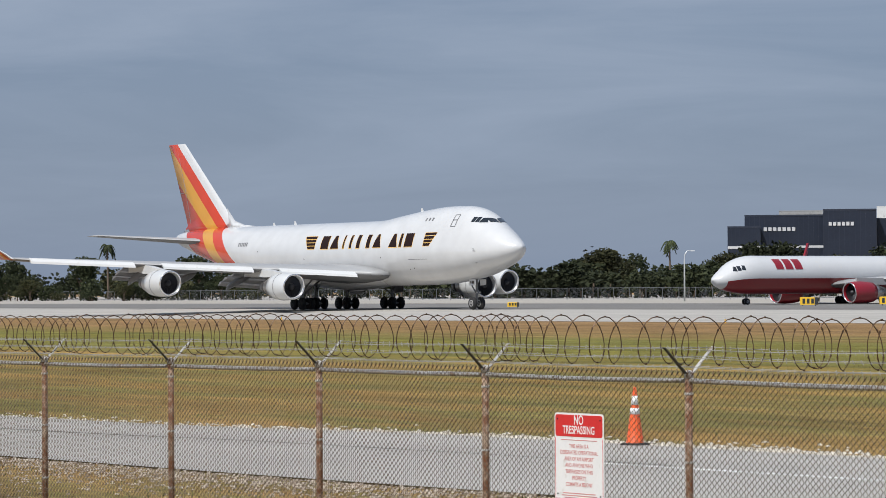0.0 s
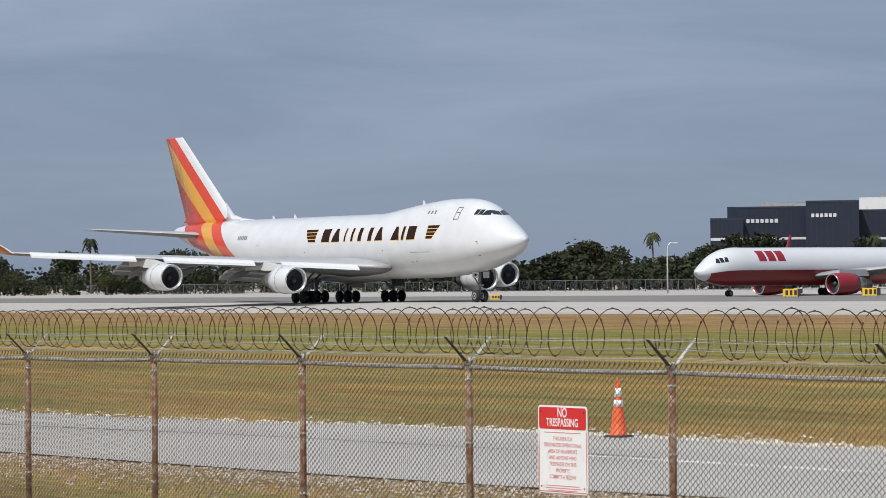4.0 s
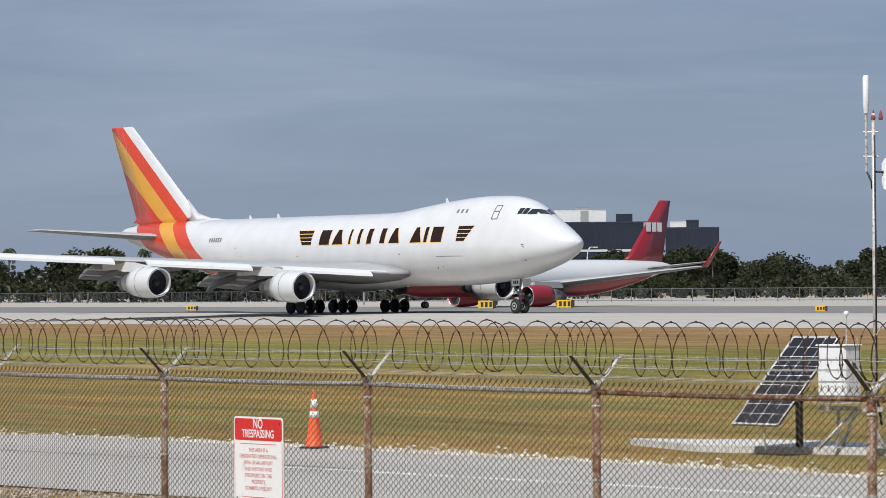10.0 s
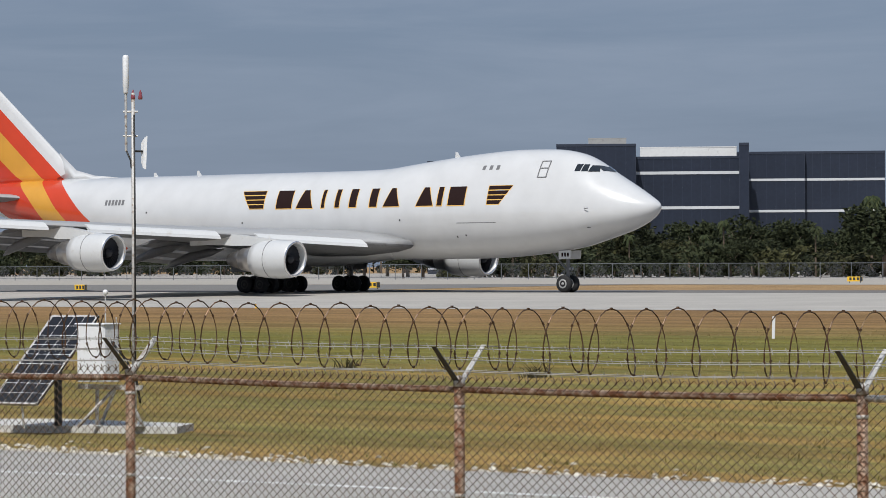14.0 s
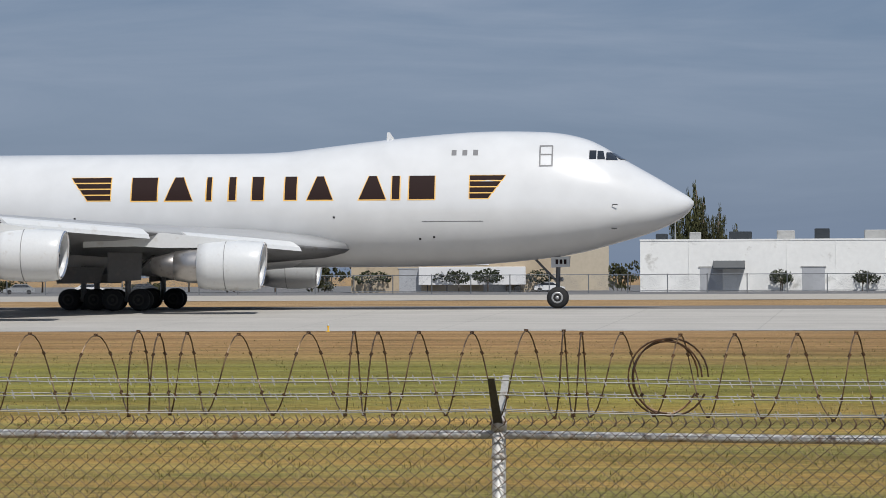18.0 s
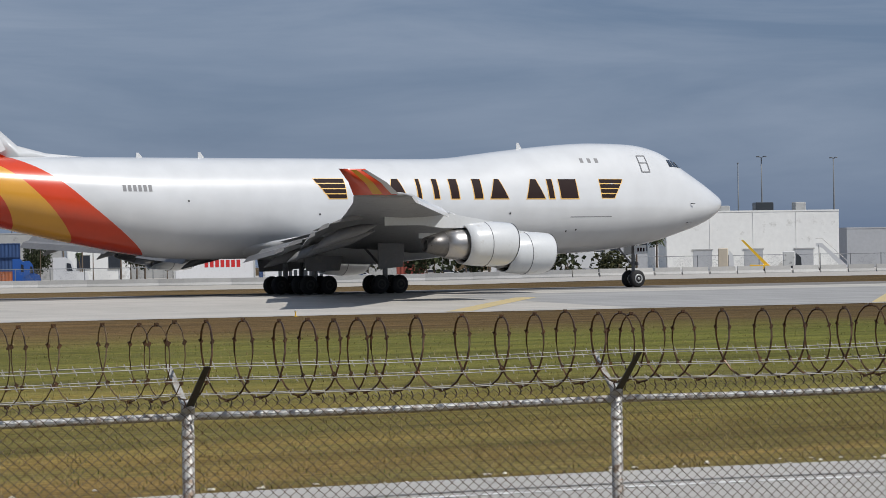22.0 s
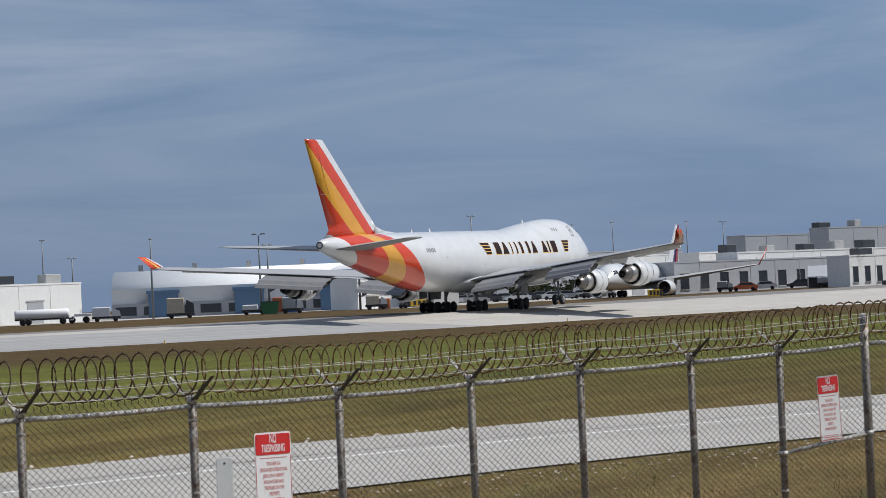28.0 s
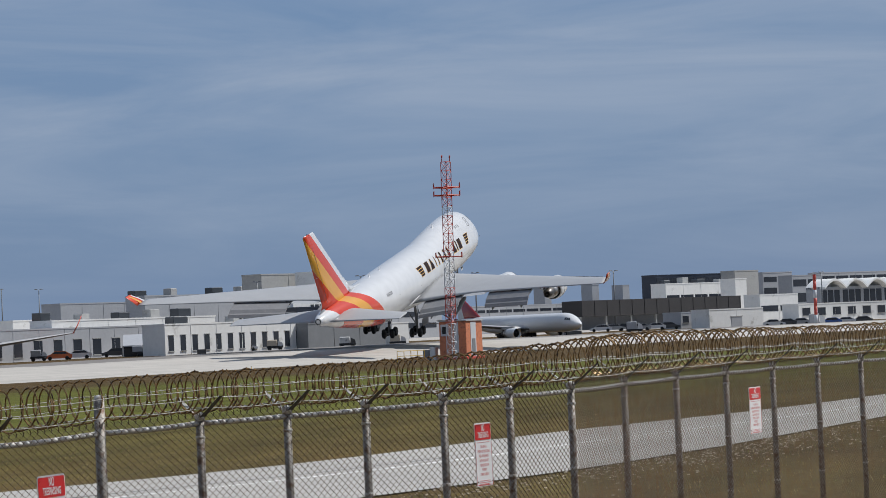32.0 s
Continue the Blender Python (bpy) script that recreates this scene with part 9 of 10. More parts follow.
pole(70.26, 70.31, 598, 15.0)
block(69.91, 71.35, 512, 6.5, M_GREYB, depth=16,strips=[(0.72,0.84)],wins=(6,1),tall=1)
block(71.38, 73.06, 489, 6.6, M_BWHITE, depth=18,door=1,units=2)
block(70.81, 71.38, 486, 4.6, M_BWHITE, depth=5,door=1)
tanker(70.79, 71.60, 460, 2.5)
tanker(71.86, 72.84, 460, 2.6)
boxtruck(72.84, 73.24, 460, 1.7)
cart(73.24, 73.76, 466, 2.5)
pole(70.51, 70.53, 606, 15.5)
pole(71.40, 71.42, 559, 11.1)
pole(72.37, 72.39, 582, 15.2)
pole(72.90, 72.92, 547, 11.1)
quonset(73.60, 78.10, 518, 8.3)
pole(76.43, 76.46, 482, 10.8)
pole(78.07, 78.11, 482, 10.6)
dumpster(76.28, 76.62, 470, 2.2)
cart(76.66, 77.06, 472, 2.8)
cart(78.18, 78.58, 476, 2.5)
pallet(78.41, 78.64, 477, 2.4)
cart(78.81, 78.93, 477, 2.0)
pole(74.32, 74.36, 486, 12.5)
pole(76.28, 76.31, 490, 12.7)
pole(78.33, 78.36, 517, 13.7)
cart(74.58, 75.09, 468, 3.4)
cart(75.94, 76.40, 474, 1.9)
pallet(76.49, 76.98, 480, 3.0)
ysign(79.00, 79.36, 490, 0.3)
blacksign(78.85, 78.98, 500, -0.1)
ysign(83.30, 83.58, 490, 0.2)
blacksign(87.52, 87.68, 480, 1.3)
blacksign(94.15, 94.40, 560, 1.5)
quend(78.05, 79.35, 500, 8.0)
block(79.43, 79.88, 500, 7.7, M_CONC, depth=12)
ctower2(81.25, 81.65, 744, 17.0)
block(80.75, 83.95, 690, 10.2, M_GREYB2, strips=[(0.55, 0.68)])
block(80.20, 81.20, 720, 8.2, M_GREYB)
block(82.72, 84.10, 560, 7.7, M_BWHITE, door=2)
block(84.26, 84.92, 560, 7.7, M_BWHITE)
block(84.95, 87.85, 548, 7.2, M_BWHITE, units=5)
block(83.80, 86.90, 536, 5.9, M_GREYB, wins=(9, 1), tall=1)
block(86.95, 89.62, 529, 5.7, M_BWHITE, wins=(13, 1), tall=1, units=3)
awning(86.20, 86.90, 528, 4.3)
block(85.10, 86.60, 625, 11.2, M_GREYB2)
block(86.60, 88.74, 619, 11.9, M_GREYB2, units=4)
# one tall block: shaded front as grey wall, sunlit side as added white strip
block(88.70, 89.66, 600, 14.8, M_CONC)
block(89.66, 89.80, 597, 14.9, M_BWHITE, wins=(1, 1))
block(89.25, 90.28, 583, 11.2, M_BWHITE, logo=2)
block(89.32, 90.27, 577, 8.1, M_GLASSB)
block(90.28, 90.42, 576, 11.1, M_BWHITE)
block(89.50, 90.88, 545, 5.0, M_CTGREY)
block(90.42, 91.82, 667, 12.3, M_GREYB, strips=[(0.2, 0.3), (0.42, 0.52), (0.84, 0.94)], units=4)
glassb(90.60, 90.98, 690, 13.4, nm=5)
block(91.30, 91.90, 700, 13.7, M_GREYB, strips=[(0.86, 0.95)])
block(91.00, 91.30, 560, 4.6, M_BWHITE)
pole(88.60, 88.64, 590, 13.2)
pole(90.46, 90.50, 620, 14.1)
pole(92.52, 92.55, 640, 14.1)
bush(80.17, 81.30, 566, 5.2)
bush(81.57, 82.70, 575, 5.0)
tree(80.24, 80.52, 552, 6.2)
for a, z in ((80.06, 7.3), (80.24, 7.6), (80.44, 7.0), (80.52, 7.6), (80.78, 7.4), (81.00, 7.2), (82.3, 7.0)):
    palm(a - 0.06, a + 0.06, 590, z)
pole(80.14, 80.18, 512, 14.6)
airliner(82.9, 83.6, 520, 12.8, kind=3)
for a, z in ((81.47, 17.8), (81.76, 18.6), (81.97, 17.9), (82.70, 18.0), (84.04, 17.5), (84.70, 17.1)):
    pole(a - 0.01, a + 0.01, 774, z)
# staff cars and carts behind the perimeter road
for k, (a, c) in enumerate(((79.40, M_CARGREY), (79.62, M_CARWHITE), (79.95, M_CARWHITE), (80.20, M_CARGREY), (80.42, M_CARDARK), (80.66, M_CARGREY), (80.95, M_CARWHITE), (81.15, M_CARDARK), (81.38, M_CARGREY), (81.62, M_CARWHITE),
                            (81.86, M_CARGREY), (82.08, M_CARWHITE), (82.30, M_CARDARK), (82.55, M_CARWHITE), (84.30, M_CARGREY), (85.05, M_CARORANGE), (85.40, M_CARWHITE), (86.05, M_CARDARK), (87.05, M_CARORANGE), (88.35, M_CARWHITE))):
    car(a - 0.2, a + 0.2, 528 + 4 * (k % 3), 2.0, c)
boxtruck(80.50, 80.78, 545, 4.0)
boxtruck(81.95, 82.30, 545, 4.2)
for a in (84.7, 86.5, 88.9, 90.2, 91.1):
    cart(a - 0.15, a + 0.15, 524, 2.4)
block(92.45, 95.70, 841, 9.0, M_GREYB, strips=[(0.75, 0.85)])
airliner(92.82, 93.66, 575, 7.2, kind=4)
for a, z in ((93.29, 14.9), (93.83, 14.5), (94.69, 14.0), (95.24, 13.5)):
    block(a - 0.06, a + 0.06, 863, z, M_GREYB2, depth=4)
dark_canopy(94.43, 97.27, 708, 4.6, 8.1)
block(94.05, 95.05, 700, 6.0, M_BWHITE, wins=(4, 1))
block(95.78, 96.95, 840, 15.3, M_GLASSB, strips=[(0.55, 0.72), (0.82, 0.93)])
block(95.95, 97.20, 800, 12.4, M_BWHITE, strips=[(0.6, 0.72)], units=4)
block(97.20, 97.62, 838, 15.6, M_CONC)
block(97.20, 97.40, 790, 12.9, M_BWHITE)
block(97.70, 98.22, 863, 15.2, M_GREYB, strips=[(0.3, 0.42), (0.56, 0.68), (0.8, 0.9)])
block(98.22, 98.75, 852, 13.9, M_GREYB2, strips=[(0.4, 0.6), (0.75, 0.9)])
block(98.75, 99.95, 880, 14.6, M_GREYB, strips=[(0.8, 0.92)])
vault_row(98.72, 100.2, 800, 11.8, 4)
block(97.62, 98.30, 740, 8.2, M_BWHITE, strips=[(0.4, 0.6)])
block(98.30, 99.90, 730, 5.6, M_BWHITE, wins=(6, 1))
block(96.70, 97.66, 653, 4.9, M_BWHITE, door=1)
block(96.19, 96.70, 656, 4.6, M_GREYB, wins=(3, 1))
for k, (a, c) in enumerate(((94.75, M_CARWHITE), (95.00, M_CARGREY), (95.22, M_CARDARK), (95.45, M_CARGREY), (95.72, M_CARWHITE), (95.98, M_CARDARK), (97.85, M_CARWHITE), (98.05, M_CARDARK), (98.30, M_CARGREY), (98.85, M_CARBLUE), (99.10, M_CARWHITE), (99.40, M_CARDARK))):
    car(a - 0.2, a + 0.2, 640 + 5 * (k % 3), 2.0, c)
for a in (93.0, 93.25, 95.35, 98.6):
    cart(a - 0.15, a + 0.15, 600, 3.0)
pole(95.00, 95.04, 700, 14.4)
pole(98.72, 98.75, 760, 13.0)
lattice(91.68, 92.61, 365, 21.6)
windsockpole(98.51, 98.65, 548, 9.8)
bush(42.88, 43.99, 420, 6.3)
bush(43.68, 44.80, 415, 5.6)
bush(44.50, 45.67, 413, 6.4)
bush(45.21, 46.33, 418, 4.6)
bush(46.22, 47.35, 423, 4.0)
palm(44.30, 44.71, 425, 8.3)
palm(44.81, 45.16, 429, 7.7)
palm(45.72, 46.08, 425, 6.9)
boxtruck(44.54, 45.05, 450, 3.4)
boxtruck(45.25, 45.71, 450, 3.3)
trailer(45.86, 46.53, 450, 3.1)
car(43.47, 43.88, 450, 2.0, M_CARWHITE)
car(43.98, 44.38, 450, 1.8, M_CARGREY)
car(46.63, 47.06, 450, 1.5, M_CARWHITE)


for az, r, z in ((-49.18, 560, 8.6), (-45.1, 560, 9.6)):
    pale_pole(az, r, z)

# tree belts that fill the gaps behind the far fence
belt(-66, -52, 850, 1000, 11, 17, 0.42, ("broad", "broad", "palm", "bush"))
belt(-52, -34, 900, 1020, 11, 17, 0.36, ("broad", "broad", "palm", "broad", "bush"))
belt(-66, -36, 800, 840, 5, 8, 0.5, ("bush", "broad"))
belt(-36, -27.5, 610, 680, 8, 13, 0.42, ("broad", "broad", "palm", "broad"))
belt(-35, -20, 560, 600, 5, 8.5, 0.45, ("bush", "broad", "palm"))
belt(-27.5, -17, 530, 600, 8, 13, 0.42, ("broad", "broad", "palm"))
belt(-26.5, -19.5, 560, 600, 12.5, 16, 0.5, ("palm",))
belt(-17.5, -11, 470, 520, 5, 9, 0.6, ("broad", "bush", "broad"))
belt(-11, -1, 480, 500, 3, 5, 0.7, ("bush", "round"))
belt(-34, -30.8, 640, 700, 14, 17, 0.4, ("broad", "palm"))
belt(28, 40, 520, 560, 5, 8, 0.8, ("broad", "bush", "palm"))

# dense undergrowth that closes the tree line down to the ground
def thicket(a0, a1, r0, r1, h0, h1, step):
    a = a0
    while a < a1:
        x, y = az_pos(a, rng.uniform(r0, r1))
        h = rng.uniform(h0, h1)
        grow("bush", x, y, h, h * rng.uniform(1.6, 2.3), 0.4)
        a += step * rng.uniform(0.7, 1.3)


thicket(-67, -33, 1040, 1080, 9, 14, 0.75)
thicket(-67, -36, 800, 850, 5, 8.5, 0.55)
thicket(-53.5, -47, 770, 800, 8, 10.5, 0.4)
thicket(-33, -27, 700, 730, 8, 12, 0.6)
thicket(79.6, 84, 560, 600, 3, 5, 0.35)
thicket(-34, -17, 540, 600, 5, 8, 0.6)
thicket(-30, -17, 610, 640, 7.5, 11, 0.75)
thicket(-17, -10, 540, 560, 5, 8, 0.8)
# the red and white twin-jet waiting beyond the runway
HEAVY = simple_jet(pose(-329.1, 318.6, place(-329.1, 318.6).z, 0, 0, 90 - 181.83), 54.9, M_WHITE, M_REDDEEP, M_CRIMSON, 48.5, "white and red twin-engined freighter waiting on the taxiway", R=2.7, tail_h=15.85, cowl=M_CRIMSON, winglet=M_CRIMSON, logo=M_WHITE)
for az in (-46.93, -45.5):
    yellow_sign(*az_pos(az, 418), 2.4, az)
for q in (-1, 1):
    for k in range(3):
        s = Mesh()
        x0 = 54.9 * 0.52 - (14.6 - 1.75 * k)
        rows = []
        for b in range(6):
            z = 4.95 + 1.45 * b / 5
            y = q * (math.sqrt(2.7 ** 2 - (z - 4.185) ** 2) + 0.02)
            rows.append([(x0 + 0.2 * b / 5, y, z), (x0 + 1.4 + 0.2 * b / 5, y, z)])
        s.loft(rows, closed=False, caps=False)
        s.to("logo_shape", M_CRIMSON, HEAVY)


def far_fence():
    """Chain-link perimeter fence along the far road."""
    root = thing("perimeter_fence", "grey chain-link perimeter fence far across the field", "fence")
    pts = []
    for i in range(len(EDGE)):
        if -1400 < EDGE[i][0] < 310:
            off = 228
            p = EDGE[i] + EDGE_N[i] * off
            pts.append(p)
    pts = np.array(pts)
    s = np.concatenate([[0], np.cumsum(np.hypot(*np.diff(pts, axis=0).T))])
    P = []
    d = 0.0
    while d < s[-1]:
        x, y = np.interp(d, s, pts[:, 0]), np.interp(d, s, pts[:, 1])
        P.append(place(x, y))
        d += 5.2
    post = Mesh()
    post.tube([(0, 0, -0.1), (0, 0, 2.6)], 0.07, 6)
    po = post.to("post", M_LAMPPOLE, root)
    po.location = P[0]
    for p in P[1:]:
        o = new("post", po.data)
        o.parent, o.location = root, p
    r = Mesh()
    for zz in (2.5, 0.35):
        r.tube([p + Vector((0, 0, zz)) for p in P], 0.045, 4)
    r.to("rail", M_LAMPPOLE, root)
    V, F = [], []
    for a, b in zip(P[:-1], P[1:]):
        for k in range(44):
            for lean in (-1, 1):
                f0, f1 = k / 44, k / 44 + lean * 0.45
                if not 0 <= f1 <= 1:
                    continue
                q0, q1 = a.lerp(b, f0) + Vector((0, 0, 0.2)), a.lerp(b, f1) + Vector((0, 0, 2.5))
                n = len(V)
                V += [q0, q0 + Vector((0.011, 0, 0)), q1 + Vector((0.011, 0, 0)), q1]
                F.append((n, n + 1, n + 2, n + 3))
    obj("wire_mesh", V, F, M_LAMPPOLE, root, kind="stuff")
    # dark windscreen cloth on the bays before the houses, with white notice plates
    for k, (a, b) in enumerate(zip(P[:-1], P[1:])):
        az = math.degrees(math.atan2(a.x, a.y))
        if not 21.5 < az < 31.6:
            continue
        u = (b - a).normalized()
        m = Matrix.Translation(a) @ Matrix.Rotation(math.atan2(u.y, u.x), 4, 'Z')
        q = Mesh()
        q.box(0.09, -0.09, 0.08, (b - a).length - 0.09, -0.06, 2.2 + 0.12 * math.sin(k * 2.1), m)
        c = q.to("windscreen_panel", M_SCREEN, root, False, "dark green windscreen cloth")
        if k % 5 == 2:
            q = Mesh()
            q.box(2.0, -0.14, 1.1, 3.1, -0.1, 2.0, m)
            q.to("notice_plate", M_BANDW, c, False, "white notice plate")


def jersey_row(a0, a1, r0, r1, n, name="concrete_barrier"):
    """Precast barriers in a row before the container yard."""
    src = None
    for k in range(n):
        f = (k + 0.5) / n
        az = a0 + (a1 - a0) * f
        r = r0 + (r1 - r0) * f
        x, y = az_pos(az, r)
        x2, y2 = az_pos(az + 0.2, r + (r1 - r0) * 0.2 / (a1 - a0))
        m = pose(x, y, place(x, y).z, 0, 0, math.degrees(math.atan2(y2 - y, x2 - x)) + rng.uniform(-2, 2))
        if src is None:
            T = thing(name, "weathered pale concrete road barrier", "barrier", m, group="row of concrete barriers")
            q = Mesh()
            q.prism([(-0.4, 0), (0.4, 0), (0.4, 0.15), (0.18, 0.45), (0.12, 1.0), (-0.12, 1.0), (-0.18, 0.45), (-0.4, 0.15)], "x", -1.7, 1.7)
            q.to("barrier_body", M_JERSEY, T)
            src = T
        else:
            copy_thing(src, m)


far_fence()
jersey_row(24.3, 31.0, 421, 425, 15)
jersey_row(31.0, 46.0, 425, 405, 34)
jersey_row(46.0, 57.0, 405, 425, 22)


# ---- signs on the fence ----
FP = [Vector((x, y, z + EYE)) for (x, y), z in zip(POSTS, RAIL_Z)]
M_SIGN_FAINT = plain("faded_red_sign_print", (0.62, 0.25, 0.24), 0.5, var=0.1)


def warning_sign():
    """Enamelled warning plate; its top edge is at z = 0, its middle at x = 0, its face towards -y."""
    T = thing("warning_sign", "white metal no trespassing sign with red header, wired to fence", "sign", group="warning signs on the fence")
    w, h = 0.38, 0.84

    def rounded(x0, z0, x1, z1, r):
        pts = []
        for cx, cz, a0 in ((x1 - r, z1 - r, 0), (x0 + r, z1 - r, 90), (x0 + r, z0 + r, 180), (x1 - r, z0 + r, 270)):
            pts += [(cx + r * math.cos(radians(a0 + k * 22.5)), cz + r * math.sin(radians(a0 + k * 22.5))) for k in range(5)]
        return pts
    q = Mesh()
    q.prism(rounded(-w, -h, w, 0, 0.035), "y", 0.0, 0.004)
    plate = q.to("plate", M_SIGN_WHITE, T)
    q = Mesh()
    q.prism(rounded(-w + 0.018, -0.225, w - 0.018, -0.018, 0.025), "y", -0.003, -0.0005)
    q.to("red_header", M_SIGN_RED, T, False, "red header panel")
    for x0, z0, x1, z1 in ((-w + 0.012, -h + 0.012, w - 0.012, -h + 0.018), (-w + 0.012, -h + 0.012, -w + 0.018, -0.24), (w - 0.018, -h + 0.012, w - 0.012, -0.24)):
        q = Mesh()
        q.box(x0, -0.002, z0, x1, -0.0005, z1)
        q.to("border_line", M_SIGN_RED, T)
    text_on(T, "NO", 0.115, pose(0, -0.0045, -0.070, 90) @ Matrix.Diagonal((0.82, 1.1, 1, 1)), M_SIGN_WHITE)
    text_on(T, "TRESPASSING", 0.098, pose(0, -0.0045, -0.165, 90) @ Matrix.Diagonal((0.84, 1.1, 1, 1)), M_SIGN_WHITE)
    for k, words in enumerate(("THIS AREA IS A", "DESIGNATED OPERATIONAL", "AREA OF AN AIRPORT", "AND ANYONE WHO", "TRESPASSES ON THIS", "PROPERTY", "COMMITS A FELONY")):
        text_on(T, words, 0.052, pose(0, -0.002, -0.318 - 0.061 * k, 90) @ Matrix.Diagonal((0.86, 1.0, 1, 1)), M_SIGN_FAINT)
    for k, hw in ((0, 0.25), (1, 0.27), (2, 0.22)):
        q = Mesh()
        q.box(-hw, -0.002, -0.772 - 0.022 * k, hw, -0.0005, -0.764 - 0.022 * k)
        q.to("small_print", M_SIGN_FAINT, T)
    q = Mesh()
    q.box(-0.28, -0.002, -0.262, 0.28, -0.0005, -0.255)
    q.to("small_print", M_SIGN_FAINT, T)
    for x in (-w + 0.05, w - 0.05):
        for z in (-0.06, -h + 0.06):
            q = Mesh()
            q.disc_profile((x, -0.002, z), (0, -1, 0), [(0, 0.009), (0.003, 0.009), (0.005, 0.004)], 8)
            q.to("bolt", M_DARKSTEEL, T)
    return T


def fence_frame(p, f, drop, face=0.052):
    """A pose on the near face of the fence, part way along the bay that begins at a post."""
    a, b = FP[FIRST_POST + p], FP[FIRST_POST + p + 1]
    d = b - a
    out = Vector((-d.y, d.x, 0)).normalized()
    c = a.lerp(b, f) - out * face - Vector((0, 0, drop))
    slope = math.degrees(math.asin(d.z / d.length))
    return pose(c.x, c.y, c.z, 0, -slope, math.degrees(math.atan2(d.y, d.x))), d.length


SIGN = None
for p, drop, tall in ((-2, 0.34, 1.0), (3, 0.34, 1.0), (8, 0.34, 1.0), (13, 0.28, 1.0), (18, 0.30, 0.95), (23, 0.27, 0.87), (28, 0.28, 0.8), (33, 0.22, 0.7), (38, 0.2, 0.68)):
    m, L = fence_frame(p, 0.43 if p == 18 else 0.5, drop)
    m = m @ Matrix.Diagonal((min(1.0, L / 3.05), 1, tall, 1))
    if SIGN is None:
        SIGN = warning_sign()
        SIGN.matrix_basis = m
    else:
        copy_thing(SIGN, m)
m, L = fence_frame(23, 0.17, 0.46)
BLANK = thing("blank_plate", "blank grey metal plate wired to the fence", "sign", m)
q = Mesh()
q.bevel_box(-0.09, 0, -0.50, 0.09, 0.004, 0, 0.003)
q.to("plate", M_SIGN_GREY, BLANK)
for z in (-0.05, -0.44):
    q = Mesh()
    q.disc_profile((0, -0.001, z), (0, -1, 0), [(0, 0.01), (0.004, 0.01), (0.006, 0.004)], 8)
    q.to("bolt", M_DARKSTEEL, BLANK)
# brace between the terminal post and its neighbour
BRACE = thing("brace_pipe", "slanting galvanised brace pipe on the terminal post", "fence part")
a, b = FP[FIRST_POST + 29], FP[FIRST_POST + 28]
q = Mesh()
q.tube([a - Vector((0, 0, 0.93)), b - Vector((0, 0, 1.02))], 0.022, 8)
q.to("pipe", M_GALV, BRACE, True)
for c in (a - Vector((0, 0, 0.93)), b - Vector((0, 0, 1.02))):
    q = Mesh()
    q.disc_profile(c - Vector((0, 0, 0.025)), (0, 0, 1), [(0, 0.052), (0.05, 0.052)], 10)
    q.to("clamp", M_GALV, BRACE, True)


# ---- traffic cone on the road's edge ----
def traffic_cone(x, y):
    T = thing("traffic_cone", "tall orange traffic cone with two white bands, on road's edge", "traffic cone", pose(x, y, place(x, y).z + 0.03, 0, 0, 20))
    q = Mesh()
    q.bevel_box(-0.2, -0.2, 0, 0.2, 0.2, 0.035, 0.02)
    q.to("base", M_BLACK, T, False, "black rubber base")
    rad = lambda z: 0.15 - 0.125 * (z - 0.03) / 0.97
    q = Mesh()
    q.disc_profile((0, 0, 0), (0, 0, 1), [(0.03, 0.165), (0.05, 0.152), (0.3, rad(0.3)), (0.6, rad(0.6)), (0.97, rad(0.97)), (1.0, 0.022), (1.0, 0.012), (0.95, 0.01)], 24)
    q.to("cone", M_ORANGE, T, True, "orange plastic cone")
    for z0, z1 in ((0.53, 0.64), (0.69, 0.85)):
        q = Mesh()
        q.disc_profile((0, 0, 0), (0, 0, 1), [(z0, rad(z0) + 0.0015), (z0, rad(z0) + 0.004), (z1, rad(z1) + 0.004), (z1, rad(z1) + 0.0015)], 24)
        q.to("reflective_band", M_SIGN_WHITE, T, True, "white reflective band")


traffic_cone(-41.8, 34.95)


# ---- solar weather station on its slab ----
M_CELL = plain("solar_cells", (0.010, 0.011, 0.014), 0.38, var=0.2, scale=4.0)
M_SLAB = plain("pale_concrete_slab", (0.58, 0.57, 0.54), 0.85, var=0.16, scale=1.2, bump=0.2, stain=0.25, stain_col=(0.42, 0.40, 0.36))
M_CABINET = plain("white_powder_coat", (0.78, 0.79, 0.80), 0.4, var=0.04, scale=2.0, stain=0.1, stain_col=(0.6, 0.6, 0.58))
M_CABLE = plain("black_cable", (0.02, 0.02, 0.02), 0.6, var=0.1)
M_REDLENS = plain("red_lamp_glass", (0.26, 0.06, 0.07), 0.2, var=0.1, coat=0.6)


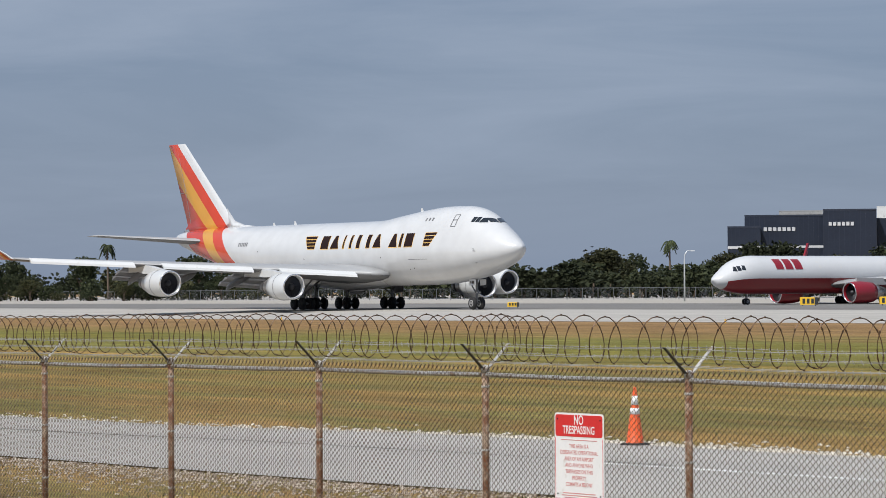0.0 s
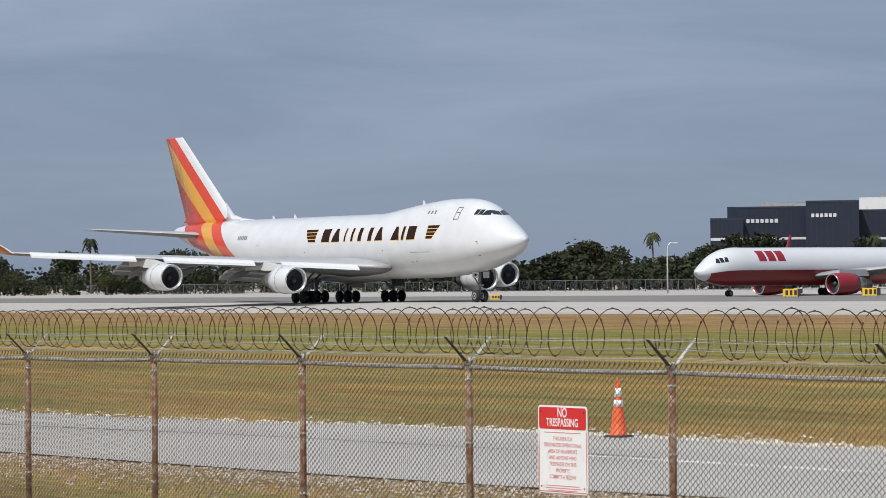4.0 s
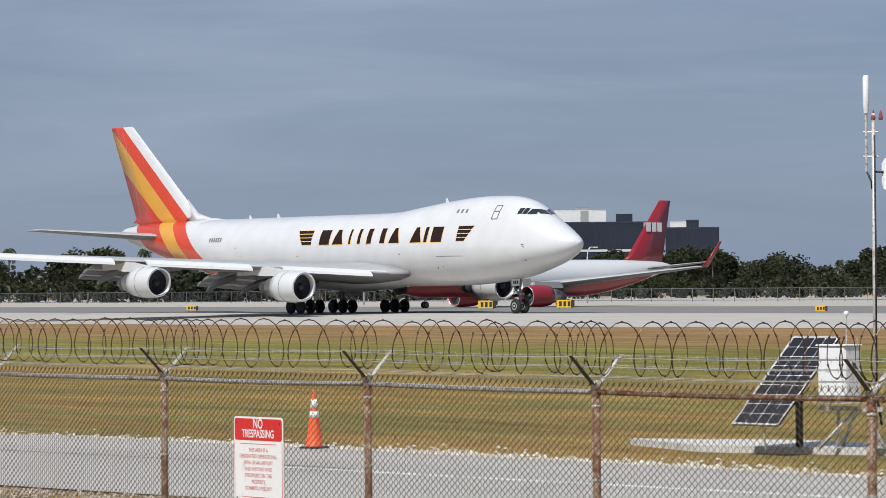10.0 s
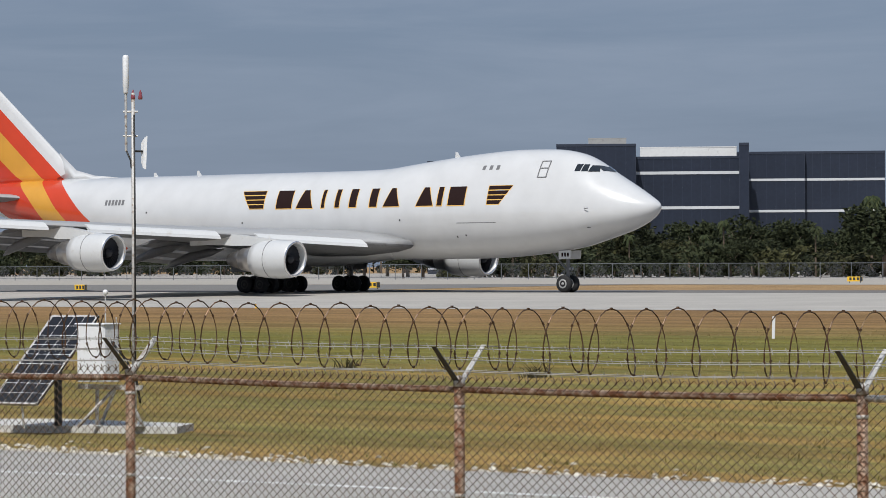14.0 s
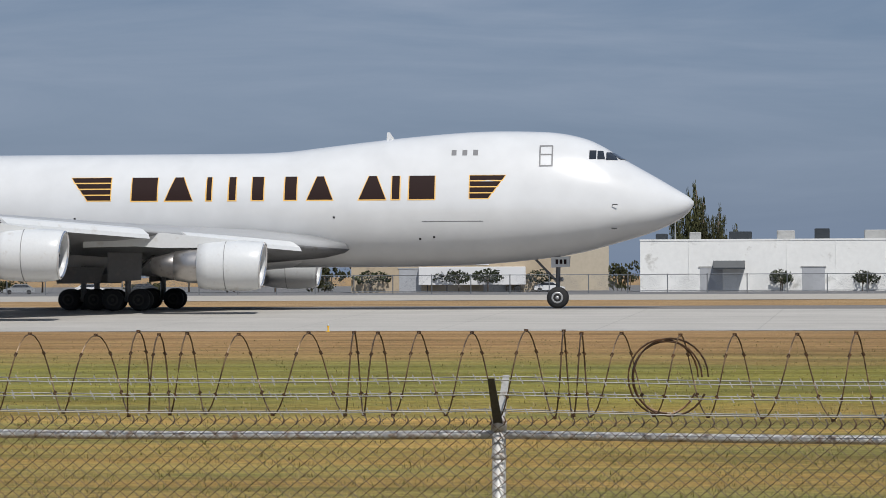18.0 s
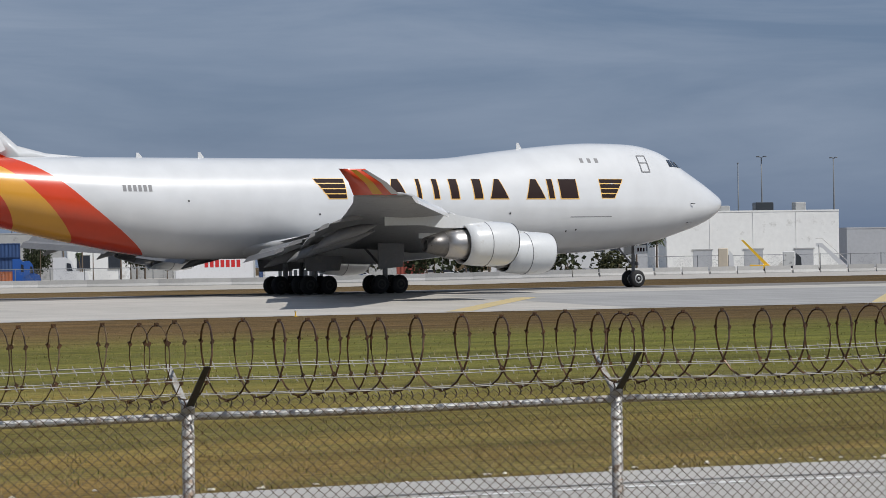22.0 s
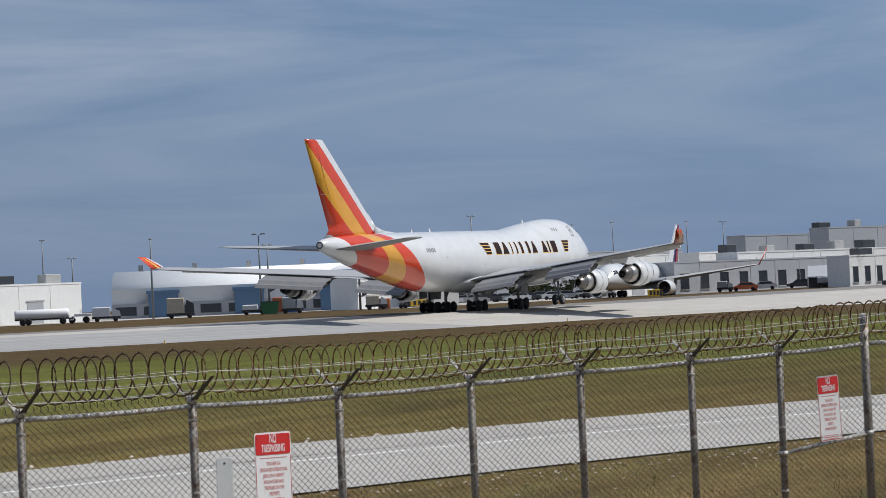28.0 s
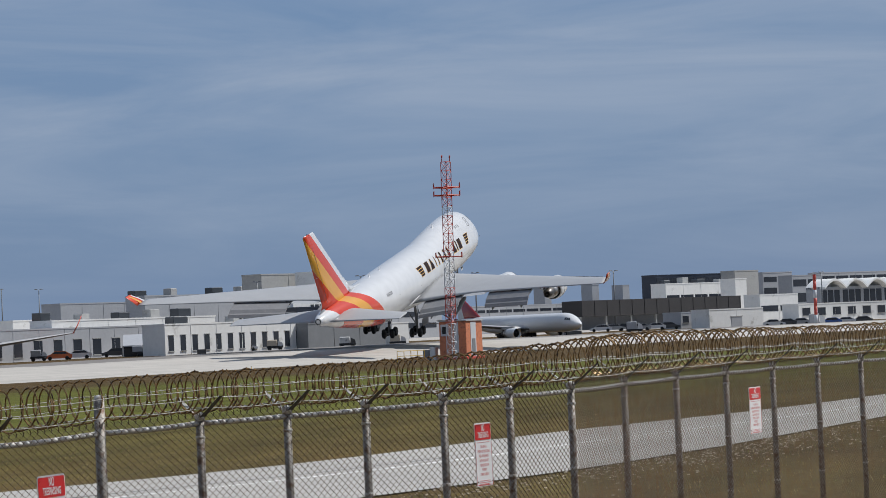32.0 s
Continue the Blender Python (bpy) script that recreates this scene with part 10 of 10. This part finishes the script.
def weather_station():
    gz = place(-34.5, 39.5).z
    S = thing("concrete_slab", "pale flat concrete slab on the grass", "slab")
    # a slab with a cranked front edge
    out = [(-38.8, 39.7), (-36.2, 38.7), (-32.55, 40.0), (-33.0, 41.0), (-36.0, 41.2)]
    q = Mesh()
    q.prism(out, "z", gz - 0.05, gz + 0.12)
    q.to("slab_body", M_SLAB, S)
    top = gz + 0.12
    P = thing("solar_panel", "tilted solar panel with dark cells, on a steel stand", "solar panel")
    o = Vector((-35.10, 38.30, top + 0.40))
    e, s = Vector((1.02, 0, 0)), Vector((0, 1.55, 1.42))
    nrm = e.cross(s).normalized()
    e1, s1 = e.normalized(), s.normalized()
    W, Lh = e.length, s.length
    M = Matrix.Translation(o) @ Matrix((e1, s1, nrm)).transposed().to_4x4()
    q = Mesh()
    q.box(0, 0, -0.035, W, Lh, -0.004, M)
    q.to("backing", M_SIGN_WHITE, P)
    for x0, y0, x1, y1 in ((0, 0, W, 0.03), (0, Lh - 0.03, W, Lh), (0, 0.03, 0.03, Lh - 0.03), (W - 0.03, 0.03, W, Lh - 0.03)):
        q = Mesh()
        q.box(x0, y0, -0.04, x1, y1, 0.004, M)
        q.to("frame_bar", M_GALV, P, False, "aluminium frame bar")
    nx, ny = 4, 9
    cw, ch = (W - 0.07) / nx, (Lh - 0.07) / ny
    for i in range(nx):
        for j in range(ny):
            x0, y0 = 0.035 + i * cw, 0.035 + j * ch
            c, d = 0.014, 0.006
            q = Mesh()
            q.prism([(x0 + d + c, y0 + d), (x0 + cw - d - c, y0 + d), (x0 + cw - d, y0 + d + c), (x0 + cw - d, y0 + ch - d - c), (x0 + cw - d - c, y0 + ch - d), (x0 + d + c, y0 + ch - d), (x0 + d, y0 + ch - d - c), (x0 + d, y0 + d + c)], "z", -0.004, 0.0, M)
            q.to("cell", M_CELL, P)
    for fx in (0.6,):
        q = Mesh()
        a = M @ Vector((W * fx, Lh * 0.62, -0.04))
        q.box(a.x - 0.04, a.y - 0.05, top, a.x + 0.04, a.y + 0.05, a.z)
        q.to("stand_leg", M_DARKSTEEL, P)
        q = Mesh()
        q.tube([M @ Vector((W * fx, Lh * 0.05, -0.05)), M @ Vector((W * fx, Lh * 0.95, -0.05))], 0.025, 6)
        q.to("stand_rail", M_GALV, P)
        q = Mesh()
        b = M @ Vector((W * fx, Lh * 0.04, -0.05))
        q.tube([b, (b.x, b.y + 0.05, top)], 0.02, 6)
        q.to("stand_foot", M_GALV, P)
    # instrument cabinet on a strutted frame, and the mast behind it
    C = thing("instrument_cabinet", "white steel instrument cabinet on slanting galvanised struts", "cabinet")
    cx, cy, z0, z1 = -34.02, 39.22, gz + 0.86, gz + 1.80
    q = Mesh()
    q.bevel_box(cx, cy, z0, cx + 0.60, cy + 0.38, z1, 0.015)
    q.to("body", M_CABINET, C)
    q = Mesh()
    q.bevel_box(cx + 0.025, cy - 0.018, z0 + 0.03, cx + 0.575, cy - 0.001, z1 - 0.03, 0.006)
    d = q.to("door", M_CABINET, C)
    q = Mesh()
    q.bevel_box(cx + 0.53, cy - 0.035, z0 + 0.42, cx + 0.55, cy - 0.019, z0 + 0.54, 0.004)
    q.to("handle", M_DARKSTEEL, d)
    q = Mesh()
    q.bevel_box(cx - 0.02, cy - 0.04, z1, cx + 0.62, cy + 0.4, z1 + 0.02, 0.008)
    q.to("roof_plate", M_CABINET, C)
    q = Mesh()
    q.box(cx - 0.35, cy + 0.42, z0 - 0.14, cx + 1.0, cy + 0.48, z0 - 0.06)
    q.to("cross_bar", M_GALV, C)
    for a, b in (((cx + 0.45, cy + 0.45, z0 - 0.1), (cx + 0.10, cy - 0.1, top)), ((cx + 0.45, cy + 0.45, z0 - 0.1), (cx - 0.25, cy + 0.9, top)), ((cx + 1.28, cy + 0.5, z1 - 0.22), (cx + 0.62, cy + 0.46, z0 - 0.1)),
                 ((cx + 0.62, cy + 0.46, z0 - 0.1), (cx + 0.95, cy + 0.55, top)), ((cx + 0.05, cy + 0.45, z0 - 0.1), (cx + 0.0, cy + 0.5, top))):
        q = Mesh()
        q.tube([a, b], 0.03, 8)
        q.to("strut", M_GALV, C, True)
    for x, zz in ((0.45, 0.5), (0.68, 0.12)):
        q = Mesh()
        q.tube([(cx + x, cy + 0.2, z1 + 0.01), (cx + x, cy + 0.2, z1 + zz)], 0.012, 6)
        q.to("rod", M_GALV, C)
    q = Mesh()
    q.disc_profile((cx + 0.45, cy + 0.2, z1 + 0.48), (0, 0, 1), [(0, 0.012), (0.02, 0.04), (0.06, 0.045), (0.09, 0.02)], 12)
    q.to("sensor_ball", M_CABINET, C, True)
    q = Mesh()
    q.tube([(cx + 0.52, cy + 0.1, z1 - 0.15), (cx + 0.72, cy + 0.3, z1 - 0.5), (cx + 0.88, cy + 0.45, z0 + 0.1), (cx + 0.93, cy + 0.5, z0 - 0.35)], 0.022, 6)
    q.to("cable", M_CABLE, C, True)
    T = thing("antenna_mast", "slim galvanised mast with white antenna and two red lamps", "mast")
    mx, my, mz = -33.23, 39.74, 4.86
    q = Mesh()
    q.tube([(mx, my, top), (mx, my, mz)], 0.034, 10, radii=[0.038, 0.03])
    q.to("pole", M_GALV, T, True)
    q = Mesh()
    q.disc_profile((mx, my, top), (0, 0, 1), [(0, 0.16), (0.02, 0.16), (0.03, 0.06), (0.1, 0.055)], 12)
    q.to("base_plate", M_GALV, T)
    q = Mesh()
    q.tube([(mx + 0.05, my - 0.03, z0), (mx + 0.055, my - 0.03, 2.6), (mx + 0.045, my - 0.03, 4.5)], 0.016, 6)
    q.to("cable", M_CABLE, T, True)
    ax, ay = mx - 0.09, my - 0.075
    q = Mesh()
    q.tube([(ax, ay, 3.9), (ax, ay, 4.9)], 0.022, 8)
    q.to("antenna_pipe", M_GALV, T)
    q = Mesh()
    q.disc_profile((ax, ay, 4.85), (0, 0, 1), [(0, 0.035), (0.02, 0.04), (0.10, 0.045), (0.12, 0.052), (0.60, 0.052), (0.63, 0.035)], 14)
    q.to("antenna", M_CABINET, T, True, "white tubular antenna")
    for zz in (4.15, 4.55):
        q = Mesh()
        q.tube([(ax - 0.04, ay - 0.03, zz), (mx + 0.06, my + 0.05, zz)], 0.018, 6)
        q.to("bracket", M_GALV, T)
    q = Mesh()
    q.tube([(ax, ay, 3.92), (ax + 0.06, ay + 0.05, 3.74), (mx - 0.02, my - 0.02, 3.62)], 0.018, 6)
    q.to("cable", M_CABLE, T, True)
    for k in (0, 1):
        q = Mesh()
        lx, ly = mx + 0.092 * k, my + 0.078 * k
        q.disc_profile((lx, ly, 4.75), (0, 0, 1), [(0, 0.03), (0.02, 0.038), (0.05, 0.036), (0.07, 0.03), (0.11, 0.025), (0.14, 0.012), (0.16, 0.01)], 12)
        q.to("obstruction_lamp", M_REDLENS, T, True, "red obstruction lamp")
    q = Mesh()
    q.loft([[(mx + 0.13, my + 0.09, 3.62), (mx + 0.17, my + 0.12, 3.60), (mx + 0.17, my + 0.16, 4.16), (mx + 0.13, my + 0.13, 4.12)], [(mx + 0.06, my + 0.13, 3.72), (mx + 0.09, my + 0.16, 3.70), (mx + 0.09, my + 0.16, 4.06), (mx + 0.06, my + 0.13, 4.04)]])
    q.to("panel_antenna", M_CABINET, T)
    q = Mesh()
    q.tube([(mx, my, 3.9), (mx + 0.1, my + 0.12, 3.9)], 0.02, 6)
    q.to("bracket", M_DARKSTEEL, T)


weather_station()


# ---- small things on the field ----
def marker_post(x, y, h=0.8):
    T = thing("marker_stake", "white plastic marker stake in the grass", "marker", pose(x, y, place(x, y).z, 0, 2, 0))
    q = Mesh()
    q.bevel_box(-0.06, -0.02, -0.1, 0.06, 0.02, h, 0.01)
    q.to("stake", M_CABINET, T)


def bollard(x, y):
    T = thing("bollard", "orange painted steel bollard with a domed cap", "bollard", pose(x, y, place(x, y).z), group="bollards round the equipment box")
    q = Mesh()
    q.disc_profile((0, 0, -0.1), (0, 0, 1), [(0, 0.085), (0.9, 0.085), (0.95, 0.075), (0.98, 0.04)], 16)
    q.to("pipe", M_BOLLARD, T, True)
    q = Mesh()
    q.disc_profile((0, 0, 0.70), (0, 0, 1), [(0, 0.088), (0.03, 0.088)], 16)
    q.to("band", M_SIGN_RED, T, True)


M_BOLLARD = plain("faded_orange_paint", (0.80, 0.36, 0.10), 0.55, var=0.12, scale=4.0, stain=0.15, stain_col=(0.6, 0.5, 0.4))
M_RUSTWOOD = plain("rust_brown_metal", (0.30, 0.15, 0.09), 0.75, 0.2, var=0.35, scale=6.0, stain=0.4, stain_col=(0.12, 0.06, 0.04))


def equipment_box(x, y):
    T = thing("equipment_box", "small grey equipment box on four thin legs", "utility box", pose(x, y, place(x, y).z, 0, 0, -18))
    q = Mesh()
    q.bevel_box(-0.3, -0.18, 0.5, 0.3, 0.18, 0.92, 0.02)
    q.to("box", M_SIGN_GREY, T)
    q = Mesh()
    q.bevel_box(-0.55, -0.22, 0.45, 0.72, 0.22, 0.5, 0.01)
    q.to("shelf", M_SIGN_GREY, T)
    for k in (-1, 1):
        for j in (-1, 1):
            q = Mesh()
            q.tube([(0.22 * k, 0.12 * j, -0.1), (0.22 * k, 0.12 * j, 0.46)], 0.018, 6)
            q.to("leg", M_GALV, T)
    for xx in (-0.1, 0.18):
        q = Mesh()
        q.tube([(xx, 0, 0.9), (xx, 0, 1.1)], 0.025, 6)
        q.to("pipe", M_GALV, T)


def rusty_marker(x, y):
    T = thing("rusty_stand", "rusty brown metal box on a short stump", "utility box", pose(x, y, place(x, y).z, 0, 0, -24))
    q = Mesh()
    q.bevel_box(-0.13, -0.08, 0.36, 0.13, 0.08, 0.74, 0.015)
    q.to("box", M_RUSTWOOD, T)
    for k in (-0.03, 0.05):
        q = Mesh()
        q.tube([(k, 0, -0.1), (k, 0, 0.38)], 0.03, 7)
        q.to("stump", M_RUSTWOOD, T)
    q = Mesh()
    q.box(-0.135, -0.085, 0.58, 0.135, -0.079, 0.60)
    q.to("strap", M_DARKSTEEL, T)


def distance_board(x, y, az, number=""):
    T = thing("distance_board", "black runway distance board with white number" if number else "black runway distance board on short legs", "sign", pose(x, y, place(x, y).z, 0, 0, -az))
    hw = 0.48 if number else 0.34
    q = Mesh()
    q.bevel_box(-hw, 0, 0.08, hw, 0.12, 1.28, 0.03)
    q.to("board", M_BLACK, T)
    q = Mesh()
    q.box(0.2 * hw, -0.008, 0.4, 0.45 * hw, -0.002, 1.1)
    if not number:
        q.to("marking_bar", M_SIGN_WHITE, T)
    for k in (-hw * 0.7, hw * 0.7):
        q = Mesh()
        q.tube([(k, 0.06, -0.1), (k, 0.06, 0.24)], 0.035, 6)
        q.to("leg", M_GALV, T)
    if number:
        text_on(T, number, 1.0, pose(0, -0.006, 0.73, 90), M_SIGN_WHITE)


def dark_plant(x, y, seed):
    """A low clump of upright dark stalks."""
    rd = random.Random(seed)
    T = thing("weed_clump", "low clump of dark dried weeds", "plant", pose(x, y, place(x, y).z))
    q = Mesh()
    for k in range(46):
        a, l = rd.uniform(0, 6.28), rd.uniform(0.12, 0.42)
        b = Vector((rd.gauss(0, 0.14), rd.gauss(0, 0.14), -0.02))
        q.tube([b, b + Vector((math.cos(a) * l * 0.3, math.sin(a) * l * 0.3, l * 0.6)), b + Vector((math.cos(a) * l * 0.7, math.sin(a) * l * 0.7, l))], 0.012, 4, radii=[0.014, 0.01, 0.003])
    q.to("stalk_clump", M_WEED, T, False, "", "stuff")


M_WEED = leaf_material("dark_dry_weed", (0.03, 0.03, 0.015), (0.09, 0.07, 0.035))
marker_post(-54.0, 100.4)
bollard(33.2, 86.5)
bollard(34.8, 85.6)
equipment_box(34.2, 86.9)
rusty_marker(26.3, 59.8)
distance_board(-64.0, 153.7, -22.6)
distance_board(236.0, 88.0, 69.5, "11")
dark_plant(-48.5, 66.8, 3)
dark_plant(-41.0, 64.1, 9)
for x, y, w, az in ((-195.8, 273.6, 2.4, -36), (-216.7, 250.5, 1.6, -41), (-350.8, 328.8, 2.4, -47), (-346, 339, 1.6, -46), (-339, 262, 2.0, -52), (-177.8, 352, 2.4, -27)):
    yellow_sign(x, y, w * 0.8, az, 0.6)


def on_strip(across, along, lift):
    s = along + S0
    x, y = np.interp(s, EDGE_S, EDGE[:, 0]), np.interp(s, EDGE_S, EDGE[:, 1])
    nx, ny = np.interp(s, EDGE_S, EDGE_N[:, 0]), np.interp(s, EDGE_S, EDGE_N[:, 1])
    px, py = x + nx * across, y + ny * across
    return (px, py, ground_z(across, px, py) + lift)


def paint_mark(a0, s0, a1, s1, w, material=None):
    """A painted stripe on the runway's shoulder."""
    q = Mesh()
    n = 6
    vs = []
    for k in range(n + 1):
        f = k / n
        a, s = a0 + (a1 - a0) * f, s0 + (s1 - s0) * f
        vs += [on_strip(a, s - w / 2, 0.03), on_strip(a, s + w / 2, 0.03)]
    q.add(vs, [(2 * k, 2 * k + 1, 2 * k + 3, 2 * k + 2) for k in range(n)])
    ob = q.to("runway_marking", material or M_PAINT_YELLOW)
    tagged(ob, label="worn yellow chevron stripe on the runway shoulder", kind="structure")


for s in (1131.5, 1161.8, 1192.4, 1222.0):
    paint_mark(-37.0, s, -20.0, s + 15.3, 1.7)


def edge_light(a, s):
    p = on_strip(a, s, 0.0)
    T = thing("runway_edge_light", "small clear runway edge light on a stub", "light", pose(p[0], p[1], p[2]), group="runway edge lights")
    q = Mesh()
    q.disc_profile((0, 0, 0), (0, 0, 1), [(0, 0.09), (0.03, 0.09), (0.05, 0.035), (0.22, 0.035), (0.24, 0.06), (0.27, 0.06)], 10)
    q.to("stub", M_YSIGN, T)
    q = Mesh()
    q.disc_profile((0, 0, 0.27), (0, 0, 1), [(0, 0.055), (0.06, 0.055), (0.1, 0.02)], 10)
    q.to("lens", M_SIGN_GREY, T)


for s in range(700, 1460, 60):
    edge_light(-38.6, s)
    edge_light(38.6, s + 4)


# ---- loose stones and grass, too many to count ----
def scatter(name, label, pts, size, material, seed, flat=0.7):
    rg = np.random.default_rng(seed)
    base = np.array([(1, 0, 0), (-1, 0, 0), (0, 1, 0), (0, -1, 0), (0, 0, 1), (0, 0, -1), (.62, .62, .45), (-.62, -.62, .45), (.62, -.62, .45), (-.62, .62, .45)], float)
    tri = [(0, 6, 8), (0, 2, 6), (2, 9, 6), (2, 1, 9), (1, 7, 9), (1, 3, 7), (3, 8, 7), (3, 0, 8), (6, 4, 8), (6, 9, 4), (9, 7, 4), (7, 8, 4)]
    V, F = [], []
    for k, p in enumerate(pts):
        s = size * rg.uniform(0.45, 1.5)
        b = base * rg.uniform(0.7, 1.2, (10, 1)) * (s * rg.uniform(0.7, 1.4), s, s * flat)
        c = rg.uniform(0, 6.28)
        x = b[:, 0] * math.cos(c) - b[:, 1] * math.sin(c)
        y = b[:, 0] * math.sin(c) + b[:, 1] * math.cos(c)
        V.append(np.stack([x + p[0], y + p[1], b[:, 2] + p[2] + s * 0.15], 1))
        F += [tuple(i + k * 10 for i in t) for t in tri]
    ob = obj(name, np.concatenate(V), F, material)
    tagged(ob, label=label, category="gravel", kind="stuff")


M_PEBBLE = leaf_material("limestone_rubble", (0.40, 0.36, 0.29), (0.66, 0.62, 0.53))
M_DIRTSTONE = leaf_material("dusty_verge_stone", (0.21, 0.16, 0.115), (0.52, 0.45, 0.36))
rg = np.random.default_rng(5)
pts = []
for k in range(13000):
    i = rg.uniform(8, len(ROAD_FAR) - 20)
    j = int(i)
    p = ROAD_FAR[j] + (ROAD_FAR[j + 1] - ROAD_FAR[j]) * (i - j)
    if not -75 < p[0] < 70:
        continue
    thick = 0.3 if p[0] < -47 else 1.0 if p[0] < -27 else 0.3 if p[0] < -10 else 0.05
    if rg.random() > thick:
        continue
    y = p[1] + rg.gamma(1.6, 0.28)
    pts.append((p[0] + rg.uniform(-2, 2), y, -0.74))
scatter("limestone_edging", "white limestone rubble along the road's edge", pts, 0.043, M_PEBBLE, 6)
pts = []
for k in range(34000):
    i = rg.uniform(8, len(ROAD_NEAR) - 16)
    j = int(i)
    p = ROAD_NEAR[j] + (ROAD_NEAR[j + 1] - ROAD_NEAR[j]) * (i - j)
    if not -75 < p[0] < 95 or p[0] > 8 and rg.random() > 0.16:
        continue
    pts.append((p[0] + rg.uniform(-2, 2), p[1] - rg.gamma(1.3, 0.9), -0.74))
scatter("verge_gravel", "brown stony gravel between the road and fence", pts, 0.027, M_DIRTSTONE, 7)


def tufts(name, label, n, near, far, a0, a1, h0, h1, material, seed, keep):
    """Short blades standing in small tufts over the field, thinner with distance."""
    rg = np.random.default_rng(seed)
    az = np.radians(rg.uniform(a0, a1, n))
    r = near * (far / near) ** rg.uniform(0, 1, n)
    X, Y = r * np.sin(az), r * np.cos(az)
    V, F = [], []
    c = 0
    for x, y in zip(X, Y):
        a, s = across_of(x, y)
        if not keep(x, y, a):
            continue
        z = ground_z(a, x, y)
        for b in range(5):
            t, l = rg.uniform(0, 6.28), rg.uniform(h0, h1)
            w = l * 0.11
            bx, by = x + rg.normal(0, 0.09), y + rg.normal(0, 0.09)
            lx, ly = math.cos(t) * l * 0.55, math.sin(t) * l * 0.55
            ux, uy = -math.sin(t) * w, math.cos(t) * w
            V += [(bx - ux, by - uy, z - 0.01), (bx + ux, by + uy, z - 0.01), (bx + lx, by + ly, z + l * 0.85)]
            F.append((c, c + 1, c + 2))
            c += 3
    ob = obj(name, V, F, material)
    tagged(ob, label=label, category="grass", kind="stuff")


RN_X = ROAD_NEAR[:, 0]


def off_road(x, y, a):
    far = np.interp(x, ROAD_FAR[:, 0], ROAD_FAR[:, 1])
    near = np.interp(x, ROAD_NEAR[:, 0], ROAD_NEAR[:, 1])
    return a < -39.5 and not near - 0.3 < y < far + 0.1 and not (-38 < x < -32 and 38.3 < y < 41.5)


M_STRAW = leaf_material("straw_grass_blades", (0.20, 0.15, 0.06), (0.46, 0.36, 0.17))
M_GREENBLADE = leaf_material("green_grass_blades", (0.08, 0.10, 0.028), (0.24, 0.24, 0.08))
tufts("dry_grass", "short dry straw-coloured grass tufts", 40000, 20, 130, -66, 108, 0.03, 0.10, M_STRAW, 11, off_road)
tufts("green_grass", "short green grass tufts on the field", 24000, 22, 130, -66, 108, 0.03, 0.09, M_GREENBLADE, 12, off_road)




# ---- what moves ----
# seconds, x, y, height, bearing, pitch of the jet's main gear
JET_ROWS = [
    (0, -271.4, 186.8, 0.02, 93.01, 0.00),
    (2, -271.2, 187.4, 0.02, 92.92, 0.00),
    (2.5, -271.1, 187.5, 0.02, 92.89, 0.00),
    (4.5, -268.7, 188.0, 0.02, 92.79, 0.00),
    (5, -267.3, 188.1, 0.02, 92.76, 0.00),
    (6, -262.6, 188.4, 0.02, 92.72, 0.00),
    (7, -255.3, 188.1, 0.02, 92.66, 0.00),
    (8, -246.2, 187.9, 0.02, 92.60, 0.00),
    (9, -234.6, 187.7, 0.02, 92.54, 0.00),
    (10, -221.7, 188.3, 0.02, 92.50, 0.00),
    (11, -206.2, 188.9, 0.02, 92.46, 0.00),
    (12, -188.0, 189.6, 0.02, 92.42, 0.00),
    (13, -167.5, 190.2, 0.02, 92.38, 0.00),
    (14, -143.8, 190.3, 0.02, 92.54, 0.00),
    (15, -117.5, 190.1, 0.02, 92.77, 0.00),
    (17.5, -36.7, 184.9, 0.02, 94.42, 0.00),
    (18.5, -1.5, 181.3, 0.02, 96.06, 0.00),
    (19, 17.0, 179.2, 0.02, 97.01, 0.00),
    (20, 55.7, 173.7, 0.02, 98.69, 0.00),
    (21, 96.8, 166.9, 0.02, 100.18, 0.00),
    (22, 139.0, 157.4, 0.02, 101.25, 0.00),
    (23, 183.0, 146.5, 0.02, 101.67, 0.00),
    (24.4, 245.0, 128.3, 0.02, 102.67, 0.00),
    (25.2, 275.8, 114.4, 0.02, 103.79, 0.00),
    (26, 305.7, 99.0, 0.04, 104.76, 0.00),
    (29, 365.3, 43.6, 0.20, 105.26, 1.90),
    (30, 383.5, 26.8, 0.67, 105.90, 5.22),
    (31, 401.1, 9.3, 2.20, 106.70, 8.63),
    (32, 424.6, -9.5, 3.83, 108.60, 12.10),
]


# seconds, degrees by which the wings bend up under their load
FLEX_ROWS = [(0, -1.5), (6, -1.5), (9, -1.25), (13, -0.95), (19, -0.6), (23, -0.6), (26, -0.6), (29, 1.3), (31, 1.7), (32, 2.2)]

# seconds, metres by which the gear legs extend
GEAR_ROWS = [(0, 0.0), (27.5, 0.0), (29, 0.1), (30, 0.7), (31, 1.35), (32, 1.5)]


def motions():
    walk(JET, [(t, pose(x, y, z, 0, -p, 90 - a)) for t, x, y, z, a, p in JET_ROWS])
    for ob, k in GEAR_PARTS:
        walk(ob, [(t, pose(0, 0, -d * k)) for t, d in GEAR_ROWS])
    for ob, side in WING_PARTS:
        hinge = Matrix.Translation((0, 3.0 * side, 3.5))
        walk(ob, [(t, hinge @ pose(0, 0, 0, side * f) @ hinge.inverted()) for t, f in FLEX_ROWS])


motions()
